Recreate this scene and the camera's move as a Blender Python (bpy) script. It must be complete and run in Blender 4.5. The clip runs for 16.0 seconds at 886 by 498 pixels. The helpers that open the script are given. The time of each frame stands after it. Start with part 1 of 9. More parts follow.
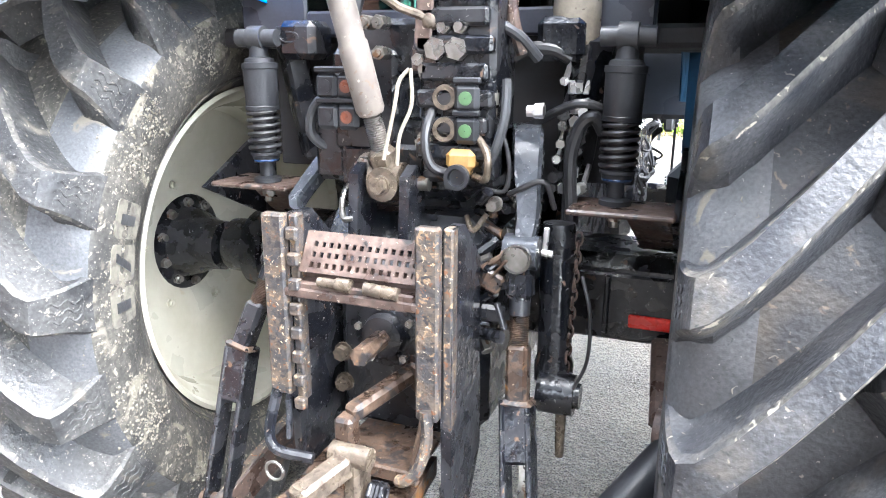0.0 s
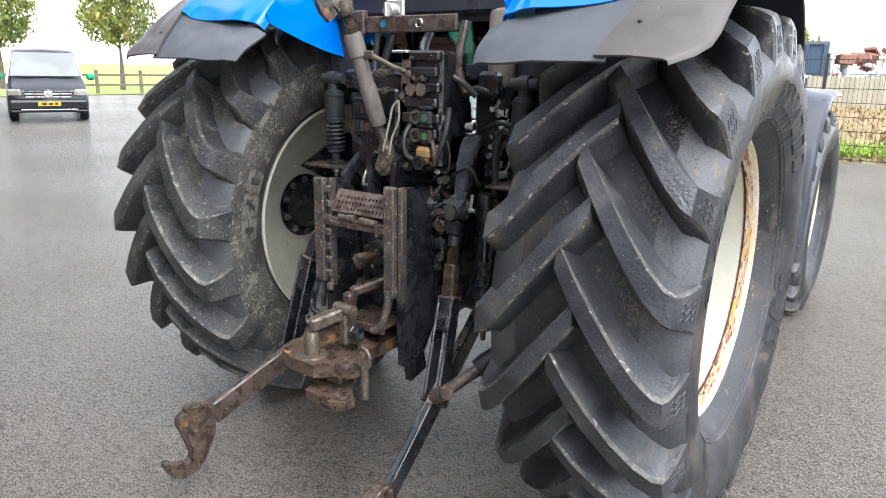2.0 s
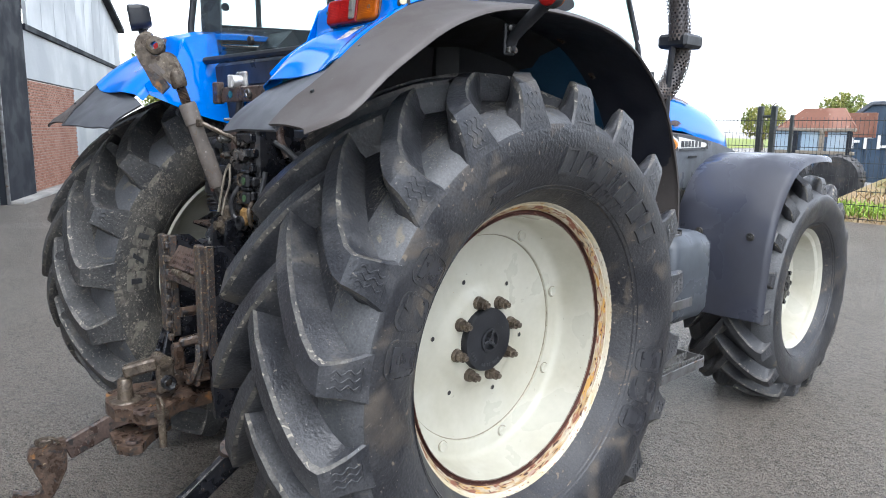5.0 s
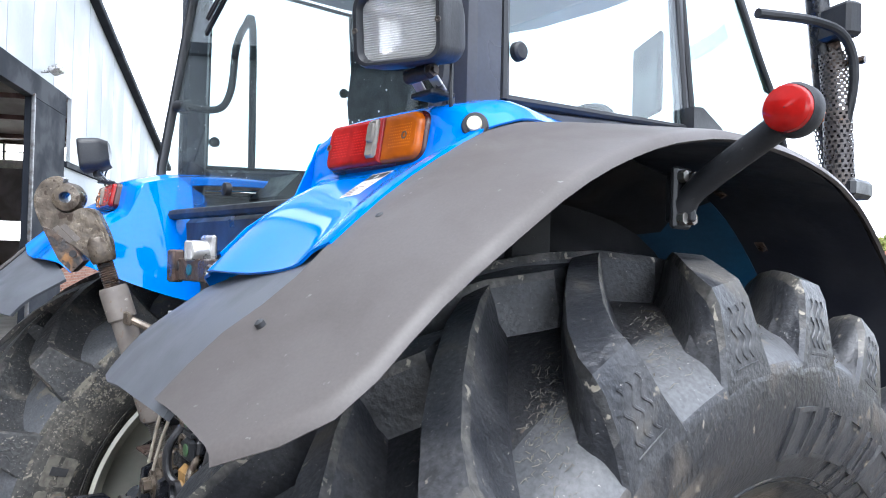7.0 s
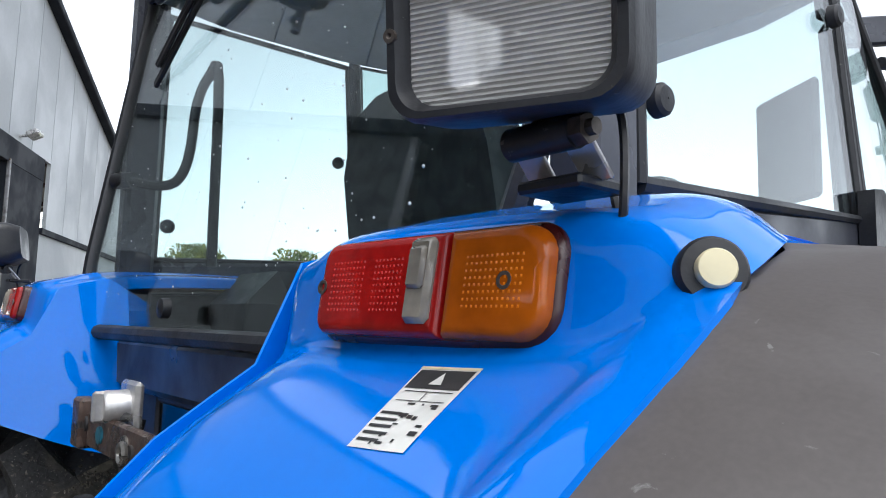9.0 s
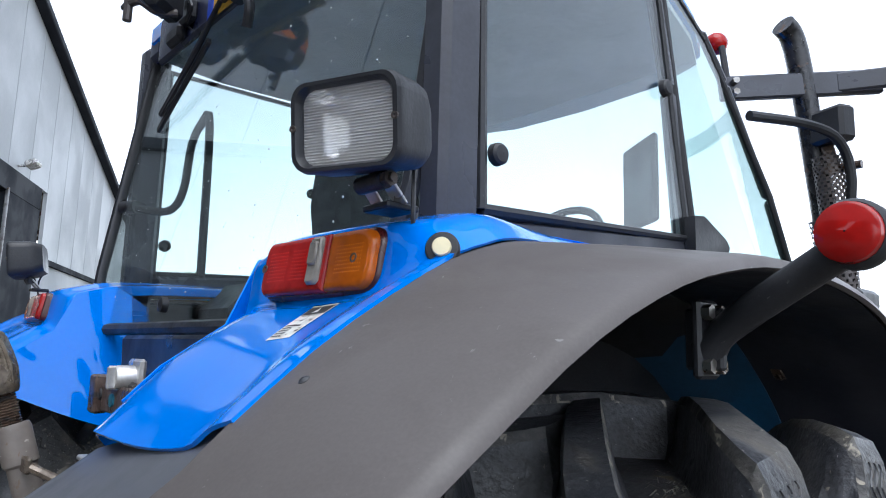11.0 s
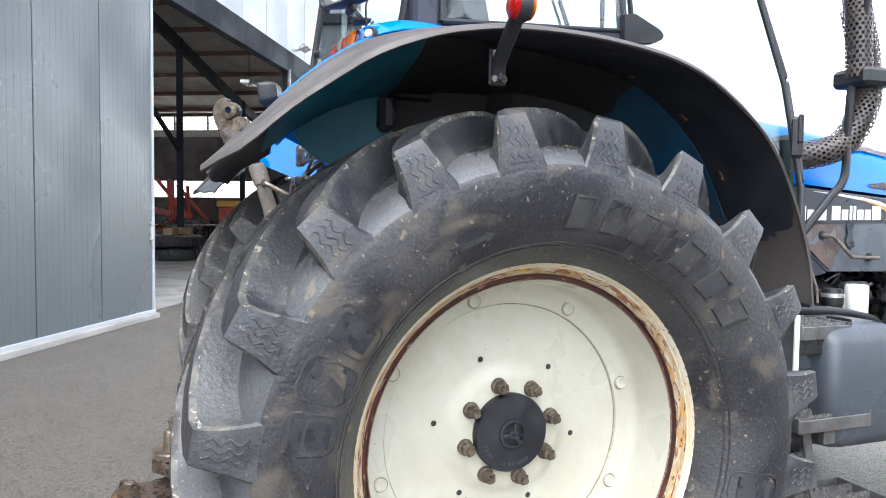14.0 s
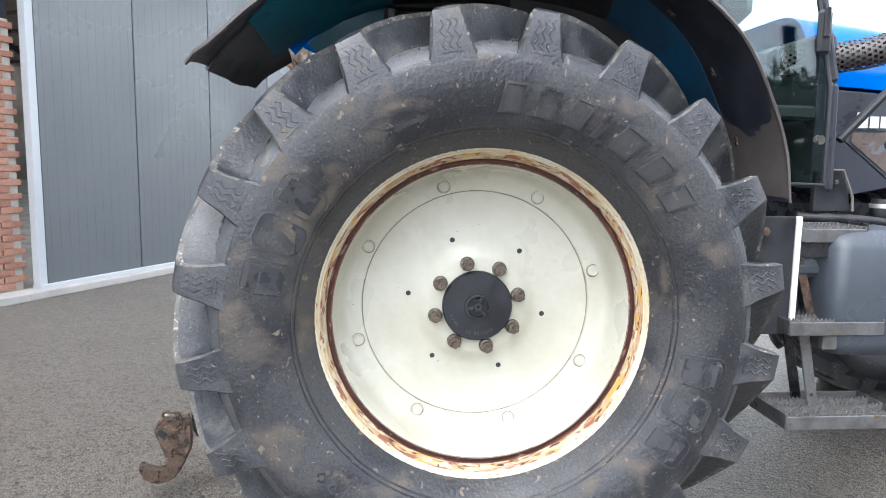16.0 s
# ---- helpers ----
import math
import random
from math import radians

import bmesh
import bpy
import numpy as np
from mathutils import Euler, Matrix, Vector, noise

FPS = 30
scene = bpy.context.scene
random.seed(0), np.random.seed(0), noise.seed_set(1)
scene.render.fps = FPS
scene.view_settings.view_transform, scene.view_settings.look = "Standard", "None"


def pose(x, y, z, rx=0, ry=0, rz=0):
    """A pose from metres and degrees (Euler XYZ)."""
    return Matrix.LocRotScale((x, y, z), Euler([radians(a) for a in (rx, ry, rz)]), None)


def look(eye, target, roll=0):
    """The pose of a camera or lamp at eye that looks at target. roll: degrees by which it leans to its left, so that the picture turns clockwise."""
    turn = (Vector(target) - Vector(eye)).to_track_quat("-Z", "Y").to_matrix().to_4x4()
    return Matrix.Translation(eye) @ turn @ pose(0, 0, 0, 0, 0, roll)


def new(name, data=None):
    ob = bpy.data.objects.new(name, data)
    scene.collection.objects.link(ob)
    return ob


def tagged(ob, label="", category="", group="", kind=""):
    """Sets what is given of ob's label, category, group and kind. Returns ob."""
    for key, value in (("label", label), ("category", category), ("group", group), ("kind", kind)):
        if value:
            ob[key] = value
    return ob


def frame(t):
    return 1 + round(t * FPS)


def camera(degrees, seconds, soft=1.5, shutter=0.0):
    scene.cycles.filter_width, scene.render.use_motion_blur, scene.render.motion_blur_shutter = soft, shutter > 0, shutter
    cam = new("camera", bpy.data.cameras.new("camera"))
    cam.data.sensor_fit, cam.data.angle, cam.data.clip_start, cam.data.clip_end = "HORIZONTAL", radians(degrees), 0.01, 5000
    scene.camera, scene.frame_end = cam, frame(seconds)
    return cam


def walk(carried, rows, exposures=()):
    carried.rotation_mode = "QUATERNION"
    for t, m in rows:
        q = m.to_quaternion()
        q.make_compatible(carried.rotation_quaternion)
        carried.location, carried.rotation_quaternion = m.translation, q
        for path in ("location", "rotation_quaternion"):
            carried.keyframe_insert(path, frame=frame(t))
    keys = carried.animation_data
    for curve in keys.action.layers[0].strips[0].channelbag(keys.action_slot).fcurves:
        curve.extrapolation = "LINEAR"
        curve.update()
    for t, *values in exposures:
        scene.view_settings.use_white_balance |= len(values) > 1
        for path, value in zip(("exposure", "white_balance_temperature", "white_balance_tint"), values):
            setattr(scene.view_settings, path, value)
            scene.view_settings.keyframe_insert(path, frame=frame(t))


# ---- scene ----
from mathutils.bvhtree import BVHTree

cam = camera(65.2, 16.0, soft=1.0)
SKY = 0.15
PATH = [
    (0, (0.64, -1.82, 1.448), (-0.039, -0.015, 0.92), 0.3),
    (0.5, (0.837, -1.964, 1.49), (-0.016, -0.24, 0.942), 0.1),
    (1, (1.074, -2.16, 1.522), (0.083, -0.511, 0.976), 0.3),
    (1.5, (1.352, -2.345, 1.541), (0.247, -0.766, 1.008), 0.8),
    (2, (1.647, -2.45, 1.539), (0.53, -0.869, 1.036), 1.0),
    (2.5, (1.928, -2.489, 1.553), (0.787, -0.925, 1.05), 0.7),
    (3, (2.159, -2.465, 1.533), (0.984, -0.922, 1.045), 0.5),
    (3.2, (2.224, -2.403, 1.520), (1.041, -0.866, 1.033), 0.6),
    (4.25, (2.53, -2.04, 1.535), (1.19, -0.60, 1.13), 0.8),
    (5.3, (2.522, -1.592, 1.580), (1.057, -0.257, 1.272), 1.0),
    (5.5, (2.448, -1.534, 1.568), (0.984, -0.197, 1.303), 1.1),
    (6, (2.192, -1.381, 1.606), (0.68, -0.081, 1.452), 1.2),
    (6.5, (1.918, -1.239, 1.667), (0.391, 0.052, 1.615), 0.9),
    (7, (1.683, -1.06, 1.731), (0.148, 0.221, 1.764), 1.4),
    (7.5, (1.445, -0.927, 1.788), (-0.095, 0.341, 1.936), 1.8),
    (8, (1.289, -0.827, 1.866), (-0.246, 0.439, 2.065), 1.2),
    (8.2, (1.234, -0.809, 1.873), (-0.271, 0.493, 2.078), 1.1),
    (9.25, (1.17, -0.765, 1.885), (-0.335, 0.53, 2.105), 1.4),
    (10.3, (1.311, -0.826, 1.849), (-0.187, 0.476, 2.090), 1.7),
    (10.5, (1.361, -0.849, 1.846), (-0.134, 0.457, 2.093), 1.6),
    (11, (1.53, -0.904, 1.804), (0.044, 0.4, 2.108), 1.5),
    (11.5, (1.786, -0.921, 1.709), (0.255, 0.326, 2.026), 1.5),
    (12, (1.993, -0.971, 1.643), (0.323, 0.082, 1.963), 1.3),
    (12.5, (2.161, -0.981, 1.569), (0.395, -0.076, 1.82), 0.5),
    (13, (2.339, -0.945, 1.546), (0.475, -0.227, 1.453), 1.4),
    (13.5, (2.557, -0.897, 1.516), (0.685, -0.203, 1.401), 1.1),
    (14, (2.694, -0.862, 1.469), (0.82, -0.171, 1.37), 0.7),
    (14.5, (2.858, -0.796, 1.399), (0.992, -0.109, 1.187), 0.8),
    (15, (2.962, -0.666, 1.367), (1.059, -0.092, 1.144), 0.8),
    (15.5, (3.016, -0.451, 1.339), (1.087, 0.013, 1.083), 1.3),
    (16, (3.088, -0.307, 1.31), (1.112, -0.129, 1.056), 0.9),
]
EXPOSURES = [(0.0, 4.55, 6050, 10), (0.5, 4.35, 6050, 10), (1.0, 3.85, 6150, 10), (1.5, 3.1, 6150, 10), (2.0, 2.5, 6150, 10), (3.0, 2.15, 6050, 10), (5.5, 1.95, 6000, 10), (6.5, 2.15, 5950, 10), (7.0, 2.5, 5900, 10),
             (7.5, 2.2, 5900, 10), (8.0, 1.5, 6200, 10), (10.5, 1.4, 6050, 10), (11.0, 1.55, 5850, 10), (11.5, 1.8, 5900, 10), (12.5, 2.4, 5950, 10), (13.0, 2.8, 6150, 10), (13.5, 2.7, 6200, 10), (14.5, 2.28, 6050, 10),
             (15.0, 2.25, 6050, 10), (15.5, 2.35, 6050, 10), (16.0, 2.45, 6050, 10)]
walk(cam, [(t, look(eye, target, roll)) for t, eye, target, roll in PATH], EXPOSURES)

# ---- mesh helpers ----
class Mesh:
    """Collects vertices and faces of one part."""

    def __init__(self):
        self.v, self.f = [], []

    def add(self, verts, faces):
        k = len(self.v)
        self.v += [tuple(p) for p in verts]
        self.f += [tuple(i + k for i in f) for f in faces]
        return self

    def box(self, c, s, b=0.0, m=None):
        """A box at c of size s with chamfered edges b, turned by the matrix m."""
        hx, hy, hz = (d / 2 for d in s)
        b = min(b, hx * 0.9, hy * 0.9, hz * 0.9)
        out, faces, at = [], [], {}
        signs = [(i, j, k) for i in (-1, 1) for j in (-1, 1) for k in (-1, 1)]
        if b <= 0:
            for sg in signs:
                out.append(Vector((sg[0] * hx, sg[1] * hy, sg[2] * hz)))
            faces = [(0, 1, 3, 2), (4, 6, 7, 5), (0, 4, 5, 1), (2, 3, 7, 6), (0, 2, 6, 4), (1, 5, 7, 3)]
        else:
            for sg in signs:
                for ax in range(3):
                    h = [hx - b, hy - b, hz - b]
                    h[ax] += b
                    at[sg, ax] = len(out)
                    out.append(Vector([sg[q] * h[q] for q in range(3)]))
                faces.append(tuple(at[sg, ax] for ax in range(3)))
            for ax in range(3):
                p, q = (ax + 1) % 3, (ax + 2) % 3
                for e in (-1, 1):
                    ring = []
                    for sp, sq in ((-1, -1), (1, -1), (1, 1), (-1, 1)):
                        sg = [0, 0, 0]
                        sg[ax], sg[p], sg[q] = e, sp, sq
                        ring.append(at[tuple(sg), ax])
                    faces.append(tuple(ring))
                for sp in (-1, 1):
                    for sq in (-1, 1):
                        lo, hi = [0, 0, 0], [0, 0, 0]
                        lo[ax], lo[p], lo[q] = -1, sp, sq
                        hi[ax], hi[p], hi[q] = 1, sp, sq
                        lo, hi = tuple(lo), tuple(hi)
                        faces.append((at[lo, p], at[hi, p], at[hi, q], at[lo, q]))
        m3 = m.to_3x3() if m is not None else Matrix.Identity(3)
        return self.add([m3 @ p + Vector(c) for p in out], faces)

    def bar(self, a, b, w, h, ch=0.004, up=(0, 0, 1)):
        """A straight bar of section w x h from a to b."""
        a, b = Vector(a), Vector(b)
        d = (b - a).normalized()
        s = d.cross(Vector(up))
        if s.length < 1e-4:
            s = d.cross(Vector((0, 1, 0)))
        s.normalize()
        u = s.cross(d)
        m = Matrix((s, d, u)).transposed()
        return self.box((a + b) / 2, (w, (b - a).length, h), ch, m)

    def cyl(self, a, b, r, r2=None, n=16, cap=True):
        return self.lathe([(0, r), (1, r if r2 is None else r2)], a, b, n, cap)

    def lathe(self, profile, a, b, n=24, cap=False, unit=False):
        """Turns (distance along, radius) about the axis from a towards b; distances are shares of its length, or metres with unit."""
        a, b = Vector(a), Vector(b)
        d = b - a
        ln = 1.0 if unit else d.length
        d.normalize()
        s = d.orthogonal().normalized()
        if abs(d.x) > 0.9:
            s = Vector((0, 0, 1))
        t = d.cross(s)
        v, f = [], []
        for h, r in profile:
            for i in range(n):
                w = 2 * math.pi * i / n
                v.append(a + d * h * ln + (s * math.cos(w) + t * math.sin(w)) * r)
        for k in range(len(profile) - 1):
            for i in range(n):
                j = (i + 1) % n
                f.append((k * n + i, k * n + j, (k + 1) * n + j, (k + 1) * n + i))
        if cap:
            f.append(tuple(range(n)))
            f.append(tuple(range((len(profile) - 1) * n, len(profile) * n)))
        return self.add(v, f)

    def tube(self, pts, r, n=8, smooth=4):
        """A round hose or rod along points; smooth: pieces for each stretch."""
        p = [Vector(q) for q in pts]
        if smooth > 1 and len(p) > 2:
            e = [p[0] * 2 - p[1]] + p + [p[-1] * 2 - p[-2]]
            q = []
            for i in range(1, len(e) - 2):
                for k in range(smooth):
                    t = k / smooth
                    a, b, c, d = e[i - 1], e[i], e[i + 1], e[i + 2]
                    q.append(0.5 * ((2 * b) + (c - a) * t + (2 * a - 5 * b + 4 * c - d) * t * t + (3 * b - a - 3 * c + d) * t ** 3))
            p = q + [p[-1]]
        v, f = [], []
        s = None
        for i, c in enumerate(p):
            d = (p[min(i + 1, len(p) - 1)] - p[max(i - 1, 0)]).normalized()
            s = d.orthogonal() if s is None else s - d * s.dot(d)
            s.normalize()
            t = d.cross(s)
            rr = r[min(i, len(r) - 1)] if isinstance(r, (list, tuple)) else r
            v += [c + (s * math.cos(2 * math.pi * k / n) + t * math.sin(2 * math.pi * k / n)) * rr for k in range(n)]
        for i in range(len(p) - 1):
            for k in range(n):
                j = (k + 1) % n
                f.append((i * n + k, i * n + j, (i + 1) * n + j, (i + 1) * n + k))
        f += [tuple(range(n)), tuple(range((len(p) - 1) * n, len(p) * n))]
        return self.add(v, f)

    def prism(self, poly, m, depth):
        """A flat polygon in the plane of m's x and y, thickened along its z by depth (centred)."""
        n = len(poly)
        v = [m @ Vector((x, y, z)) for z in (-depth / 2, depth / 2) for x, y in poly]
        return self.add(v, [tuple(range(n)), tuple(range(n, 2 * n))] + [(i, (i + 1) % n, n + (i + 1) % n, n + i) for i in range(n)])

    def sheet(self, rows):
        """A surface through rows of points of equal length."""
        n = len(rows[0])
        return self.add([p for row in rows for p in row],
                        [(i * n + k, i * n + k + 1, (i + 1) * n + k + 1, (i + 1) * n + k) for i in range(len(rows) - 1) for k in range(n - 1)])

    def ball(self, c, r, n=12, sc=(1, 1, 1)):
        prof = [(math.cos(math.pi * i / (n // 2 + 2)), math.sin(math.pi * i / (n // 2 + 2))) for i in range(n // 2 + 3)]
        k = len(self.v)
        self.lathe([(h, max(w, 0.001)) for h, w in prof], (0, 0, 0), (0, 0, 1), n)
        for i in range(k, len(self.v)):
            x, y, z = self.v[i]
            self.v[i] = (c[0] + x * r * sc[0], c[1] + y * r * sc[1], c[2] + z * r * sc[2])
        return self

    def nut(self, a, b, r):
        return self.cyl(a, b, r, n=6)

    def data(self, name, material, angle=35, thick=0.0):
        me = bpy.data.meshes.new(name)
        me.from_pydata(self.v, [], self.f)
        bm = bmesh.new()
        bm.from_mesh(me)
        bmesh.ops.recalc_face_normals(bm, faces=bm.faces)
        if thick:
            bmesh.ops.solidify(bm, geom=bm.faces[:], thickness=thick)
            bmesh.ops.recalc_face_normals(bm, faces=bm.faces)
        bm.to_mesh(me)
        bm.free()
        me.materials.append(material)
        me.polygons.foreach_set("use_smooth", [True] * len(me.polygons))
        me.set_sharp_from_angle(angle=radians(angle))
        return me


def part(name, m, material, parent=None, label="", angle=35, thick=0.0, at=None):
    """Links one mesh object under a thing or a part. thick: sheet thickness."""
    ob = new(name, m if isinstance(m, bpy.types.Mesh) else m.data(name, material, angle, thick))
    if at is not None:
        ob.matrix_basis = at
    if parent is not None:
        ob.parent = parent
    if label:
        ob["label"] = label
    return ob


def thing(name, label, category, at=None, group="", kind=""):
    ob = new(name)
    if at is not None:
        ob.matrix_basis = at
    return tagged(ob, label, category, group, kind)


def rows_between(a, b, n):
    return [tuple(np.array(a) + (np.array(b) - np.array(a)) * i / (n - 1)) for i in range(n)]


def lerp_curve(pts, n):
    """n points at even steps along a smooth curve through pts (2D)."""
    p = np.array(pts, float)
    d = np.r_[0, np.cumsum(np.linalg.norm(np.diff(p, axis=0), axis=1))]
    t = np.linspace(0, d[-1], n)
    return np.stack([np.interp(t, d, p[:, k]) for k in range(p.shape[1])], 1)


def letters(body, size):
    """Built-in font as a flat mesh: vertices and faces."""
    cu = bpy.data.curves.new("writing", "FONT")
    cu.body, cu.size, cu.align_x, cu.resolution_u = body, size, "CENTER", 2
    ob = bpy.data.objects.new("writing", cu)
    me = bpy.data.meshes.new_from_object(ob)
    v = [tuple(p.co) for p in me.vertices]
    f = [tuple(p.vertices) for p in me.polygons]
    bpy.data.objects.remove(ob)
    return v, f
# ---- world and sun: bright, thinly clouded sky ----
world = bpy.data.worlds.new("world")
scene.world = world
world.use_nodes = True
wn, wl = world.node_tree.nodes, world.node_tree.links
sky = wn.new("ShaderNodeTexSky")
sky.sky_type, sky.sun_disc = "NISHITA", False
sky.sun_elevation, sky.sun_rotation = radians(61), radians(132)
hue = wn.new("ShaderNodeHueSaturation")
hue.inputs["Saturation"].default_value = 0.22
wl.new(sky.outputs[0], hue.inputs["Color"])
wl.new(hue.outputs[0], wn["Background"].inputs[0])
wn["Background"].inputs[1].default_value = SKY
sun = new("sun", bpy.data.lights.new("sun", "SUN"))
sun.data.energy, sun.data.angle, sun.data.color = 1.0, radians(62), (1.0, 0.96, 0.9)
sun.matrix_world = look((12.5, -11, 30), (0, 0, 0))


# ---- materials ----
def mat(name, base, second=None, scale=6.0, rough=0.5, metal=0.0, bump=0.0, grain=90.0, spots=None, coat=0.0, span=(0.4, 0.62),
        stretch=(1, 1, 1), rough_var=0.15, gloss=0.5, fine=0.18, polar=0.0):
    """Paint, rubber, metal: two colours mixed by broad noise, a fine grain over it, and optional spots of dirt, rust or wear (polar: marks drawn out round the x axis):
    spots = [(colour, noise scale, threshold, roughness)]."""
    m = bpy.data.materials.new(name)
    m.use_nodes = True
    n, l = m.node_tree.nodes, m.node_tree.links
    b = n["Principled BSDF"]
    tc, info = n.new("ShaderNodeTexCoord"), n.new("ShaderNodeObjectInfo")
    mp = n.new("ShaderNodeMapping")
    mp.inputs["Scale"].default_value = stretch
    off = n.new("ShaderNodeVectorMath")
    off.operation = "ADD"
    times = n.new("ShaderNodeMath")
    times.operation, times.inputs[1].default_value = "MULTIPLY", 7.0
    l.new(info.outputs["Random"], times.inputs[0])
    l.new(tc.outputs["Object"], off.inputs[0])
    l.new(times.outputs[0], off.inputs[1])
    l.new(off.outputs[0], mp.inputs["Vector"])
    where = mp.outputs["Vector"]
    if polar:
        sep, comb, arc = n.new("ShaderNodeSeparateXYZ"), n.new("ShaderNodeCombineXYZ"), n.new("ShaderNodeMath")
        flat, length = n.new("ShaderNodeVectorMath"), n.new("ShaderNodeVectorMath")
        stretch_ = n.new("ShaderNodeMath")
        arc.operation, stretch_.operation, stretch_.inputs[1].default_value = "ARCTAN2", "MULTIPLY", polar
        flat.operation, flat.inputs[1].default_value, length.operation = "MULTIPLY", (0, 1, 1), "LENGTH"
        l.new(tc.outputs["Object"], sep.inputs[0])
        l.new(sep.outputs["Y"], arc.inputs[0])
        l.new(sep.outputs["Z"], arc.inputs[1])
        l.new(arc.outputs[0], stretch_.inputs[0])
        l.new(tc.outputs["Object"], flat.inputs[0])
        l.new(flat.outputs[0], length.inputs[0])
        l.new(stretch_.outputs[0], comb.inputs["X"])
        l.new(length.outputs["Value"], comb.inputs["Y"])
        l.new(sep.outputs["X"], comb.inputs["Z"])
        where = comb.outputs[0]

    def noise_at(s, detail=4.0, distortion=0.0):
        t = n.new("ShaderNodeTexNoise")
        t.inputs["Scale"].default_value, t.inputs["Detail"].default_value = s, detail
        t.inputs["Distortion"].default_value = distortion
        l.new(where, t.inputs["Vector"])
        return t.outputs["Fac"]

    def ramp(fac, lo, hi):
        t = n.new("ShaderNodeMapRange")
        t.inputs["From Min"].default_value, t.inputs["From Max"].default_value = lo, hi
        l.new(fac, t.inputs["Value"])
        return t.outputs["Result"]

    def mix(fac, a, c):
        t = n.new("ShaderNodeMix")
        t.data_type = "RGBA"
        l.new(fac, t.inputs["Factor"])
        for socket, value in ((t.inputs["A"], a), (t.inputs["B"], c)):
            if isinstance(value, tuple):
                socket.default_value = (*value, 1)
            else:
                l.new(value, socket)
        return t.outputs["Result"]

    broad = ramp(noise_at(scale, 5.0, 0.3), *span)
    col = mix(broad, base, second or tuple(c * 0.8 for c in base))
    fine_fac = ramp(noise_at(grain, 3.0), 0.3, 0.7)
    dark = mix(fine_fac, tuple(max(0.0, 1 - fine) for _ in range(3)), (1.0, 1.0, 1.0))
    mul = n.new("ShaderNodeMix")
    mul.data_type, mul.blend_type = "RGBA", "MULTIPLY"
    mul.inputs["Factor"].default_value = 1.0
    l.new(col, mul.inputs["A"])
    l.new(dark, mul.inputs["B"])
    col = mul.outputs["Result"]
    rg = n.new("ShaderNodeMapRange")
    rg.inputs["To Min"].default_value, rg.inputs["To Max"].default_value = max(0.02, rough - rough_var), min(1.0, rough + rough_var)
    l.new(broad, rg.inputs["Value"])
    rgh = rg.outputs["Result"]
    for colour, s, thr, r in spots or ():
        fac = ramp(noise_at(s, 6.0, 0.6), thr, thr + (0.16 if s < 12 else 0.05))
        col = mix(fac, col, colour)
        q = n.new("ShaderNodeMix")
        l.new(fac, q.inputs["Factor"])
        l.new(rgh, q.inputs["A"])
        q.inputs["B"].default_value = r
        rgh = q.outputs["Result"]
    l.new(col, b.inputs["Base Color"])
    l.new(rgh, b.inputs["Roughness"])
    b.inputs["Metallic"].default_value = metal
    b.inputs["Specular IOR Level"].default_value = gloss
    b.inputs["Coat Weight"].default_value = coat
    b.inputs["Coat Roughness"].default_value = 0.06
    if bump:
        bp = n.new("ShaderNodeBump")
        bp.inputs["Strength"].default_value, bp.inputs["Distance"].default_value = bump, 0.004
        l.new(noise_at(grain * 0.6, 6.0), bp.inputs["Height"])
        l.new(bp.outputs["Normal"], b.inputs["Normal"])
    return m


def glass(name, tint, rough=0.0, weight=1.0):
    m = bpy.data.materials.new(name)
    m.use_nodes = True
    n, l = m.node_tree.nodes, m.node_tree.links
    n.remove(n["Principled BSDF"])
    tr, gl, mx, lw = n.new("ShaderNodeBsdfTransparent"), n.new("ShaderNodeBsdfGlossy"), n.new("ShaderNodeMixShader"), n.new("ShaderNodeLayerWeight")
    pw = n.new("ShaderNodeMath")
    pw.operation, pw.inputs[1].default_value = "POWER", 4.0
    mr = n.new("ShaderNodeMapRange")
    mr.inputs["To Min"].default_value, mr.inputs["To Max"].default_value = 0.06, 0.85
    tr.inputs["Color"].default_value = (*tint, 1)
    gl.inputs["Roughness"].default_value = 0.02
    lw.inputs["Blend"].default_value = 0.5
    l.new(lw.outputs["Facing"], pw.inputs[0])
    l.new(pw.outputs[0], mr.inputs["Value"])
    l.new(mr.outputs[0], mx.inputs[0])
    l.new(tr.outputs[0], mx.inputs[1])
    l.new(gl.outputs[0], mx.inputs[2])
    l.new(mx.outputs[0], n["Material Output"].inputs["Surface"])
    return m


RUBBER = mat("tyre_rubber", (0.026, 0.027, 0.032), (0.050, 0.050, 0.053), 5, 0.46, bump=0.6, grain=150, fine=0.5,
             spots=[((0.088, 0.073, 0.057), 6, 0.57, 0.75), ((0.145, 0.120, 0.092), 34, 0.645, 0.9), ((0.20, 0.175, 0.145), 90, 0.685, 0.9), ((0.26, 0.24, 0.21), 200, 0.695, 0.9)])
LUG = mat("lug_rubber", (0.034, 0.036, 0.042), (0.071, 0.072, 0.077), 9, 0.44, bump=0.6, grain=150, fine=0.5,
          spots=[((0.11, 0.098, 0.080), 9, 0.60, 0.75), ((0.030, 0.030, 0.032), 40, 0.63, 0.5), ((0.20, 0.182, 0.150), 60, 0.68, 0.9), ((0.30, 0.29, 0.27), 210, 0.685, 0.85)])
DUSTEDGE = mat("dusty_rubber_edge", (0.13, 0.122, 0.108), (0.06, 0.060, 0.062), 16, 0.6, bump=0.8, grain=120, fine=0.5, spots=[((0.30, 0.275, 0.225), 55, 0.60, 0.9)])
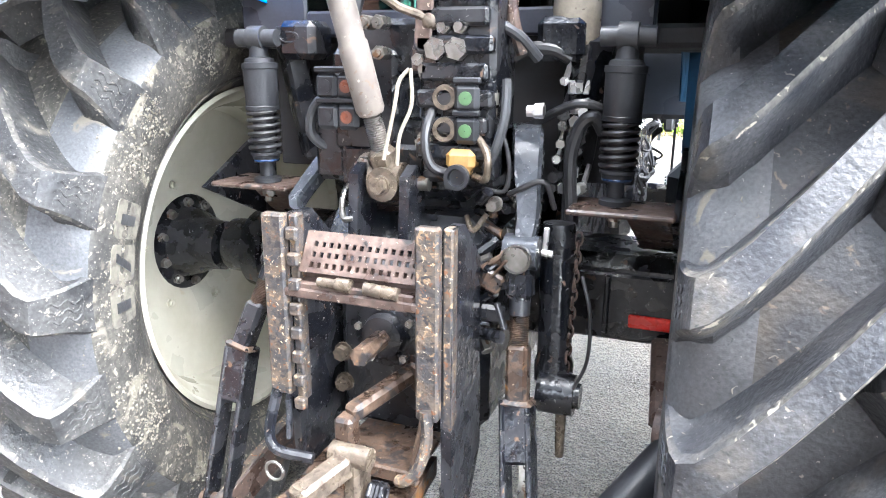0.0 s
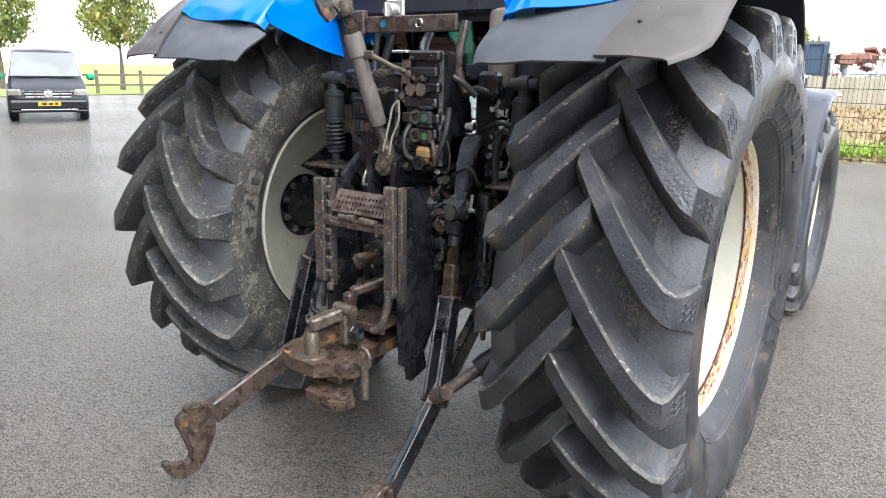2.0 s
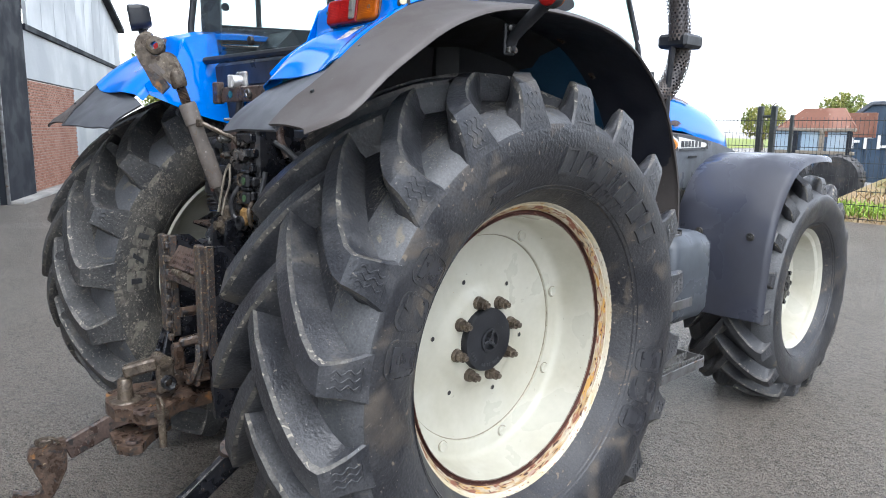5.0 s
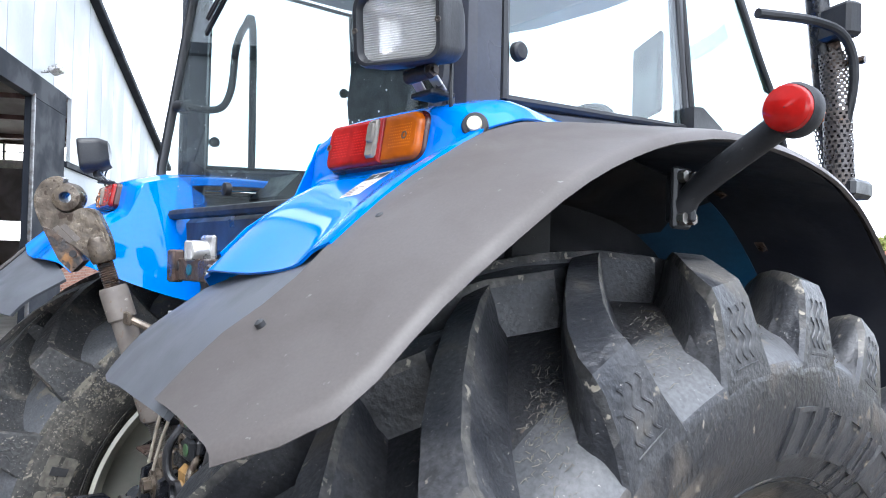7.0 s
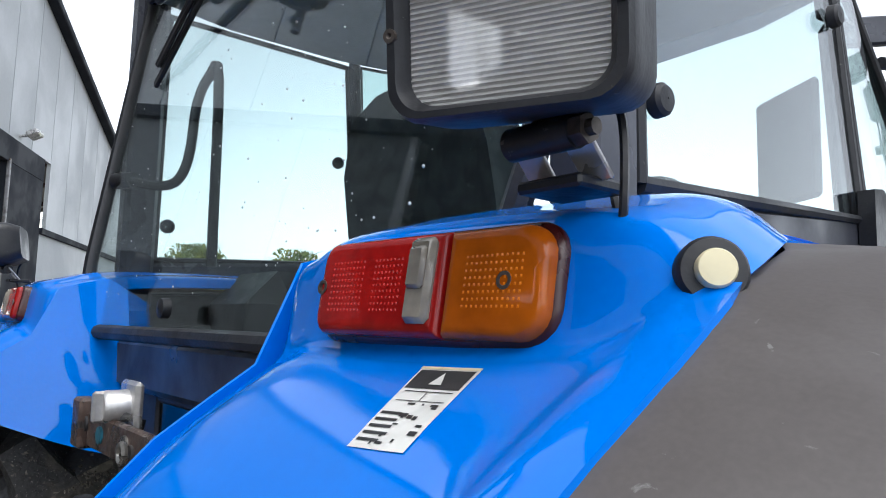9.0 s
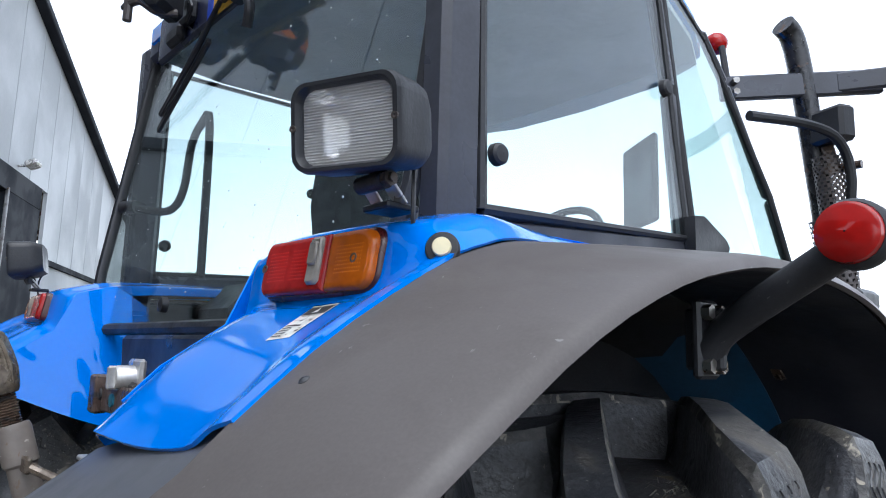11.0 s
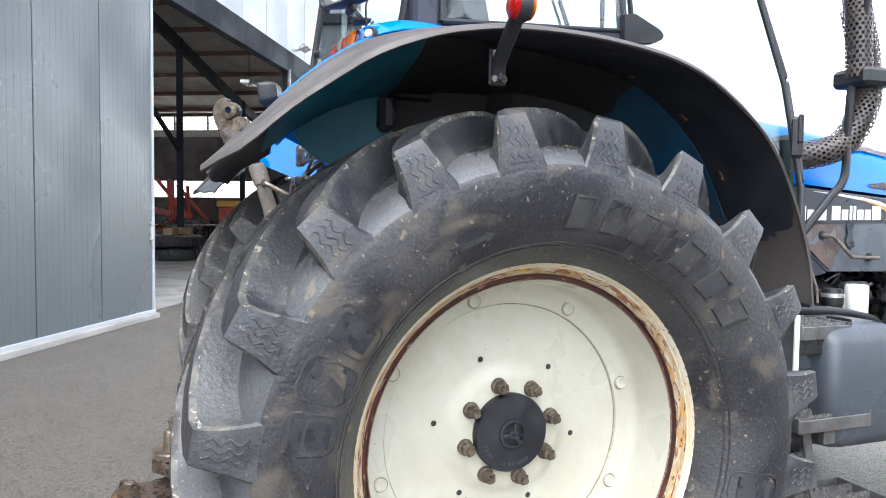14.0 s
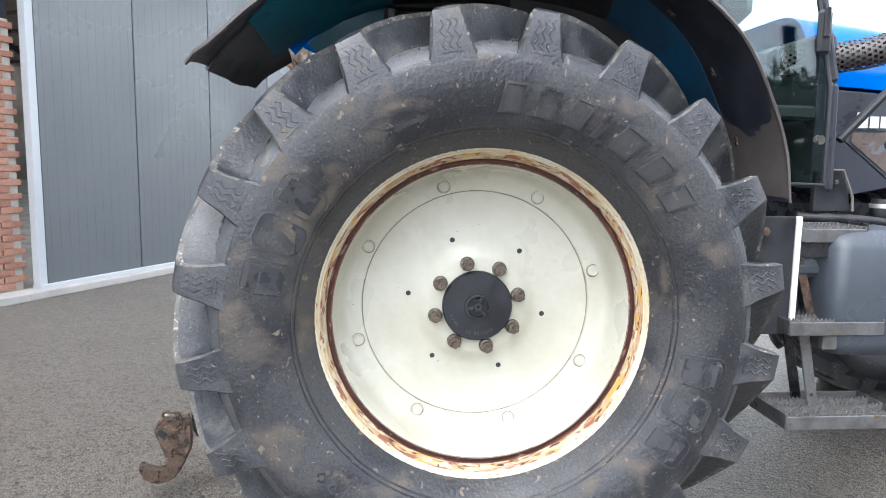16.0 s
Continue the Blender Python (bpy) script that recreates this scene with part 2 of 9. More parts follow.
STRAW = mat("dry_fibres", (0.24, 0.225, 0.19), (0.14, 0.13, 0.11), 30, 0.9)
MUDDY = mat("muddy_rubber", (0.044, 0.043, 0.041), (0.098, 0.091, 0.078), 6, 0.7, bump=1.0, grain=90, fine=0.55,
            spots=[((0.155, 0.140, 0.112), 12, 0.58, 0.95), ((0.22, 0.20, 0.162), 55, 0.62, 0.95), ((0.34, 0.31, 0.26), 210, 0.64, 0.95)])
MUDDYLUG = mat("muddy_lug_rubber", (0.032, 0.033, 0.035), (0.068, 0.067, 0.065), 8, 0.6, bump=1.0, grain=100, fine=0.55,
               spots=[((0.135, 0.122, 0.098), 10, 0.58, 0.9), ((0.20, 0.182, 0.150), 60, 0.64, 0.95), ((0.30, 0.285, 0.26), 220, 0.65, 0.9)])
CREAM = mat("cream_wheel_paint", (0.50, 0.488, 0.412), (0.44, 0.42, 0.335), 4, 0.38, grain=40, fine=0.05,
            spots=[((0.36, 0.25, 0.13), 11, 0.70, 0.7), ((0.05, 0.045, 0.04), 70, 0.735, 0.7), ((0.30, 0.17, 0.07), 120, 0.73, 0.7)])
RUSTLIP = mat("rusty_rim_paint", (0.60, 0.56, 0.45), (0.56, 0.47, 0.31), 14, 0.6, bump=0.5, grain=130, fine=0.2, polar=0.16,
              spots=[((0.50, 0.34, 0.15), 38, 0.625, 0.8), ((0.30, 0.13, 0.045), 120, 0.63, 0.9), ((0.12, 0.05, 0.03), 150, 0.655, 0.9)])
RUSTBAND = mat("flaking_rust_band", (0.50, 0.43, 0.31), (0.42, 0.26, 0.10), 60, 0.7, bump=1.0, grain=130, fine=0.35, polar=0.11,
               spots=[((0.46, 0.25, 0.06), 55, 0.60, 0.85), ((0.21, 0.085, 0.05), 70, 0.545, 0.9), ((0.34, 0.22, 0.17), 120, 0.60, 0.85), ((0.055, 0.024, 0.018), 110, 0.60, 0.9)])
SEAMBROWN = mat("brown_seam_line", (0.30, 0.27, 0.20), (0.20, 0.165, 0.11), 20, 0.7, fine=0.3)
SAWTREAD = mat("bright_worn_tread", (0.27, 0.27, 0.265), (0.16, 0.155, 0.15), 30, 0.4, metal=0.6, bump=0.3, spots=[((0.16, 0.11, 0.08), 40, 0.64, 0.8)])
RUSTGROOVE = mat("rust_groove", (0.060, 0.022, 0.016), (0.11, 0.040, 0.026), 50, 0.85, bump=0.8, polar=0.12,
                 spots=[((0.24, 0.13, 0.09), 60, 0.62, 0.8), ((0.40, 0.30, 0.19), 70, 0.67, 0.7)])
BLUE = mat("blue_paint", (0.0, 0.17, 0.72), (0.0, 0.155, 0.66), 2, 0.07, gloss=0.40, coat=0.0, rough_var=0.04, fine=0.03)
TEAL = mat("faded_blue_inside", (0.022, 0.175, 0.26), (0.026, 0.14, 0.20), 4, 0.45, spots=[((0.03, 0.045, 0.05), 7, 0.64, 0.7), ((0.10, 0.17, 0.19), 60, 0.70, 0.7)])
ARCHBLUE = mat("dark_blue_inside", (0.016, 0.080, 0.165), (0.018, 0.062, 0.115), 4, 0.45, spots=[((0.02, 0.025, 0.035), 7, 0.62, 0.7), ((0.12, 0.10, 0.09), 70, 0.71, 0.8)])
# pale base colours imitate sky reflected in the valleys; the spots are dust
SHEENFILM = mat("sky_sheen_and_dust_specks", (0.066, 0.069, 0.075), (0.135, 0.137, 0.143), 5, 0.55, bump=0.4, grain=160, fine=0.4, span=(0.38, 0.72),
               spots=[((0.15, 0.135, 0.11), 14, 0.62, 0.9), ((0.33, 0.32, 0.30), 150, 0.70, 0.9), ((0.03, 0.031, 0.035), 60, 0.68, 0.5)])
FLARE = mat("faded_brown_grey_plastic", (0.087, 0.077, 0.073), (0.073, 0.064, 0.061), 5, 0.58, gloss=0.38, bump=0.03, grain=300, fine=0.12,
            spots=[((0.17, 0.165, 0.16), 90, 0.70, 0.6)])
FLAP = mat("grey_plastic", (0.080, 0.085, 0.097), (0.066, 0.070, 0.081), 5, 0.55, bump=0.05, grain=300, fine=0.1)
BLACKPL = mat("black_plastic", (0.015, 0.016, 0.019), (0.027, 0.028, 0.032), 9, 0.48, bump=0.15, grain=200, gloss=0.35, spots=[((0.10, 0.095, 0.09), 150, 0.70, 0.8)])
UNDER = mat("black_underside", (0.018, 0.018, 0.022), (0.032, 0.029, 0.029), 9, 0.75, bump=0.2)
# shade below the flare as a near-black colour, plus brown dirt specks
FLARESHADE = mat("black_blue_flare_shade", (0.016, 0.018, 0.028), (0.026, 0.028, 0.038), 7, 0.6, bump=0.2, spots=[((0.09, 0.075, 0.06), 60, 0.70, 0.9)])
BLACKMETAL = mat("greasy_black_metal", (0.007, 0.008, 0.011), (0.020, 0.020, 0.023), 16, 0.28, bump=0.7, grain=60, fine=0.45,
                 spots=[((0.10, 0.06, 0.04), 24, 0.66, 0.8), ((0.24, 0.23, 0.22), 110, 0.68, 0.5)])
CHIPPED = mat("chipped_black_paint", (0.010, 0.011, 0.015), (0.026, 0.027, 0.032), 14, 0.25, bump=0.7, grain=60, fine=0.45,
              spots=[((0.12, 0.07, 0.04), 60, 0.66, 0.85), ((0.36, 0.33, 0.28), 150, 0.69, 0.7), ((0.50, 0.48, 0.45), 240, 0.70, 0.6)])
# worn black arm paint, lightened to blue-grey to include reflected sky
ARMSHEEN = mat("worn_arm_paint_sky_sheen", (0.055, 0.060, 0.071), (0.032, 0.035, 0.042), 14, 0.24, bump=0.5, grain=70, fine=0.4,
               spots=[((0.16, 0.16, 0.165), 60, 0.63, 0.3), ((0.10, 0.065, 0.045), 40, 0.67, 0.8), ((0.40, 0.38, 0.35), 170, 0.68, 0.6)])
RAILFACE = mat("worn_rail_steel", (0.040, 0.039, 0.043), (0.105, 0.078, 0.056), 34, 0.5, bump=0.9, grain=110, fine=0.4,
               spots=[((0.20, 0.14, 0.085), 60, 0.60, 0.85), ((0.13, 0.058, 0.028), 85, 0.61, 0.85), ((0.34, 0.29, 0.20), 120, 0.63, 0.75), ((0.018, 0.018, 0.021), 70, 0.58, 0.4)])
RUST = mat("rusty_steel", (0.058, 0.037, 0.027), (0.125, 0.080, 0.054), 24, 0.42, bump=1.0, grain=80, fine=0.5, rough_var=0.2,
           spots=[((0.24, 0.115, 0.038), 13, 0.63, 0.7), ((0.020, 0.018, 0.019), 34, 0.56, 0.35), ((0.33, 0.26, 0.17), 110, 0.675, 0.6)])
RUSTBROWN = mat("brown_rusted_plate", (0.062, 0.040, 0.033), (0.12, 0.082, 0.066), 18, 0.45, bump=0.8, grain=70, fine=0.45, rough_var=0.2,
                spots=[((0.02, 0.018, 0.018), 34, 0.60, 0.35), ((0.32, 0.26, 0.21), 110, 0.66, 0.6)])
BRASSY = mat("oxidised_cast_steel", (0.165, 0.132, 0.098), (0.095, 0.074, 0.056), 30, 0.42, metal=0.3, bump=0.8, grain=80, fine=0.45, rough_var=0.2,
             spots=[((0.05, 0.034, 0.024), 60, 0.60, 0.8), ((0.34, 0.29, 0.21), 130, 0.67, 0.6)])
DUSTYTUBE = mat("dusty_grey_tube", (0.185, 0.160, 0.140), (0.115, 0.098, 0.085), 9, 0.6, bump=0.3, grain=50,
                spots=[((0.13, 0.095, 0.07), 60, 0.62, 0.9), ((0.32, 0.29, 0.26), 90, 0.66, 0.8)])
BEIGE = mat("beige_reservoir", (0.28, 0.25, 0.20), (0.22, 0.19, 0.15), 12, 0.45, fine=0.25, spots=[((0.10, 0.08, 0.06), 40, 0.64, 0.8)])
STEEL = mat("worn_steel", (0.34, 0.33, 0.315), (0.22, 0.205, 0.185), 14, 0.35, metal=0.9, bump=0.3, spots=[((0.16, 0.09, 0.05), 25, 0.64, 0.8)])
ALU = mat("cast_aluminium", (0.62, 0.61, 0.60), (0.50, 0.49, 0.48), 14, 0.35, metal=0.7, bump=0.2)
GALV = mat("galvanised_tread", (0.19, 0.19, 0.195), (0.11, 0.105, 0.10), 9, 0.45, metal=0.6, bump=0.3, spots=[((0.14, 0.10, 0.07), 20, 0.64, 0.8)])
WHITE = mat("white_paint", (0.78, 0.78, 0.76), (0.70, 0.70, 0.68), 6, 0.4, fine=0.05)
YELLOWCAP = mat("yellow_plastic", (0.38, 0.22, 0.06), (0.26, 0.15, 0.05), 18, 0.5)
GREENDOT = mat("green_plastic", (0.065, 0.135, 0.058), None, 30, 0.5)
REDDOT = mat("red_plastic", (0.16, 0.050, 0.028), None, 30, 0.4)
PALEYELLOW = mat("pale_yellow_plastic", (0.78, 0.70, 0.45), None, 20, 0.35, fine=0.05)
HOSE = mat("black_hose", (0.012, 0.012, 0.014), (0.024, 0.024, 0.026), 20, 0.45, bump=0.3)
GREYHOSE = mat("grey_hose", (0.040, 0.042, 0.046), (0.026, 0.027, 0.030), 20, 0.5, bump=0.3)
GREYPANEL = mat("grey_bonnet_panel", (0.125, 0.14, 0.165), (0.095, 0.105, 0.12), 6, 0.42, spots=[((0.15, 0.11, 0.09), 9, 0.64, 0.6), ((0.045, 0.05, 0.055), 40, 0.68, 0.6)])
SCUFF = mat("brown_worn_primer", (0.135, 0.100, 0.085), (0.095, 0.072, 0.066), 12, 0.5, bump=0.2, spots=[((0.06, 0.05, 0.05), 30, 0.64, 0.6), ((0.125, 0.14, 0.165), 16, 0.60, 0.45)])
DECAL = mat("dark_decal_film", (0.038, 0.043, 0.052), (0.055, 0.060, 0.070), 9, 0.35, spots=[((0.010, 0.011, 0.013), 22, 0.62, 0.4), ((0.16, 0.15, 0.15), 90, 0.69, 0.6)])
PEEL = mat("peeled_brown_primer", (0.12, 0.090, 0.075), (0.075, 0.055, 0.05), 30, 0.6, bump=0.4, spots=[((0.34, 0.33, 0.33), 60, 0.62, 0.6), ((0.03, 0.028, 0.03), 45, 0.63, 0.6)])
GUARD = mat("brown_grey_burnt_steel", (0.060, 0.052, 0.052), (0.085, 0.070, 0.062), 9, 0.5, metal=0.2, bump=0.2, spots=[((0.13, 0.085, 0.06), 30, 0.66, 0.8)])
ORANGE = mat("orange_decal", (0.75, 0.22, 0.02), (0.65, 0.28, 0.03), 12, 0.4, fine=0.05)
TANK = mat("blue_grey_plastic_tank", (0.060, 0.070, 0.085), (0.048, 0.056, 0.068), 5, 0.40, bump=0.06)
FFENDER = mat("dark_blue_grey_plastic", (0.042, 0.045, 0.060), (0.034, 0.036, 0.048), 4, 0.42, bump=0.05, grain=250)
# the roof's blue darkened to navy, shade included in the colour
SHADEDBLUE = mat("shaded_blue_paint", (0.013, 0.017, 0.052), (0.010, 0.012, 0.034), 5, 0.3, fine=0.1)
CABFRAME = mat("dark_cab_frame", (0.040, 0.043, 0.056), (0.032, 0.034, 0.044), 6, 0.40, grain=150)
HEADLINER = mat("grey_roof_lining", (0.60, 0.63, 0.645), (0.54, 0.57, 0.585), 5, 0.8, bump=0.2)
SEAT = mat("grey_seat_cloth", (0.05, 0.055, 0.06), (0.035, 0.04, 0.045), 20, 0.9, bump=0.3)
LAMPLENS = mat("ribbed_lamp_glass", (0.60, 0.60, 0.58), (0.52, 0.52, 0.50), 3, 0.12, metal=0.55, rough_var=0.05)
REDLENS = mat("red_lamp_plastic", (0.40, 0.010, 0.008), (0.28, 0.007, 0.006), 15, 0.12, gloss=0.3, coat=0.0, rough_var=0.05)
ORANGELENS = mat("orange_lamp_plastic", (0.46, 0.10, 0.004), (0.36, 0.075, 0.003), 15, 0.12, gloss=0.3, coat=0.0, rough_var=0.05)
LAMPBASE = mat("dark_red_lamp_housing", (0.055, 0.006, 0.006), (0.035, 0.005, 0.005), 12, 0.25, rough_var=0.05)
REDPRISM = mat("bright_red_prisms", (0.62, 0.02, 0.015), (0.50, 0.014, 0.01), 30, 0.10, gloss=0.4, rough_var=0.04)
ORANGEPRISM = mat("bright_orange_prisms", (0.75, 0.20, 0.006), (0.62, 0.15, 0.005), 30, 0.10, gloss=0.4, rough_var=0.04)
DARKSTEEL = mat("dull_dark_screw", (0.12, 0.10, 0.085), (0.06, 0.05, 0.045), 60, 0.45, metal=0.6, bump=0.2)
CLEARLENS = mat("dull_clear_lens", (0.30, 0.27, 0.22), (0.20, 0.18, 0.15), 15, 0.2, rough_var=0.05)
LETTERING = mat("raised_rubber", (0.030, 0.031, 0.035), (0.046, 0.046, 0.048), 8, 0.42, bump=0.5, spots=[((0.10, 0.085, 0.066), 40, 0.65, 0.8)])
PALEMARK = mat("pale_rubber_mark", (0.165, 0.152, 0.125), (0.105, 0.097, 0.082), 30, 0.85, bump=0.6)
CRUMB = mat("dried_mud_crumbs", (0.175, 0.160, 0.128), (0.115, 0.105, 0.086), 30, 0.95, bump=0.5)
DARKPATCH = mat("smooth_dark_rubber", (0.026, 0.027, 0.032), (0.040, 0.041, 0.046), 20, 0.36, bump=0.2)
WINDOW = glass("tinted_cab_glass", (0.895, 0.950, 0.945))
RIBGLASS = mat("ribbed_lamp_pane", (0.50, 0.50, 0.50), (0.44, 0.44, 0.44), 8, 0.16, rough_var=0.05, fine=0.05)
RIBGLASS.node_tree.nodes["Principled BSDF"].inputs["Alpha"].default_value = 0.55
MIRRORED = mat("silvered_reflector", (0.66, 0.66, 0.66), (0.60, 0.60, 0.60), 20, 0.22, metal=1.0, rough_var=0.04, fine=0.05)
DOORGLASS = glass("green_tinted_door_glass", (0.76, 0.86, 0.84))
DROPS = mat("pale_water_drops", (0.62, 0.66, 0.66), (0.50, 0.54, 0.54), 30, 0.15)
STICKER = mat("white_sticker", (0.72, 0.72, 0.68), None, 20, 0.5, fine=0.05)
BLACKINK = mat("black_ink", (0.02, 0.02, 0.02), None, 20, 0.5)
# ---- tractor: one thing with many parts ----
CX = 0.025
tractor = thing("tractor", "blue farm tractor with grey mudguards and cream rims, parked on asphalt", "tractor")


def on_wheel(u, r, deg):
    w = radians(deg)
    return Vector((u, r * math.sin(w), r * math.cos(w)))


class Tyre:
    """Section of a farm tyre: u across from its middle, r from the axle; k scales a smaller one."""

    def __init__(self, half, bead, crown, section):
        self.half, self.bead, self.crown, self.section = half, bead, crown, section

    def side(self, r):
        pts = sorted((q, p) for p, q in self.section[:8])
        return float(np.interp(r, [q for q, _ in pts], [p for _, p in pts]))


REAR = Tyre(0.305, 0.50, 0.835, [(u * 0.955, r) for u, r in [(0.195, 0.495), (0.235, 0.520), (0.275, 0.552), (0.300, 0.595), (0.316, 0.650), (0.320, 0.690), (0.3175, 0.722),
                                (0.3150, 0.739), (0.3125, 0.743), (0.299, 0.757), (0.275, 0.774), (0.235, 0.789), (0.19, 0.799), (0.12, 0.809), (0.0, 0.817)]])
FRONT = Tyre(0.26, 0.36, 0.63, [(0.17, 0.365), (0.20, 0.385), (0.225, 0.41), (0.245, 0.44), (0.256, 0.485), (0.260, 0.52), (0.2565, 0.545),
                                (0.2535, 0.5605), (0.251, 0.564), (0.240, 0.576), (0.22, 0.588), (0.19, 0.598), (0.15, 0.607), (0.09, 0.615), (0.0, 0.624)])
# lug stations: top u, top r, base u, base r, degrees ahead, half width on top, half width at the base
LUGS_REAR = [(-0.035, 0.898, -0.055, 0.815, 24.0, 0.038, 0.062), (0.03, 0.907, 0.02, 0.816, 18.5, 0.042, 0.066), (0.09, 0.906, 0.085, 0.812, 13.5, 0.043, 0.068),
             (0.155, 0.901, 0.15, 0.804, 8.2, 0.044, 0.070), (0.215, 0.892, 0.21, 0.792, 3.6, 0.044, 0.072), (0.262, 0.882, 0.25, 0.776, 0.8, 0.043, 0.073),
             (0.288, 0.871, 0.268, 0.750, 0.0, 0.043, 0.075), (0.300, 0.846, 0.278, 0.742, 0.0, 0.045, 0.076), (0.3088, 0.795, 0.287, 0.738, 0.0, 0.052, 0.080),
             (0.3152, 0.743, 0.298, 0.735, 0.0, 0.066, 0.084), (0.3170, 0.722, 0.308, 0.716, 0.0, 0.072, 0.078)]
LUGS_REAR = [(a * 0.955, b, c * 0.955, d, e, f, g) for a, b, c, d, e, f, g in LUGS_REAR]
LUGS_FRONT = [(a * 0.81, 0.632 + (b - 0.833) * 0.85, c * 0.81, 0.632 + (d - 0.833) * 0.9, e * 1.12, f * 0.82, g * 0.82) for a, b, c, d, e, f, g in LUGS_REAR]


# the far rear tyre is a little wider
REAR_FAR = Tyre(0.330, 0.50, 0.835, [(u * 1.082, r) for u, r in REAR.section])
LUGS_FAR = [(a * 1.082, b, c * 1.082, d, e, f, g) for a, b, c, d, e, f, g in LUGS_REAR]


def lug_mesh(stations, side, waves):
    m = Mesh()
    rows = []
    for ut, rt, ub, rb, deg, wt, wb in stations:
        row = []
        h, g = rt - rb, wb - wt
        half = ((ub, rb, wb), (ub + 0.25 * (ut - ub), rb + 0.28 * h, wt + 0.42 * g), (ut - 0.3 * (ut - ub), rt - 0.14 * h, wt + 0.06 * g), (ut, rt, wt - 0.006))
        for u, r, w in [(u, r, -w) for u, r, w in half] + list(reversed(half)):
            row.append(on_wheel(side * u, r, deg + math.degrees(w / r)))
        rows.append(row)
    m.sheet(rows)
    k, n = len(rows), 8
    m.f += [tuple(range(n)), tuple(range((k - 1) * n, k * n))]
    # wavy marks cast into the shoulder face
    if waves:
        (u0, r0), (u1, r1) = (stations[-4][0], stations[-4][1]), (stations[-2][0], stations[-2][1])
        for j in (-1, 0, 1):
            line = []
            for i in range(17):
                t = 0.05 + 0.75 * i / 16
                r = r0 + (r1 - r0) * t
                u = float(np.interp(r, [q[1] for q in reversed(stations)], [q[0] for q in reversed(stations)])) + 0.0005
                w = j * 0.019 + 0.0055 * math.sin(i * 0.82)
                line.append((u, r, w))
            for off in (0,):
                rows = [[on_wheel(side * (u + lift), r, math.degrees((w + dx) / r)) for dx, lift in ((-0.0040, -0.002), (-0.0016, 0.0010), (0.0016, 0.0010), (0.0040, -0.002))]
                        for u, r, w in line]
                first = len(m.v)
                m.sheet(rows)
                m.f.append((0, first, first + 1))
        foot = [[on_wheel(side * (u1 - 0.003 + lift), r1 + 0.012 + dr, math.degrees(w / r1)) for dr, lift in ((-0.005, -0.004), (-0.002, 0.0025), (0.002, 0.0025), (0.005, -0.004))]
                for w in (-0.03, 0.0, 0.03)]
        first = len(m.v)
        m.sheet(foot)
        m.f.append((0, first, first + 1))
    return m


def tyre(name, kind, stations, centre, side, count, phase, phase_in, label, rubber, lug_rubber):
    """side 1: the outer face looks to +x. Returns the tyre part with its lugs as children."""
    n = 160
    m = Mesh()
    profile = [(u, r) for u, r in kind.section] + [(-u, r) for u, r in reversed(kind.section[:-1])]
    profile += [(-kind.section[0][0] + 0.02, kind.section[0][1] - 0.005), (kind.section[0][0] - 0.02, kind.section[0][1] - 0.005), profile[0]]
    m.lathe([(side * u, r) for u, r in profile], (0, 0, 0), (1, 0, 0), n, unit=True)
    body = part(name, m, rubber, tractor, label, 40, at=Matrix.Translation(centre))
    for r in (kind.bead + 0.045, kind.bead + 0.055):
        for sg in (-1, 1):
            u = kind.side(r) + 0.001
            ring = Mesh().lathe([(sg * (u - 0.003), r - 0.003), (sg * (u + 0.002), r), (sg * (u - 0.003), r + 0.003)], (0, 0, 0), (1, 0, 0), n, unit=True)
            part("moulded_ring", ring, rubber, body)
    # pale film in the shoulder valleys: painted sky sheen with specks of dust
    for sg in (side, -side):
        prof = [(sg * (u - 0.0002), r + 0.0007) for u, r in kind.section[8:13]]
        part("dust_film", Mesh().lathe(prof, (0, 0, 0), (1, 0, 0), n, unit=True), SHEENFILM, body, "painted pale sky sheen with dust specks in the tread valleys", 40)
    outer = lug_mesh(stations, side, True).data("lug", lug_rubber, 28)
    inner = lug_mesh(stations, -side, True).data("lug", lug_rubber, 28)
    for me in (outer, inner):
        # dust on the worn edges
        me.materials.append(DUSTEDGE)
        for k, p in enumerate(me.polygons):
            if k < (len(stations) - 3) * 7 and k % 7 in (2, 4):
                p.material_index = 1
    step = 360 / count
    for i in range(count):
        part("lug", outer, None, body, at=Matrix.Rotation(-radians(phase + i * step), 4, "X"))
        part("lug", inner, None, body, at=Matrix.Rotation(-radians(phase_in + i * step), 4, "X"))
    return body


def side_shape(m, kind, side, polys, deg, r0, lift=0.003, sg=1):
    """Flat outlines (x along the rim, y outward) laid on the sidewall at deg and radius r0, raised by lift."""
    for poly in polys:
        n = len(poly)
        v = []
        for h in (-0.004, lift):
            for x, y in poly:
                r = r0 + y
                v.append(on_wheel(side * (kind.side(r) + h), r, deg + sg * math.degrees(x / r0)))
        m.add(v, [tuple(range(n, 2 * n))] + [(i, (i + 1) % n, n + (i + 1) % n, n + i) for i in range(n)])
    return m


def rect(x, y, w, h, skew=0.0):
    return [(x - w / 2 - skew * h / 2, y - h / 2), (x + w / 2 - skew * h / 2, y - h / 2), (x + w / 2 + skew * h / 2, y + h / 2), (x - w / 2 + skew * h / 2, y + h / 2)]


def rounded(w, h, r, n=5):
    out = []
    for cx, cy, a in ((w / 2 - r, h / 2 - r, 0), (-w / 2 + r, h / 2 - r, 90), (-w / 2 + r, -h / 2 + r, 180), (w / 2 - r, -h / 2 + r, 270)):
        out += [(cx + r * math.cos(radians(a + 90 * i / n)), cy + r * math.sin(radians(a + 90 * i / n))) for i in range(n + 1)]
    return out


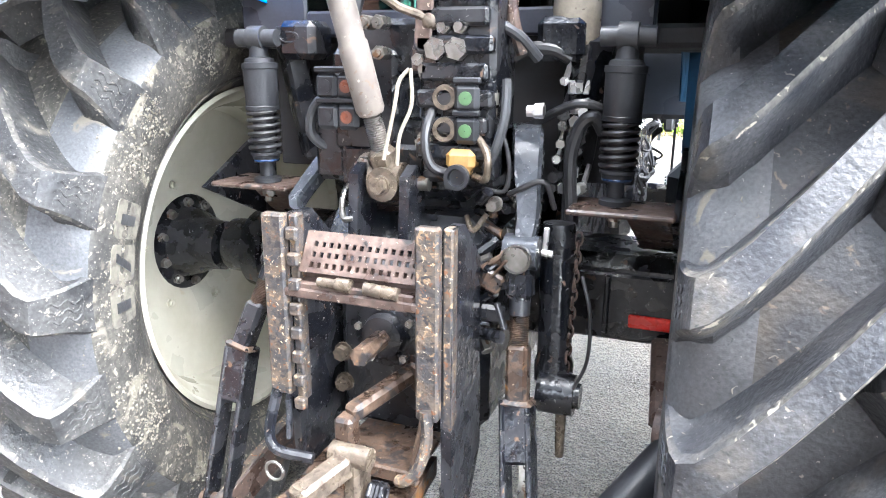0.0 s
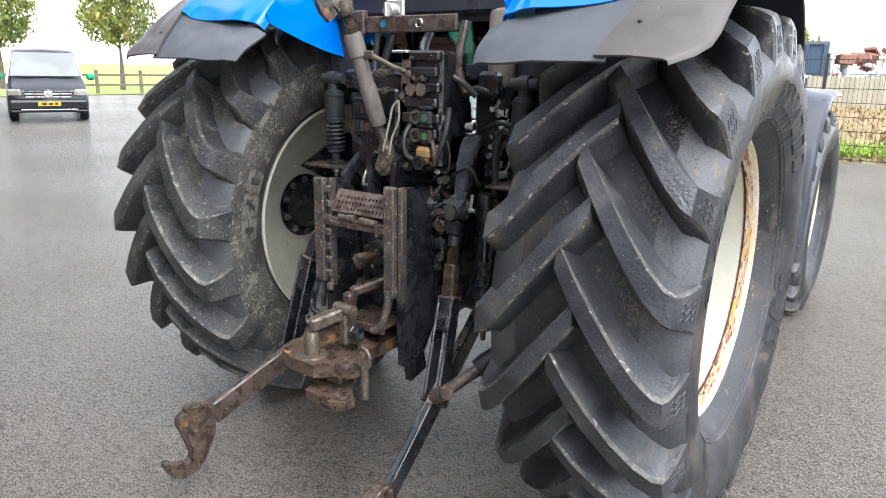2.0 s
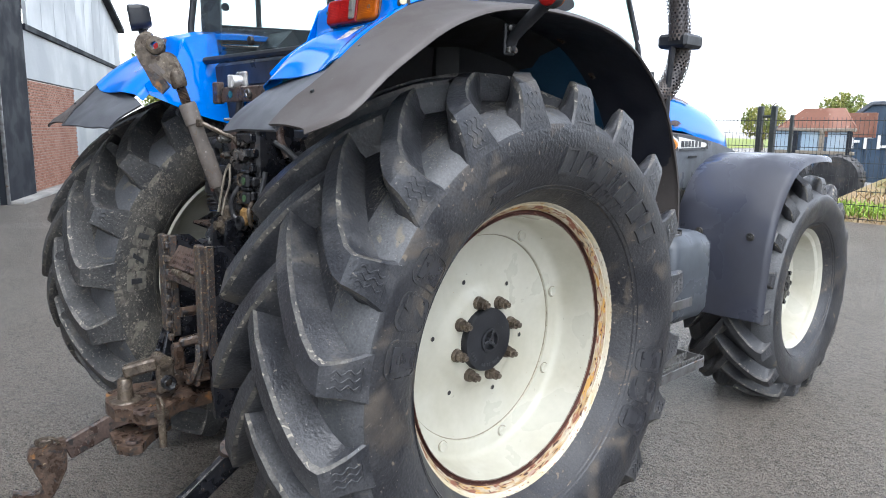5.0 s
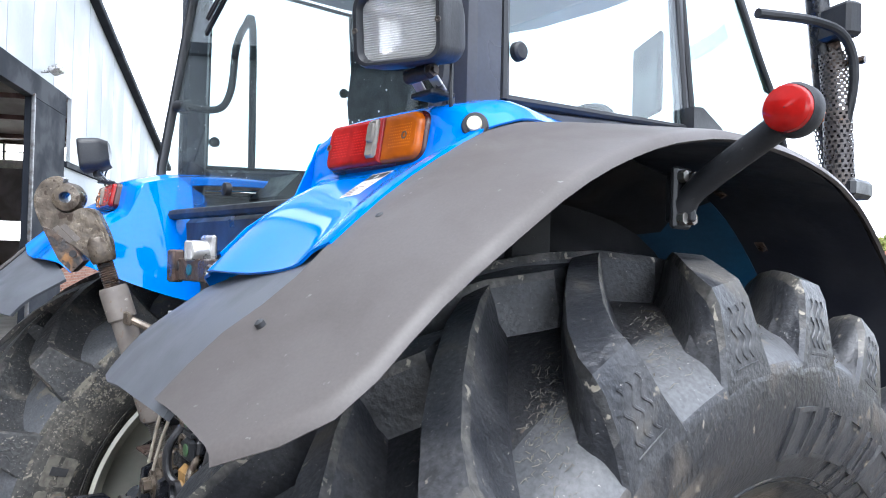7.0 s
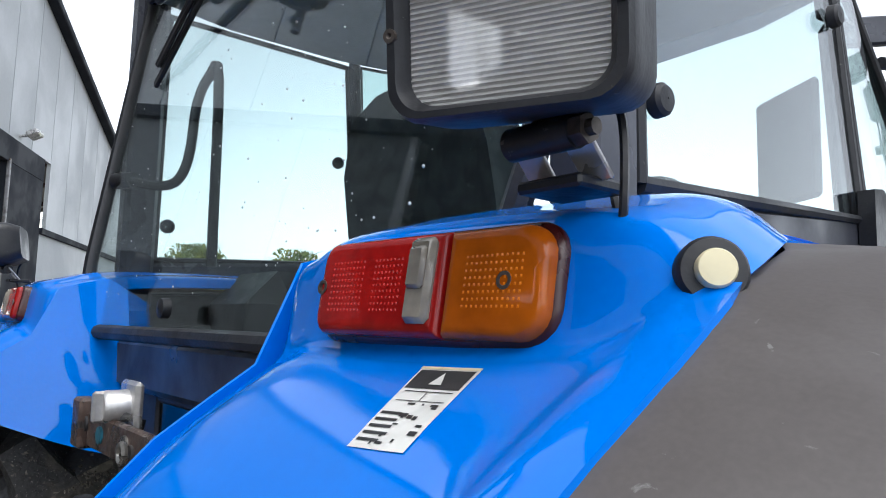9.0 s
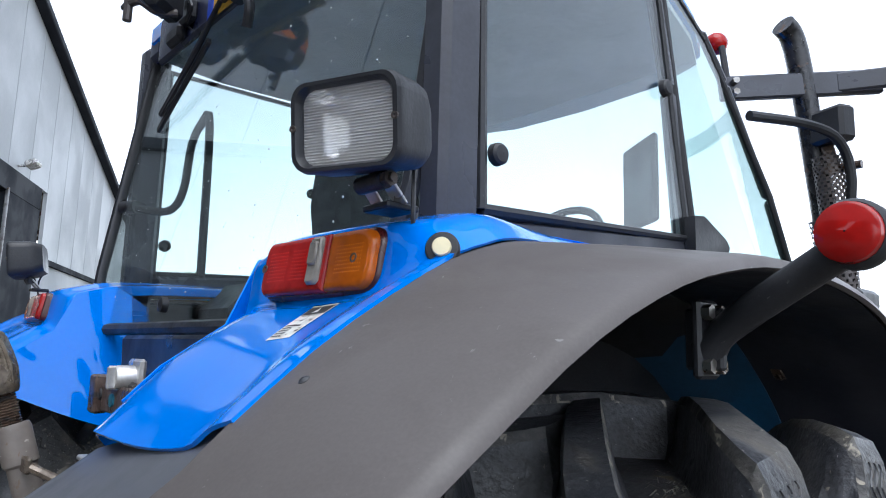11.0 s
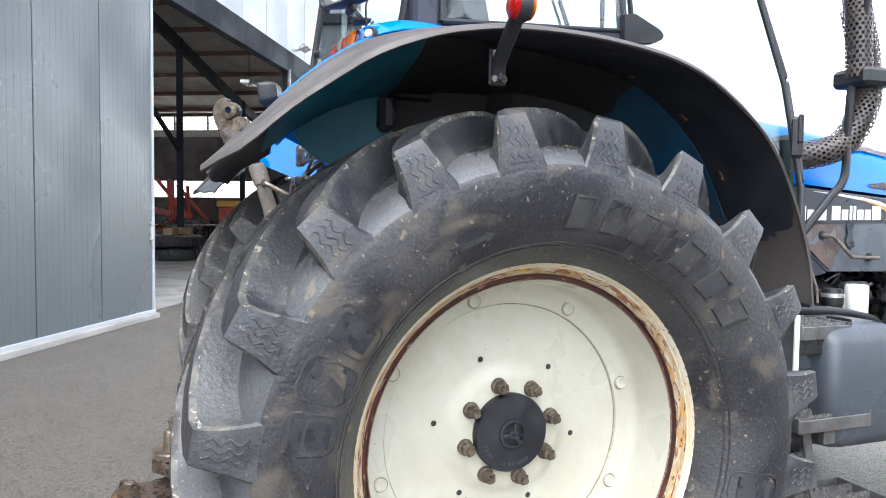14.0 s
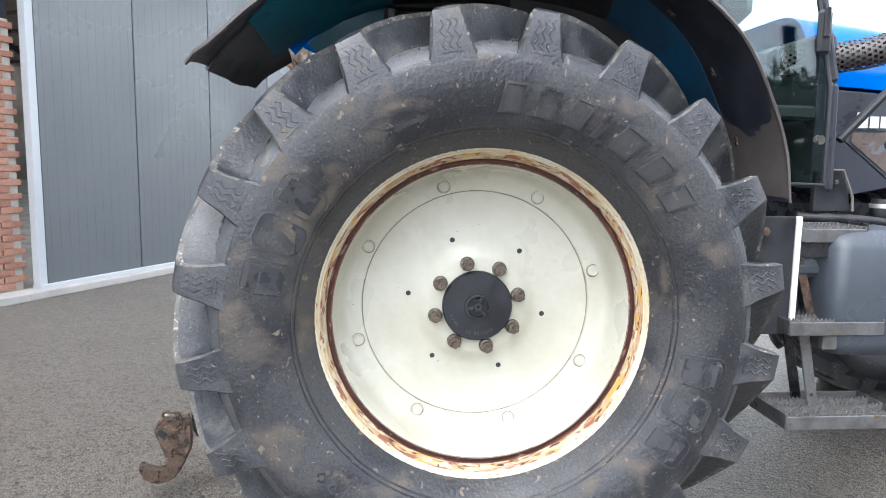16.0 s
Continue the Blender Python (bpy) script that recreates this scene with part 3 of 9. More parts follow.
def straw(kind, side, body, phase, count, amount, seed):
    """Dry grass fibres caught in the valleys between the lugs."""
    rnd = random.Random(seed)
    m = Mesh()
    us, rs = [u for u, r in kind.section[8:]][::-1], [r for u, r in kind.section[8:]][::-1]
    for i in range(amount):
        k = rnd.randrange(count)
        u = rnd.choice((-1, 1, 1, 1, 1)) * abs(rnd.gauss(0.18, 0.045))
        shift = 24 * max(0.0, (0.262 - abs(u)) / 0.30)
        deg = phase + (k + 0.5) * 360 / count + shift + rnd.gauss(0, 2.2)
        u = max(-0.29, min(0.29, u))
        r = float(np.interp(abs(u), us, rs)) + 0.002
        c = on_wheel(side * u, r, deg)
        n1 = on_wheel(0, 1, deg)
        t1 = on_wheel(0, 1, deg + 90)
        a = rnd.uniform(0, math.pi)
        ln, w = rnd.uniform(0.004, 0.018), rnd.uniform(0.0004, 0.0011)
        d = t1 * math.cos(a) + Vector((1, 0, 0)) * math.sin(a)
        e = n1.cross(d) * w
        bend = n1 * rnd.uniform(0.0, 0.006) + n1.cross(d) * rnd.uniform(-0.006, 0.006)
        m.add([c - d * ln / 2 - e, c - d * ln / 2 + e, c + bend + e, c + bend - e, c + d * ln / 2 + n1 * 0.002], [(0, 1, 2, 3), (3, 2, 4)])
    ob = part("dry_fibre", m, STRAW, body, "dry grass fibres stuck in the tread")
    tagged(ob, kind="stuff")


RC = Vector((0.905, 0.0, 0.85))
RT = Vector((0.920, 0.0, 0.85))
LC = Vector((-0.905, 0.0, 0.85))
LT = Vector((-0.930, 0.0, 0.85))
tyre_right = tyre("rear_tyre", REAR, LUGS_REAR, RT, 1, 20, -9.2, -0.2, "worn black rubber rear tyre with deep slanted lugs", RUBBER, LUG)
tyre_left = tyre("rear_tyre", REAR_FAR, LUGS_FAR, LT, -1, 20, 1.4, 5.0, "worn black rubber rear tyre with dried mud", MUDDY, MUDDYLUG)

straw(REAR, 1, tyre_right, -9.2, 20, 5000, 3)
straw(REAR_FAR, -1, tyre_left, 1.4, 20, 4000, 4)

# raised marks on the outer sidewall of the near rear tyre; makers' names are plain blocks
for deg, w in ((4.0, 0.075), (13.0, 0.07), (21.0, 0.066), (27.8, 0.028), (35.5, 0.085), (45.5, 0.075), (54.5, 0.078)):
    m = Mesh()
    ring = [p for k in range(4) for p in rows_between(rect(0, 0, w * 0.84, 0.082, 0.22)[k], rect(0, 0, w * 0.84, 0.082, 0.22)[(k + 1) % 4], 5)[:4]]
    inner = [p for k in range(4) for p in rows_between(rect(0, 0, w * 0.84 - 0.014, 0.068, 0.22)[k], rect(0, 0, w * 0.84 - 0.014, 0.068, 0.22)[(k + 1) % 4], 5)[:4]]
    for i in range(16):
        j = (i + 1) % 16
        side_shape(m, REAR, 1, [[ring[i], ring[j], inner[j], inner[i]]], deg, 0.632, 0.0062)
    side_shape(m, REAR, 1, [inner], deg, 0.632, 0.0022)
    part("sidewall_marking", m, LETTERING, tyre_right, "raised rubber block mark")
for i in range(5):
    part("sidewall_marking", side_shape(Mesh(), REAR, 1, [rect(0, 0, 0.022, 0.05, 0.2)], 20.5 + i * 4.1, 0.572, 0.004), LETTERING, tyre_right, "raised rubber block mark")
for base in (-66.5, 113.5):
    for k, dd in enumerate((-10.8, 0.0, 10.8)):
        m, g = Mesh(), Mesh()
        ring = rounded(0.098, 0.135, 0.028)
        inner = [(x * 0.93, y * 0.95) for x, y in ring]
        n = len(ring)
        for i in range(n):
            j = (i + 1) % n
            side_shape(m, REAR, 1, [[ring[i], ring[j], inner[j], inner[i]]], base + dd, 0.632, 0.003)
        shapes = [rect(0, 0, 0.062, 0.092)] if k != 1 else [rect(0, 0, 0.030, 0.095, 0.5)]
        side_shape(g if k != 1 else m, REAR, 1, shapes, base + dd, 0.632, 0.004)
        if k == 1:
            side_shape(g, REAR, 1, [inner], base + dd, 0.632, 0.0015)
        part("sidewall_marking", m, LETTERING, tyre_right, "raised rubber frame")
        part("sidewall_marking", g, DARKPATCH, tyre_right, "smooth dark rubber block")
m = Mesh()


def curved_words(m, body, size, deg, r0):
    v, f = letters(body, size)
    m.add([on_wheel(REAR.side(r0 + y) + 0.0018, r0 + y, deg + math.degrees(x / r0)) for x, y, _ in v], f)


for body, size, deg, r0 in (("TUBELESS", 0.026, -25.0, 0.672), ("DIRECTION OF ROTATION", 0.017, -25.5, 0.636), ("138", 0.075, -136.0, 0.600)):
    m = Mesh()
    curved_words(m, body, size, deg, r0)
    part("sidewall_writing", m, LETTERING, tyre_right, "small raised rubber words")
m = Mesh()
side_shape(m, REAR, 1, [[(-0.055, -0.008), (0.035, -0.006), (0.035, -0.014), (0.065, 0.0), (0.035, 0.014), (0.035, 0.006), (-0.055, 0.008), (-0.065, 0.014), (-0.05, 0.0), (-0.065, -0.014)]], -23.5, 0.605, 0.002)
part("sidewall_arrow", m, LETTERING, tyre_right, "raised rubber arrow")
# pale label blocks on the inner sidewall of the far rear tyre
for k, dd in enumerate((9.0, 0.0, -9.0)):
    ring = rounded(0.088, 0.088, 0.012)
    m, g = Mesh(), Mesh()
    side_shape(m, REAR_FAR, 1, [ring], -78 + dd, 0.645, 0.003)
    shapes = [rect(0, 0, 0.024, 0.050)] if k != 1 else [rect(0, 0, 0.020, 0.056, 0.5)]
    side_shape(g, REAR_FAR, 1, shapes, -78 + dd, 0.645, 0.005)
    part("sidewall_label", m, PALEMARK, tyre_left, "dusty pale square label block")
    part("sidewall_label", g, LETTERING, tyre_left, "dark raised shape")


# crumbs of dried mud on the inner wall of the far rear tyre
rnd = random.Random(21)
m = Mesh()
for i in range(3400):
    deg = rnd.uniform(-150, -20)
    if -92 < deg < -64 and rnd.random() < 0.8:
        continue
    if math.sin(deg * 0.21) + math.sin(deg * 0.53 + 1) + rnd.gauss(0, 0.7) < 0.1:
        continue
    r = min(0.765, max(0.56, rnd.gauss(0.680, 0.042)))
    w = rnd.choice((0.0020, 0.0026, 0.0034, 0.0050))
    u = REAR_FAR.side(r) if r < 0.74 else float(np.interp(r, [0.74, 0.757, 0.774], [0.328, 0.309, 0.284]))
    c, t1, n1 = on_wheel(u, r, deg), on_wheel(0, 1, deg + 90), on_wheel(0, 1, deg)
    a = rnd.uniform(0, 6.3)
    ring = [c + (t1 * math.cos(a + q) + n1 * math.sin(a + q)) * w * rnd.uniform(0.6, 1.3) for q in (0, 1.6, 3.1, 4.7)]
    m.add(ring + [c + Vector((w * rnd.uniform(0.5, 1.1), 0, 0))], [(0, 1, 4), (1, 2, 4), (2, 3, 4), (3, 0, 4)])
tagged(part("mud_crumb", m, CRUMB, tyre_left, "pale crumbs of dried mud"), kind="stuff")


def rim(name, centre, side, kind, out_profile, in_profile, label):
    m = Mesh()
    m.lathe([(side * u, r) for u, r in out_profile + in_profile], (0, 0, 0), (1, 0, 0), 96, unit=True)
    return part(name, m, CREAM, tractor, label, 30, at=Matrix.Translation(centre))


R_OUT = [(0.0, 0.03), (0.012, 0.03), (0.012, 0.150), (0.006, 0.168), (-0.008, 0.185), (-0.014, 0.21), (-0.014, 0.30), (-0.010, 0.335), (-0.006, 0.3655), (-0.0052, 0.3670), (0.0035, 0.3685), (0.007, 0.376),
         (0.010, 0.412), (0.018, 0.424), (0.034, 0.433), (0.085, 0.441), (0.15, 0.449), (0.160, 0.452)]
R_IN = [(-0.17, 0.485), (-0.222, 0.498), (-0.233, 0.508), (-0.228, 0.520), (-0.216, 0.510), (-0.205, 0.490), (-0.185, 0.472), (-0.15, 0.458), (-0.128, 0.442), (-0.120, 0.42), (-0.102, 0.36), (-0.085, 0.28), (-0.06, 0.20), (-0.045, 0.16), (-0.04, 0.03)]
FAR_OUT = [(u + 0.105, q) for u, q in R_OUT if q < 0.40] + [(0.120, 0.412), (0.126, 0.424), (0.134, 0.433), (0.142, 0.441), (0.15, 0.449), (0.160, 0.452)]
FAR_IN = [(u, q) for u, q in R_IN if q > 0.455] + [(-0.06, 0.452), (-0.022, 0.443), (-0.014, 0.42)] + [(u + 0.105, q) for u, q in R_IN if q < 0.40]
for centre, side, disc_x, outs, ins in ((RC, 1, 0.0, R_OUT, R_IN), (LC, -1, 0.105, FAR_OUT, FAR_IN)):
    r = rim("rear_rim", centre, side, REAR, outs, [(0.140, 0.456), (0.140, 0.475), (0.0, 0.478)] + ins, "cream painted steel rear rim")
    m = Mesh()
    m.lathe([(side * u, q) for u, q in ((0.158, 0.450), (0.160, 0.4535), (0.148, 0.456), (0.148, 0.466), (0.160, 0.469), (0.168, 0.471))], (0, 0, 0), (1, 0, 0), 96, unit=True)
    part("bead_groove", m, RUSTGROOVE, r, "dark red rust in the bead groove")
    m = Mesh()
    m.lathe([(side * u, q) for u, q in ((0.186, 0.484), (0.188, 0.488), (0.198, 0.492), (0.208, 0.500), (0.211, 0.508), (0.207, 0.516), (0.199, 0.518), (0.192, 0.512))],
            (0, 0, 0), (1, 0, 0), 128, unit=True)
    part("rim_lip", m, RUSTLIP, r, "cream rim lip with flaking paint and orange rust")
    m = Mesh().lathe([(side * u, q) for u, q in ((0.164, 0.467), (0.170, 0.470), (0.176, 0.475), (0.181, 0.480), (0.187, 0.485))], (0, 0, 0), (1, 0, 0), 128, unit=True)
    part("rust_band", m, RUSTBAND, r, "cracked paint and orange rust along the rim edge")
    nut = Mesh()
    nut.lathe([(0, 0.024), (0.012, 0.022), (0.013, 0.019)], (0, 0, 0), (side, 0, 0), 16, True, True).nut((side * 0.012, 0, 0), (side * 0.036, 0, 0), 0.0185)
    nut.cyl((side * 0.03, 0, 0), (side * 0.052, 0, 0), 0.010, n=10)
    nut_me = nut.data("wheel_nut", BRASSY)
    for i in range(8):
        part("wheel_nut", nut_me, None, r, at=Matrix.Translation(Vector((side * (disc_x + 0.012), 0, 0)) + on_wheel(0, 0.1375, -14 + 45 * i)))
    button = Mesh()
    button.lathe([(-0.004, 0.0205), (-0.0005, 0.0200), (-0.0012, 0.0185), (0.006, 0.0175), (0.008, 0.0155), (0.0065, 0.013), (0.0065, 0.001)], (0, 0, 0), (side, 0, 0), 20, False, True)
    b_me = button.data("rim_button", CREAM)
    for i in range(8):
        part("rim_button", b_me, None, r, at=Matrix.Translation(Vector((side * (disc_x + 0.0085), 0, 0)) + on_wheel(0, 0.394, -16.5 + 45 * i)))
    seam_ring = Mesh().lathe([(-0.0002, 0.0203), (0.0014, 0.0212), (0.0014, 0.0196), (0.0, 0.0186)], (0, 0, 0), (side, 0, 0), 24).data("button_seam", SEAMBROWN)
    for i in range(8):
        part("button_seam", seam_ring, None, r, "thin brown ring of dirt", at=Matrix.Translation(Vector((side * (disc_x + 0.0085), 0, 0)) + on_wheel(0, 0.394, -16.5 + 45 * i)))
    part("disc_seam", Mesh().lathe([(side * (disc_x + u), q) for u, q in ((-0.0055, 0.3648), (-0.0036, 0.3660), (-0.0030, 0.3674), (0.0012, 0.3682))], (0, 0, 0), (1, 0, 0), 128, unit=True), SEAMBROWN, r, "thin brown line along the welded step of the disc")
    stud = Mesh().nut((0, 0, 0), (-side * 0.012, 0, 0), 0.014).cyl((0, 0, 0), (-side * 0.020, 0, 0), 0.008, n=8).data("disc_bolt", CREAM)
    for i in range(6):
        part("disc_bolt", stud, None, r, at=Matrix.Translation(Vector((side * (disc_x - 0.062), 0, 0)) + on_wheel(0, 0.222, -21 + 60 * i)))
    for i in range(6):
        h = Mesh()
        h.lathe([(0.0, 0.0105), (0.002, 0.0105), (0.002, 0.0085)], (0, 0, 0), (side, 0, 0), 14, False, True)
        part("bolt_hole", h, CREAM, r, at=Matrix.Translation(Vector((side * (disc_x - 0.014), 0, 0)) + on_wheel(0, 0.222, -21 + 60 * i)))
        d = Mesh().cyl((0, 0, 0), (side * 0.0012, 0, 0), 0.0085, n=12)
        part("hole_shadow", d, UNDER, r, "dark empty bolt hole", at=Matrix.Translation(Vector((side * (disc_x - 0.014), 0, 0)) + on_wheel(0, 0.222, -21 + 60 * i)))
    cap = Mesh()
    cap.lathe([(0.0, 0.112), (0.020, 0.112), (0.026, 0.108), (0.027, 0.042), (0.034, 0.041), (0.035, 0.034), (0.020, 0.033), (0.020, 0.014), (0.038, 0.013), (0.038, 0.004), (0.030, 0.001)],
              (side * (disc_x + 0.012), 0, 0), (side * (disc_x + 1.012), 0, 0), 48, False, True)
    for a in (20, 140, 260):
        cap.box(Vector((side * (disc_x + 0.047), 0, 0)) + on_wheel(0, 0.024, a), (0.006, 0.012, 0.022), 0.002, Matrix.Rotation(-radians(a), 3, "X"))
    part("hub_cap", cap, BLACKPL, r, "black hub cap with faint cast figures")
    for i, a in enumerate([128, 134, 140, 146, 152, 158, 164, 176, 182, 208, 214, 222, 230]):
        marks = Mesh().box(Vector((side * (disc_x + 0.0395), 0, 0)) + on_wheel(0, 0.088, a + 20), (0.002, 0.006, 0.011), 0.0, Matrix.Rotation(-radians(a + 20), 3, "X"))
        part("cast_mark", marks, GREYHOSE, r, "tiny cast bar")
    # hub and axle on the inner side
    ax = Mesh()
    ax.lathe([(-0.032, 0.16), (-0.045, 0.16), (-0.05, 0.15), (-0.055, 0.12), (-0.10, 0.105), (-0.13, 0.085), (-0.2, 0.08)], (side * disc_x, 0, 0), (side * (disc_x + 1), 0, 0), 32, True, True)
    part("axle_hub", ax, BLACKMETAL, r, "greasy black axle hub flange")
    nb = Mesh().nut((0, 0, 0), (-side * 0.018, 0, 0), 0.017).cyl((0, 0, 0), (-side * 0.028, 0, 0), 0.010, n=10).data("flange_bolt", STEEL)
    for i in range(10):
        part("flange_bolt", nb, None, r, at=Matrix.Translation(Vector((side * (disc_x - 0.045), 0, 0)) + on_wheel(0, 0.135, 36 * i)))

# front wheels
FRC, FLC = Vector((0.84, 2.66, 0.65)), Vector((2 * CX - 0.84, 2.66, 0.65))
for centre, side in ((FRC, 1), (FLC, -1)):
    tyre("front_tyre", FRONT, LUGS_FRONT, centre, side, 18, 4.0, 14.0, "black front tyre with slanted lugs", RUBBER, LUG)
    F_OUT = [(0.0, 0.02), (0.0, 0.12), (-0.02, 0.16), (-0.02, 0.25), (0.02, 0.30), (0.10, 0.318), (0.14, 0.33), (0.15, 0.35), (0.17, 0.362), (0.176, 0.372), (0.17, 0.378), (0.16, 0.372)]
    r = rim("front_rim", centre, side, FRONT, F_OUT, [(-0.17, 0.372), (-0.15, 0.34), (-0.04, 0.31), (-0.04, 0.02)], "cream painted steel front rim")
    hubm = Mesh()
    hubm.lathe([(0.0, 0.15), (0.05, 0.15), (0.058, 0.14), (0.06, 0.10), (0.085, 0.09), (0.09, 0.03), (0.10, 0.028), (0.10, 0.002)], (0, 0, 0), (side, 0, 0), 32, True, True)
    part("front_hub", hubm, BLACKMETAL, r, "black planetary front hub")
    fb = Mesh().nut((0, 0, 0), (side * 0.02, 0, 0), 0.015).data("hub_bolt", BLACKMETAL)
    for i in range(12):
        part("hub_bolt", fb, None, r, at=Matrix.Translation(Vector((side * 0.055, 0, 0)) + on_wheel(0, 0.128, 30 * i)))
# ---- mudguards ----
def spline(pts, n):
    """n points on a Catmull-Rom curve through pts, evenly spaced."""
    p = [np.array(q, float) for q in pts]
    e = [2 * p[0] - p[1]] + p + [2 * p[-1] - p[-2]]
    out = []
    for i in range(1, len(e) - 2):
        for k in range(12):
            t = k / 12
            a, b, c, d = e[i - 1:i + 3]
            out.append(0.5 * (2 * b + (c - a) * t + (2 * a - 5 * b + 4 * c - d) * t * t + (3 * b - a - 3 * c + d) * t ** 3))
    return lerp_curve(out + [p[-1]], n)


def smooth_grid(rows, k):
    """Catmull-Rom surface through a grid of points, k steps to a cell."""
    def fine(p):
        p = [np.array(q, float) for q in p]
        e = [2 * p[0] - p[1]] + p + [2 * p[-1] - p[-2]]
        out = []
        for i in range(1, len(e) - 2):
            a, b, c, d = e[i - 1:i + 3]
            out += [0.5 * (2 * b + (c - a) * t + (2 * a - 5 * b + 4 * c - d) * t * t + (3 * b - a - 3 * c + d) * t ** 3) for t in np.arange(k) / k]
        return out + [p[-1]]
    wide = [fine(r) for r in rows]
    return [[tuple(map(float, q)) for q in r] for r in zip(*[fine(c) for c in zip(*wide)])]


EDGE = [(-0.842, 1.566), (-0.80, 1.590), (-0.75, 1.620), (-0.66, 1.70), (-0.57, 1.765), (-0.47, 1.83), (-0.35, 1.88), (-0.24, 1.908), (-0.10, 1.925), (0.15, 1.925),
        (0.40, 1.890), (0.58, 1.80), (0.72, 1.68), (0.81, 1.53), (0.875, 1.37), (0.90, 1.215)]
SEAM = [(-0.822, 1.578), (-0.77, 1.640), (-0.71, 1.690), (-0.65, 1.75), (-0.57, 1.82), (-0.48, 1.88), (-0.41, 1.912), (-0.31, 1.940), (-0.2, 1.955), (-0.05, 1.965), (0.15, 1.962),
        (0.40, 1.92), (0.56, 1.84), (0.69, 1.71), (0.775, 1.55), (0.835, 1.38), (0.855, 1.215)]
edge, seam = spline(EDGE, 49), spline(SEAM, 49)
SEAM_X = np.interp(np.linspace(0, 1, 49), [0, 0.08, 0.2, 0.27, 0.34, 0.42, 0.5, 0.7, 1], [0.930, 0.986, 1.012, 0.992, 0.918, 0.84, 0.80, 0.80, 0.84])
EDGE_X = np.interp(np.linspace(0, 1, 49), [0, 0.10, 0.2, 0.27, 0.40, 0.6, 1], [1.195, 1.202, 1.212, 1.208, 1.20, 1.16, 1.14])
along = lambda y: float(np.interp(y, seam[:, 0], range(49)))  # noqa: E731


def mudguard(s):
    """s 1: the near side, -1: its mirror image on the far side. Parts of the tractor."""
    X = lambda x: CX + s * (x - CX)  # noqa: E731
    # outer flare: wide plastic strip with a thin turned edge and a rounded tail
    rows = []
    for i in range(49):
        (ye, ze), (ys, zs), xs = edge[i], seam[i], SEAM_X[i]
        reach = (0.72, 0.90, 0.975, 1.0)[i] if i < 4 else 1.0
        row = []
        for t, drop in ((0.0, 0.0), (0.25, -0.003), (0.5, -0.004), (0.75, -0.002), (0.93, 0.0), (0.985, 0.004), (1.0, 0.014)):
            t *= reach
            x = xs + (EDGE_X[i] - xs) * t
            row.append((X(x), ys + (ye - ys) * t, zs + (ze - zs) * t - drop))
        rows.append(row)
    m = Mesh().sheet(rows)
    flare = part("mudguard_flare", m, FLARE, tractor, "faded brown-grey plastic mudguard extension", 50, thick=0.007)
    for x, y, z in ((1.012, -0.745, 1.660), (1.026, -0.608, 1.779), (1.026, -0.443, 1.887), (0.99, -0.10, 1.955)):
        c = Vector((X(x), y, z + 0.002))
        rv = Mesh().lathe([(-0.006, 0.0055), (0.0010, 0.0055), (0.0024, 0.0035), (0.0028, 0.001)], c, c + Vector((0, -0.6, 0.8)), 12, False, True)
        part("rivet", rv, GREYHOSE, flare, "domed grey rivet")
    # thin dark sheet added under the flare to deepen its shade
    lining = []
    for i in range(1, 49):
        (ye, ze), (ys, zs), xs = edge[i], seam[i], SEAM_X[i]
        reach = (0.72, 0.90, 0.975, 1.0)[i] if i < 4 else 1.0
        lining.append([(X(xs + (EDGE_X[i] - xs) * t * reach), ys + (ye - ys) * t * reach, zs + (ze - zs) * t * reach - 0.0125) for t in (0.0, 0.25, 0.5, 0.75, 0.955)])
    part("flare_lining", Mesh().sheet(lining), FLARESHADE, flare, "added black-blue shade sheet with brown specks under the flare", 50, thick=0.002)
    for i in (28, 33, 38, 43):
        c, e = Vector(lining[i][1]), Vector(lining[i + 1][1])
        d = (e - c).normalized()
        part("flare_clip", Mesh().bar(c - d * 0.016, c + d * 0.016, 0.024, 0.010, 0.002).cyl(c, c + Vector((s * 0.008, 0, -0.012)), 0.006, n=8), RUST, flare, "rusty clip under the mudguard edge")
    # lower grey flap between flare and chassis side
    SIDE = [(-0.80, 1.540), (-0.73, 1.612), (-0.630, 1.680)]
    rows = []
    for i in range(9):
        t = i / 8
        a = spline(SIDE, 9)[i]
        k = t * along(-0.63)
        b = seam[int(k)] * (1 - k % 1) + seam[min(int(k) + 1, 48)] * (k % 1)
        xb = SEAM_X[int(k)]
        row = []
        for q in (0.0, 0.03, 0.1, 0.2, 0.35, 0.5, 0.7, 1.0):
            x = 0.515 + 0.025 * (1 - t) + (xb + 0.03 - 0.54) * q
            sag = (0.020 - 0.016 * t) * math.sin(math.pi * min(q * 1.15, 1)) - (0.012 * (1 - q / 0.1) if q < 0.1 else 0)
            lead = 0.045 * (max(0, 0.4 - q) / 0.4) ** 2 * (1 - t) ** 2
            row.append((X(x), a[0] + (b[0] - a[0]) * q + lead, a[1] + (b[1] - a[1]) * q + sag - 0.014 + lead * 0.9))
        rows.append(row)
    part("mudguard_flap", Mesh().sheet(rows), FLAP, tractor, "dark grey plastic mudguard flap", 40, thick=0.008)
    # blue steel top with the step that carries the tail lamp
    MID = [(-0.662, 1.708), (-0.575, 1.793), (-0.488, 1.850), (-0.468, 1.860), (-0.456, 1.876), (-0.446, 1.936), (-0.432, 1.957), (-0.39, 1.970), (-0.30, 1.990), (-0.1, 2.0), (0.2, 2.0), (0.42, 1.98)]
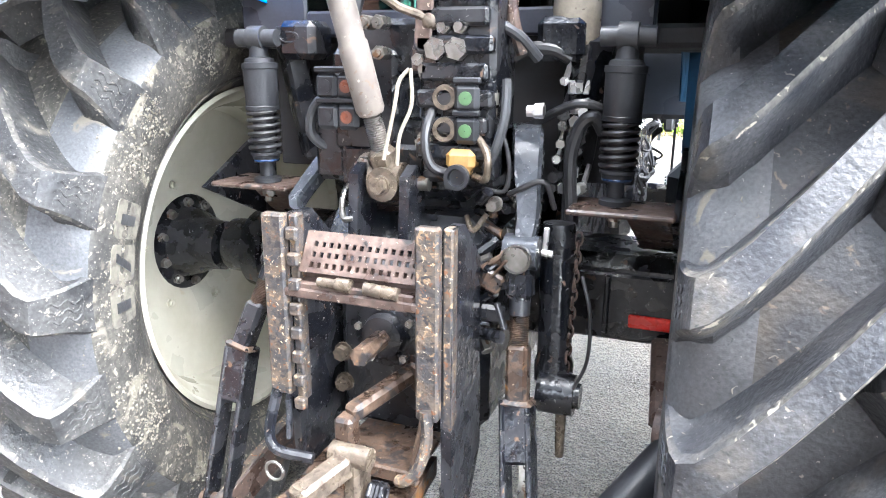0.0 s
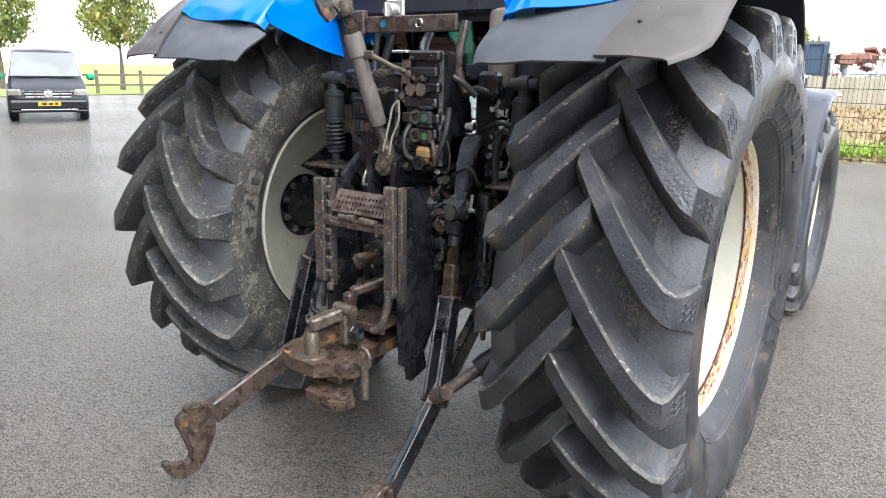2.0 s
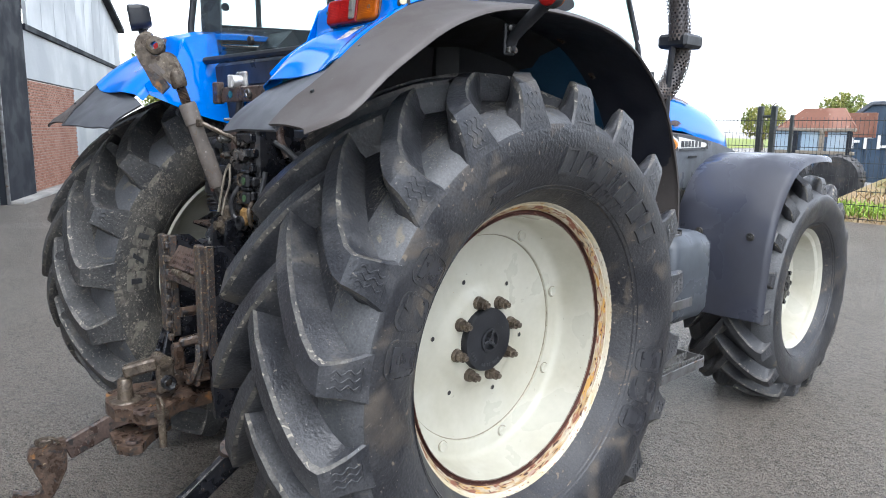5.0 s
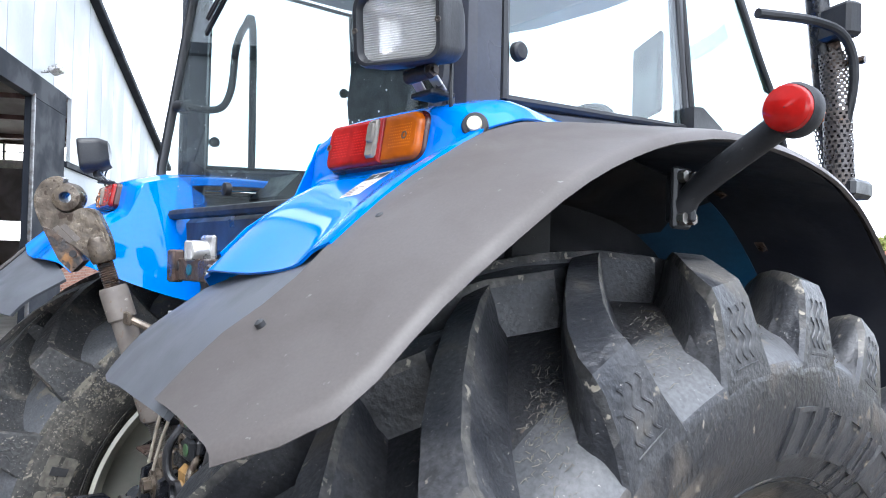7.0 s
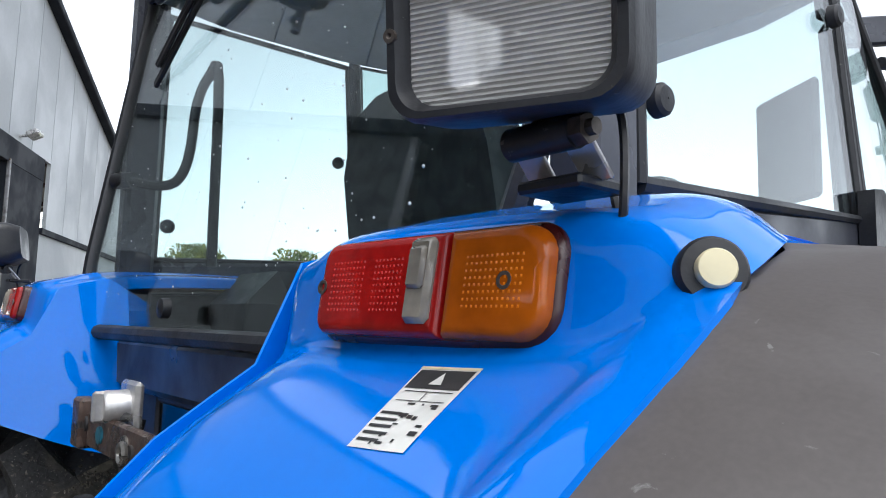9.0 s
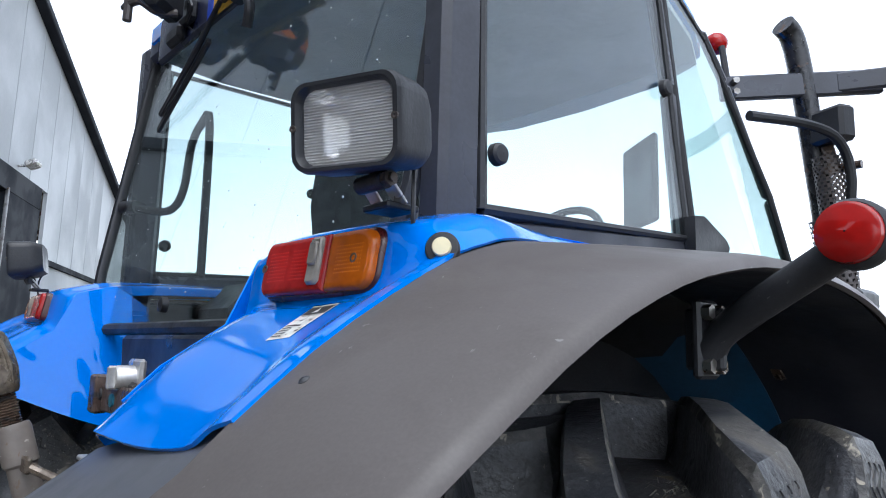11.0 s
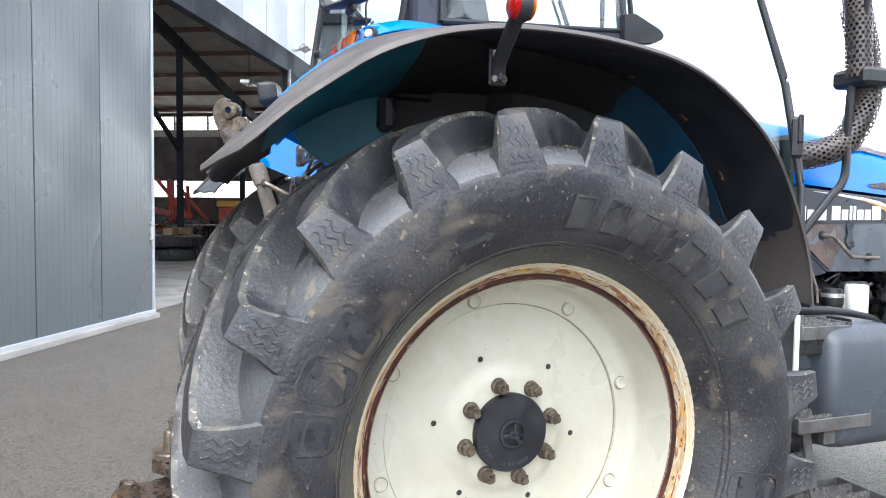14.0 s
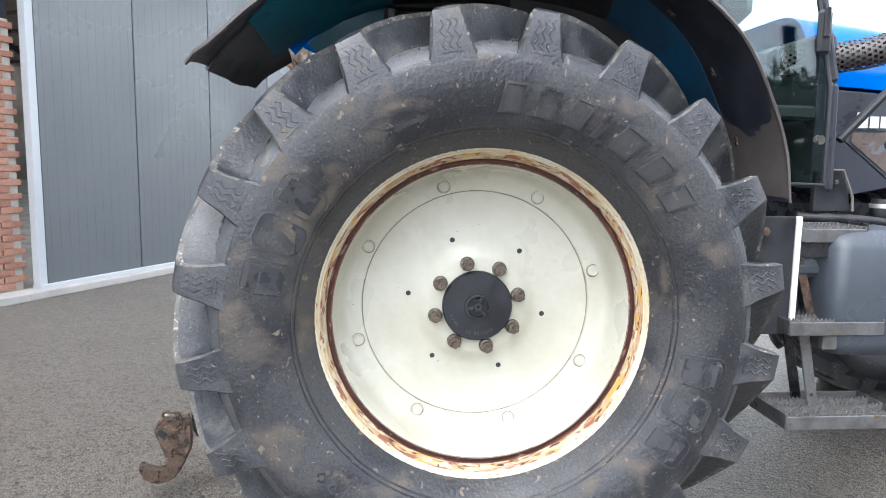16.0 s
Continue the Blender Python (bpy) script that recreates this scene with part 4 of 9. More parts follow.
    INN = [(-0.640, 1.700), (-0.555, 1.785), (-0.475, 1.840), (-0.462, 1.848), (-0.450, 1.866), (-0.440, 1.926), (-0.426, 1.945), (-0.385, 1.958), (-0.30, 1.978), (-0.1, 1.99), (0.2, 1.99), (0.42, 1.97)]
    ks = [along(y) for y in (-0.655, -0.58, -0.50, -0.455, -0.445, -0.425, -0.415, -0.385, -0.31, -0.12, 0.15, 0.35)]
    rows = []
    for i in range(12):
        k = ks[i]
        b = seam[int(k)] * (1 - k % 1) + seam[int(k) + 1] * (k % 1)
        xb = float(np.interp(k, range(49), SEAM_X))
        a, c = MID[i], INN[i]
        row = []
        low = 1.70 if i < 2 else 1.60
        row.append((X(0.548), c[0] + 0.03, c[1] - 0.03))
        row.append((X(0.562), c[0] + 0.008, c[1] - 0.008))
        row.append((X(0.60), *c))
        row.append((X(0.66), *a))
        row.append((X(0.80), *a))
        row.append((X(max(0.81, xb - 0.075)), *(np.array(a) * 0.8 + np.array(b) * 0.2 + np.array((0, 0.004)))))
        row.append((X(max(0.815, xb - 0.03)), *(np.array(a) * 0.42 + np.array(b) * 0.58 + np.array((0, 0.010)))))
        row.append((X(xb + 0.004), b[0], b[1] + 0.004))
        rows.append(row)
    rows = smooth_grid(rows, 4)
    body = Mesh().sheet(rows)
    part("mudguard_top", body, BLUE, tractor, "glossy blue steel mudguard", 60, thick=0.004)
    # blue inner flank towards the cab and the rear
    flank = Mesh()
    rows = []
    for t in np.linspace(0, 0.58, 8):
        y = -0.60 + 0.55 * t
        top = float(np.interp(y, [c[0] for c in INN], [c[1] for c in INN]))
        low = 1.700 - 0.125 * math.sin(math.pi * min(1, t * 1.25) * 0.5) if t < 0.8 else 1.575 + (t - 0.8) * 0.25
        rows.append([(X(0.548 - 0.13 * t * (k / 4)), y + 0.02 * (k / 4), top - 0.006 + (low - top) * k / 4) for k in range(5)])
    part("mudguard_flank", flank.sheet(rows), BLUE, tractor, "glossy blue steel flank", 50, thick=0.004)
    # inner arch: faded blue sheet behind the tyre and dark liner above it
    rows = []
    for i in range(0, 49, 2):
        (ys, zs) = seam[i]
        k = min(1.0, 0.12 + i / 10)
        rows.append([(X(SEAM_X[i] + 0.04), ys + 0.006, zs - 0.012 - 0.006 * k), (X(SEAM_X[i] - 0.06), ys + 0.016, zs - 0.02 - 0.025 * k), (X(0.72 if i < 8 else 0.70), ys + 0.02, zs - 0.03 - 0.055 * k), (X(0.66 if i < 8 else 0.56), ys + 0.025, zs - 0.04 - 0.055 * k)])
    # rear stretch blue-green (black on the far side), top black, front dark blue
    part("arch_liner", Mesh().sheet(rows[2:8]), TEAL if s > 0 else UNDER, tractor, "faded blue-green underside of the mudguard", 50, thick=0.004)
    part("arch_liner", Mesh().sheet(rows[7:16]), UNDER, tractor, "black underside of the mudguard", 50, thick=0.004)
    part("arch_liner", Mesh().sheet(rows[15:]), ARCHBLUE, tractor, "spotted dark blue underside of the mudguard", 50, thick=0.004)
    rows = []
    for i in range(49):
        ys, zs = seam[i]
        w = math.atan2(ys, zs - 0.85)
        rin = float(np.interp(-math.degrees(w), [-80, 25, 31, 33.5, 37.7, 40, 44], [0.84, 0.85, 0.893, 0.98, 1.045, 1.06, 1.08]))
        rows.append([(X(0.56), ys + 0.025, zs - 0.095), (X(0.545), (ys + rin * math.sin(w)) / 2, 0.85 + (zs - 0.095 - 0.85 + rin * math.cos(w)) / 2), (X(0.545), rin * math.sin(w), 0.85 + rin * math.cos(w))])
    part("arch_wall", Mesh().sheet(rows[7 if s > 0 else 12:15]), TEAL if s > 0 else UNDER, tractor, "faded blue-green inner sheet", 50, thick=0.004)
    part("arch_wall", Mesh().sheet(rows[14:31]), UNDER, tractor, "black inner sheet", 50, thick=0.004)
    part("arch_wall", Mesh().sheet(rows[30:45]), ARCHBLUE, tractor, "spotted dark blue inner sheet", 50, thick=0.004)
    # tail lamp: one rounded housing with a red, a clear and an orange lens
    c = Vector((X(0.795), -0.458, 1.909))
    tilt = Matrix.Rotation(radians(s * 3.2), 3, "Z") @ Matrix.Rotation(radians(-9), 3, "X")
    LW, LH = 0.1175, 0.0365
    L = lambda x, y, z: c + tilt @ Vector((s * x, y, z))  # noqa: E731  lamp-local: x outward, y inward, z up

    def cushion(m, x0, x1, h, rl, rr, back, deep):
        """A lens with rounded ends and a softly domed face."""
        out = []
        for cx, cz, r, a in ((x1 - rr, h - rr, rr, 0), (x0 + rl, h - rl, rl, 90), (x0 + rl, -h + rl, rl, 180), (x1 - rr, -h + rr, rr, 270)):
            out += [(cx + r * math.cos(radians(a + 15 * j)), cz + r * math.sin(radians(a + 15 * j))) for j in range(7)]
        rings = []
        for inset, y in ((0.0, back), (0.0, -deep + 0.007), (0.0015, -deep + 0.003), (0.004, -deep + 0.0008), (0.008, -deep)):
            rings.append([L(x - (inset if x > (x0 + x1) / 2 else -inset), y, z - (inset if z > 0 else -inset)) for x, z in out + out[:1]])
        k = len(m.v)
        m.sheet(rings)
        m.f.append(tuple(range(k + 4 * 29, k + 4 * 29 + 28)))
        return m

    base = part("tail_lamp", cushion(Mesh(), -LW, LW, LH + 0.004, 0.014, 0.024, 0.030, 0.004), LAMPBASE, tractor, "tail lamp with dark red plastic housing", 40)
    part("red_lens", cushion(Mesh(), -LW + 0.003, 0.028, LH, 0.012, 0.001, 0.0, 0.014), REDLENS, base, "red tail lamp lens", 40)
    part("orange_lens", cushion(Mesh(), 0.0295, LW - 0.004, LH - 0.0005, 0.001, 0.021, 0.0, 0.014), ORANGELENS, base, "orange indicator lens", 40)
    for x0, cols, mt in ((-0.096, 5, REDPRISM), (-0.044, 4, REDPRISM), (0.050, 6, ORANGEPRISM)):
        pr = Mesh()
        rows_n = 9 if mt is REDPRISM else 8
        for i in range(cols * 2):
            for j in range(rows_n):
                x, z = x0 + 0.0042 * i, (j - (rows_n - 1) / 2) * 0.0046
                tip_ = L(x, -0.0143, z)
                q4 = [L(x + a, -0.0136, z + b) for a, b in ((-0.0021, -0.0023), (0.0021, -0.0023), (0.0021, 0.0023), (-0.0021, 0.0023))]
                pr.add(q4 + [tip_], [(0, 1, 4), (1, 2, 4), (2, 3, 4), (3, 0, 4)])
        part("lens_prism", pr, mt, base, "fine moulded prism field", 5)
    cl = Mesh()
    cl.box(L(0.0085, -0.0145, 0.002), (0.0250, 0.010, 0.060), 0.004, tilt)
    cl.box(L(0.0085, -0.0200, 0.010), (0.0170, 0.006, 0.030), 0.003, tilt)
    part("clear_lens", cl, CLEARLENS, base, "dull clear number plate lens", 40)
    for x in (-0.1085, 0.083):
        p = L(x, -0.0135, 0.0)
        part("lens_screw", Mesh().lathe([(0, 0.0060), (-0.0012, 0.0058), (-0.0012, 0.0036), (0.001, 0.0030), (0.001, 0.0005)], p, p + tilt @ Vector((0, 1, 0)), 14, False, True), DARKSTEEL, base)
    # round pale knob on a black rubber foot
    c = Vector((X(0.991), -0.431, 1.913))
    d = Vector((s * 0.66, -0.74, 0.12)).normalized()
    foot = part("marker_knob", Mesh().lathe([(-0.03, 0.0185), (0.006, 0.0185), (0.0095, 0.0165), (0.0100, 0.012), (0.0100, 0.001)], c, c + d, 28, False, True), BLACKPL, tractor, "black rubber knob foot")
    part("knob_face", Mesh().lathe([(0.009, 0.0102), (0.0150, 0.0102), (0.0165, 0.0092), (0.0168, 0.0001)], c, c + d, 28, False, True), PALEYELLOW, foot, "pale yellow round face")
    # work lamp on a bracket
    c = Vector((X(0.9055), -0.4805, 2.054))
    yaw = Matrix.Rotation(radians(s * 19), 3, "Z") @ Matrix.Rotation(radians(8), 3, "X") @ Matrix.Rotation(radians(s * 1.7), 3, "Y")
    prof = rounded(0.146, 0.102, 0.021)
    back = rounded(0.118, 0.078, 0.020)
    wl = Mesh()
    rings = [[Vector((x, y, z)) for x, z in p] for p, y in ((prof, -0.033), ([(x * 1.012, z * 1.012) for x, z in prof], -0.029), (prof, -0.020), ([(x * 0.985, z * 0.985) for x, z in prof], 0.010), ([(x * 0.95, z * 0.94) for x, z in prof], 0.028), (back, 0.052))]
    pts = [[c + yaw @ q for q in ring] for ring in rings]
    n = len(prof)
    for ring in pts:
        ring.append(ring[0])
    wl.sheet(pts)
    wl.add(pts[-1][:-1], [tuple(range(n))])
    front = [[c + yaw @ Vector((x * k, y, z * k)) for x, z in prof + prof[:1]] for k, y in ((1.0, -0.033), (0.975, -0.0385), (0.90, -0.0385), (0.83, -0.031), (0.815, -0.026))]
    wl.sheet(front)
    wlp = part("work_lamp", wl, BLACKPL, tractor, "black square work lamp", 40)
    lens = Mesh()
    grid = []
    for i in range(105):
        z = (i / 104 - 0.5) * 0.0845
        wv = (0.0, 0.0005, 0.0008, 0.0005)[i % 4]
        grid.append([c + yaw @ Vector((x, -0.030 + wv, z)) for x in np.linspace(-0.0600, 0.0600, 9)])
    lens.sheet(grid)
    dish = [[c + yaw @ Vector((x * k, y, z * k)) for x, z in prof + prof[:1]] for k, y in ((0.82, -0.027), (0.80, -0.010), (0.66, 0.004), (0.46, 0.014), (0.25, 0.019), (0.08, 0.02), (0.01, 0.02))]
    part("reflector", Mesh().sheet(dish), MIRRORED, wlp, "silvered lamp reflector", 60)
    part("bulb", Mesh().lathe([(0, 0.007), (-0.03, 0.007), (-0.036, 0.003)], c + yaw @ Vector((0, 0.02, 0)), c + yaw @ Vector((0, 1.02, 0)), 10, True, True), LAMPLENS, wlp)
    part("lamp_glass", lens, RIBGLASS, wlp, "ribbed clear lamp glass", 10)
    for x, z in ((-0.0685, 0.0), (0.0685, 0.0)):
        p = c + yaw @ Vector((x, -0.0385, z))
        part("lamp_screw", Mesh().lathe([(0.001, 0.0045), (-0.0015, 0.0042), (-0.0015, 0.002), (0.0, 0.0005)], p, p + yaw @ Vector((0, 1, 0)), 10, False, True), DARKSTEEL, wlp)
    foot = Vector((X(0.905), -0.437, 1.968))
    hinge = c + yaw @ Vector((s * 0.008, 0.008, -0.061))
    for dx in (-0.019, 0.019):
        br = Mesh().bar(hinge + Vector((dx, 0, 0.004)), foot + Vector((dx * 1.05 + s * 0.002, 0, 0.002)), 0.0035, 0.021, 0.001, (1, 0, 0))
        part("lamp_bracket", br, ALU, wlp, "worn flat steel lamp bracket")
    part("bracket_foot", Mesh().box(foot, (0.050, 0.045, 0.008), 0.002), BLACKPL, wlp)
    part("lamp_bolt", Mesh().cyl(hinge + Vector((-0.026, 0, 0)), hinge + Vector((0.024, 0, 0)), 0.0105, n=16).cyl(hinge + Vector((-0.012, 0, 0.0)), c + yaw @ Vector((s * 0.018, 0.012, -0.048)), 0.008, n=10), BLACKPL, wlp)
    part("bolt_nut", Mesh().nut(hinge + Vector((s * 0.021, 0, 0)), hinge + Vector((s * 0.033, 0, 0)), 0.0095).cyl(hinge + Vector((s * 0.03, 0, 0)), hinge + Vector((s * 0.038, 0, 0)), 0.005, n=10), DARKSTEEL, wlp)
    part("lamp_cable", Mesh().tube([c + yaw @ Vector((s * 0.04, 0.045, -0.03)), hinge + Vector((s * 0.035, 0.03, 0.0)), hinge + Vector((s * 0.03, 0.035, -0.05)), foot + Vector((s * 0.01, 0.03, 0.0))], 0.0028, 6), HOSE, wlp)
    # marker lamp on an arm under the flare
    o = Vector((X(1.110), -0.15, 1.83))
    arm = Mesh().bar(o + Vector((s * 0.02, 0, 0.035)), o + Vector((s * 0.02, 0, -0.035)), 0.012, 0.046, 0.003, (1, 0, 0))
    arm.box(o + Vector((s * 0.02, 0.0, 0.0)), (0.012, 0.045, 0.09), 0.004)
    tip = Vector((X(1.285), -0.172, 1.925))
    arm.tube([o + Vector((s * 0.02, 0, -0.015)), o + Vector((s * 0.06, -0.006, 0.02)), tip - Vector((s * 0.0, 0, 0.01))], [0.02, 0.0195, 0.017, 0.017, 0.018], 12)
    armp = part("marker_lamp_arm", arm, BLACKPL, tractor, "black rubber marker lamp arm")
    for z in (-0.03, 0.03):
        part("arm_bolt", Mesh().nut(o + Vector((s * 0.026, -0.012, z)), o + Vector((s * 0.036, -0.012, z)), 0.009), STEEL, armp)
        part("arm_bolt", Mesh().nut(o + Vector((s * 0.026, 0.012, z)), o + Vector((s * 0.036, 0.012, z)), 0.009), RUST, armp)
    dirn = Vector((0.0, 1, 0.0))
    tip = tip + Vector((s * 0.012, 0, 0.005))
    part("lamp_body", Mesh().lathe([(-0.012, 0.031), (-0.006, 0.0345), (0.012, 0.0345), (0.018, 0.031)], tip, tip + dirn, 28, True, True), BLACKPL, armp, "black lamp body")
    part("red_lens", Mesh().lathe([(-0.010, 0.0305), (-0.020, 0.0295), (-0.024, 0.024), (-0.025, 0.001)], tip, tip + dirn, 28, False, True), REDLENS, armp, "round red lens")
    part("orange_lens", Mesh().lathe([(0.014, 0.0305), (0.024, 0.0295), (0.029, 0.024), (0.030, 0.001)], tip, tip + dirn, 28, False, True), ORANGELENS, armp, "round orange lens")


mudguard(1)
mudguard(-1)
# instruction sticker below the near tail lamp, laid on the curved sheet
sheet_me = next(o for o in tractor.children if o.name == "mudguard_top").data
tree_ = BVHTree.FromPolygons([v.co.copy() for v in sheet_me.vertices], [tuple(p.vertices) for p in sheet_me.polygons])
CORNER = [Vector(p) for p in ((0.820, -0.485, 1.863), (0.877, -0.485, 1.863), (0.887, -0.549, 1.821), (0.837, -0.551, 1.819))]


def on_sheet(a, b, lift):
    """a across 0 to 1, b down 0 to 1."""
    p = (CORNER[0] * (1 - a) + CORNER[1] * a) * (1 - b) + (CORNER[3] * (1 - a) + CORNER[2] * a) * b
    hit_, nrm_, _, _ = tree_.ray_cast(p + Vector((0, -0.06, 0.08)), Vector((0, 0.6, -0.8)))
    return (hit_ if hit_ is not None else p) + Vector((0, -0.6, 0.8)) * lift


def film_patch(m, a0, a1, b0, b1, lift, na=4, nb=4):
    m.sheet([[on_sheet(a0 + (a1 - a0) * i / na, b0 + (b1 - b0) * j / nb, lift) for i in range(na + 1)] for j in range(nb + 1)])
    return m


st = part("sticker", film_patch(Mesh(), 0, 1, 0, 1, 0.0007, 8, 10), STICKER, tractor, "white warning sticker with black print", 60)
part("sticker_header", film_patch(Mesh(), 0.04, 0.96, 0.05, 0.30, 0.0011, 8, 4), BLACKINK, st, "black header field", 60)
part("sticker_edge", film_patch(Mesh(), 0.0, 1.0, 0.0, 0.035, 0.0012, 8, 1), PALEYELLOW, st, "yellow top edge", 60)
tri_ = Mesh().add([on_sheet(0.40, 0.25, 0.0015), on_sheet(0.62, 0.25, 0.0015), on_sheet(0.51, 0.09, 0.0015)], [(0, 1, 2)])
part("sticker_sign", tri_, STICKER, st, "white warning triangle")
rnd = random.Random(5)
g = Mesh()
for k in range(5):
    film_patch(g, 0.06, 0.30 + 0.2 * rnd.random(), 0.60 + 0.075 * k, 0.63 + 0.075 * k, 0.0012, 3, 1)
for k in range(16):
    a, b = rnd.uniform(0.30, 0.85), rnd.uniform(0.48, 0.93)
    film_patch(g, a, a + rnd.uniform(0.03, 0.14), b, b + rnd.uniform(0.015, 0.05), 0.0012, 1, 1)
film_patch(g, 0.10, 0.92, 0.335, 0.345, 0.0012, 4, 1)
film_patch(g, 0.10, 0.92, 0.455, 0.463, 0.0012, 4, 1)
film_patch(g, 0.50, 0.515, 0.345, 0.455, 0.0012, 1, 3)
part("sticker_print", g, BLACKINK, st, "black print", 60)

# ---- cab ----
YR = lambda z: -0.30 + 0.14 * (z - 2.0)  # noqa: E731  rear plane of the cab
cab_l, cab_r, roof_z = -0.67, 0.755, 2.74


def pillar(name, pts, w, h, label=""):
    m = Mesh()
    for a, b in zip(pts, pts[1:]):
        m.bar(a, b, w, h, 0.012, (0, 1, 0))
    return part(name, m, CABFRAME, tractor, label)


for x, sg in ((cab_r, 1), (cab_l, -1)):
    pillar("rear_pillar", [(x, -0.215, 1.90), (x, -0.215, roof_z)], 0.062, 0.082, "dark blue-black cab pillar")
    pillar("door_pillar", [(x, 0.475, 1.95), (x - sg * 0.01, 0.44, 2.40), (x - sg * 0.03, 0.40, roof_z)], 0.03, 0.04)
    pillar("front_pillar", [(x - sg * 0.02, 1.285, 1.22), (x - sg * 0.02, 1.275, 1.60), (x - sg * 0.055, 1.215, 1.98), (x - sg * 0.09, 1.115, 2.28), (x - sg * 0.13, 0.955, 2.60), (x - sg * 0.15, 0.86, roof_z)], 0.026, 0.030)
    m = Mesh().bar((x, -0.20, 1.985), (x, 0.47, 2.035), 0.04, 0.07, 0.01)
    part("side_rail", m, CABFRAME, tractor)
    # quarter window behind the door
    q = [(x + sg * 0.018, -0.165, 2.03), (x + sg * 0.018, 0.455, 2.065), (x - sg * 0.01, 0.39, roof_z - 0.05), (x + sg * 0.005, -0.165, roof_z - 0.05)]
    pane = Mesh().add(q, [(0, 1, 2, 3)])
    wp = part("side_window", pane, WINDOW, tractor, "tinted quarter window", thick=0.004)
    wp.visible_shadow = False
    seal = Mesh().tube(q + q[:1], 0.011, 8, 1)
    part("window_seal", seal, BLACKPL, wp, "black rubber seal")
    for y, z in ((-0.132, 2.125), (0.385, 2.385)):
        kx = x + sg * (0.02 - 0.02 * (z - 2.0))
        part("window_knob", Mesh().lathe([(0, 0.019), (0.012, 0.018), (0.016, 0.014), (0.017, 0.001)], (kx, y, z), (kx + sg, y, z), 20, False, True), BLACKPL, wp, "black round hinge knob")
    # door
    q = [(x + sg * 0.02, 0.505, 1.95), (x + sg * 0.02, 0.92, 1.42), (x + sg * 0.02, 1.00, 1.25), (x, 1.25, 1.245), (x, 1.245, 1.58), (x - sg * 0.035, 1.185, 1.96), (x - sg * 0.07, 1.085, 2.28), (x - sg * 0.12, 0.92, 2.60), (x - sg * 0.13, 0.84, roof_z - 0.04), (x - sg * 0.02, 0.43, roof_z - 0.04)]
    door = part("door_glass", Mesh().add(q, [tuple(range(len(q)))]), DOORGLASS, tractor, "green tinted cab door glass", thick=0.004)
    door.visible_shadow = False
    seal = Mesh().tube(q + q[:1], 0.009, 8, 1)
    part("door_seal", seal, BLACKPL, door, "black door seal")
    h = Mesh().box((x + sg * 0.035, 1.185, 1.76), (0.03, 0.05, 0.15), 0.012).box((x + sg * 0.055, 1.18, 1.79), (0.012, 0.022, 0.10), 0.004)
    part("door_handle", h, BLACKPL, door, "black plastic door handle")
    part("door_lock", Mesh().cyl((x + sg * 0.02, 1.20, 1.40), (x + sg * 0.045, 1.20, 1.40), 0.016, n=14), STEEL, door)
    hz = Mesh().prism([(0.44, 2.11), (0.48, 2.115), (0.575, 2.075), (0.59, 2.06), (0.585, 2.045), (0.555, 2.03), (0.44, 2.02)], Matrix(((0, 0, 1, x + sg * 0.035), (1, 0, 0, 0), (0, 1, 0, 0), (0, 0, 0, 1))), 0.025)
    part("door_hinge", hz, BLACKPL, door, "black door hinge cover")

# rear window, hinged at the top
zc = [(-0.625, 1.885), (-0.55, 1.85), (0.57, 1.85), (0.69, 1.96), (0.72, 2.06), (0.71, 2.74), (-0.63, 2.74), (-0.66, 2.02)]
q = [(x, YR(z) - 0.02 + (0.05 if x > 0.5 else 0), z) for x, z in zc]
rear = part("rear_window", Mesh().add(q, [tuple(range(len(q)))]), WINDOW, tractor, "large tinted rear window", thick=0.004)
rear.visible_shadow = False
seal = Mesh().tube(q + q[:1], 0.016, 8, 1)
part("window_frame", seal, BLACKPL, rear, "black rubber edge")
rnd = random.Random(9)
drops = Mesh()
for i in range(420):
    z = 1.92 + 0.78 * rnd.random()
    x = rnd.uniform(-0.58, 0.66) if i % 3 else rnd.gauss(0.45, 0.14)
    if not -0.6 < x < 0.67:
        continue
    r = 0.0008 + 0.0016 * rnd.random() ** 3
    y = float(np.interp(x, [-0.53, 0.55, 0.69], [YR(z) - 0.02, YR(z) - 0.02, YR(z) + 0.03])) - 0.0045
    drops.lathe([(0, r), (-r * 0.6, r * 0.75), (-r * 0.9, r * 0.1)], (x, y, z), (x, y + 1, z), 7, True, True)
tagged(part("water_drop", drops, DROPS, rear, "small pale water drops on the glass"), kind="stuff")
for p in ((-0.04, 1.90), (0.52, 1.92)):
    c = Vector((p[0], YR(p[1]) - 0.03, p[1]))
    part("window_knob", Mesh().lathe([(0, 0.018), (-0.014, 0.017), (-0.018, 0.001)], c, c + Vector((0, 1, 0)), 18, False, True), BLACKPL, rear, "black round knob")
m = Mesh().tube([(-0.60, -0.27, 2.215), (-0.50, -0.20, 2.20), (-0.47, -0.17, 2.26), (-0.46, -0.16, 2.40), (-0.42, -0.15, 2.46), (-0.36, -0.15, 2.44), (-0.34, -0.15, 2.0)], 0.012, 10)
part("grab_rail", m, BLACKPL, tractor, "bent black grab rail inside the window")
part("rail_end", Mesh().cyl((-0.63, -0.285, 2.215), (-0.58, -0.26, 2.215), 0.02, n=12), BLACKPL, tractor)
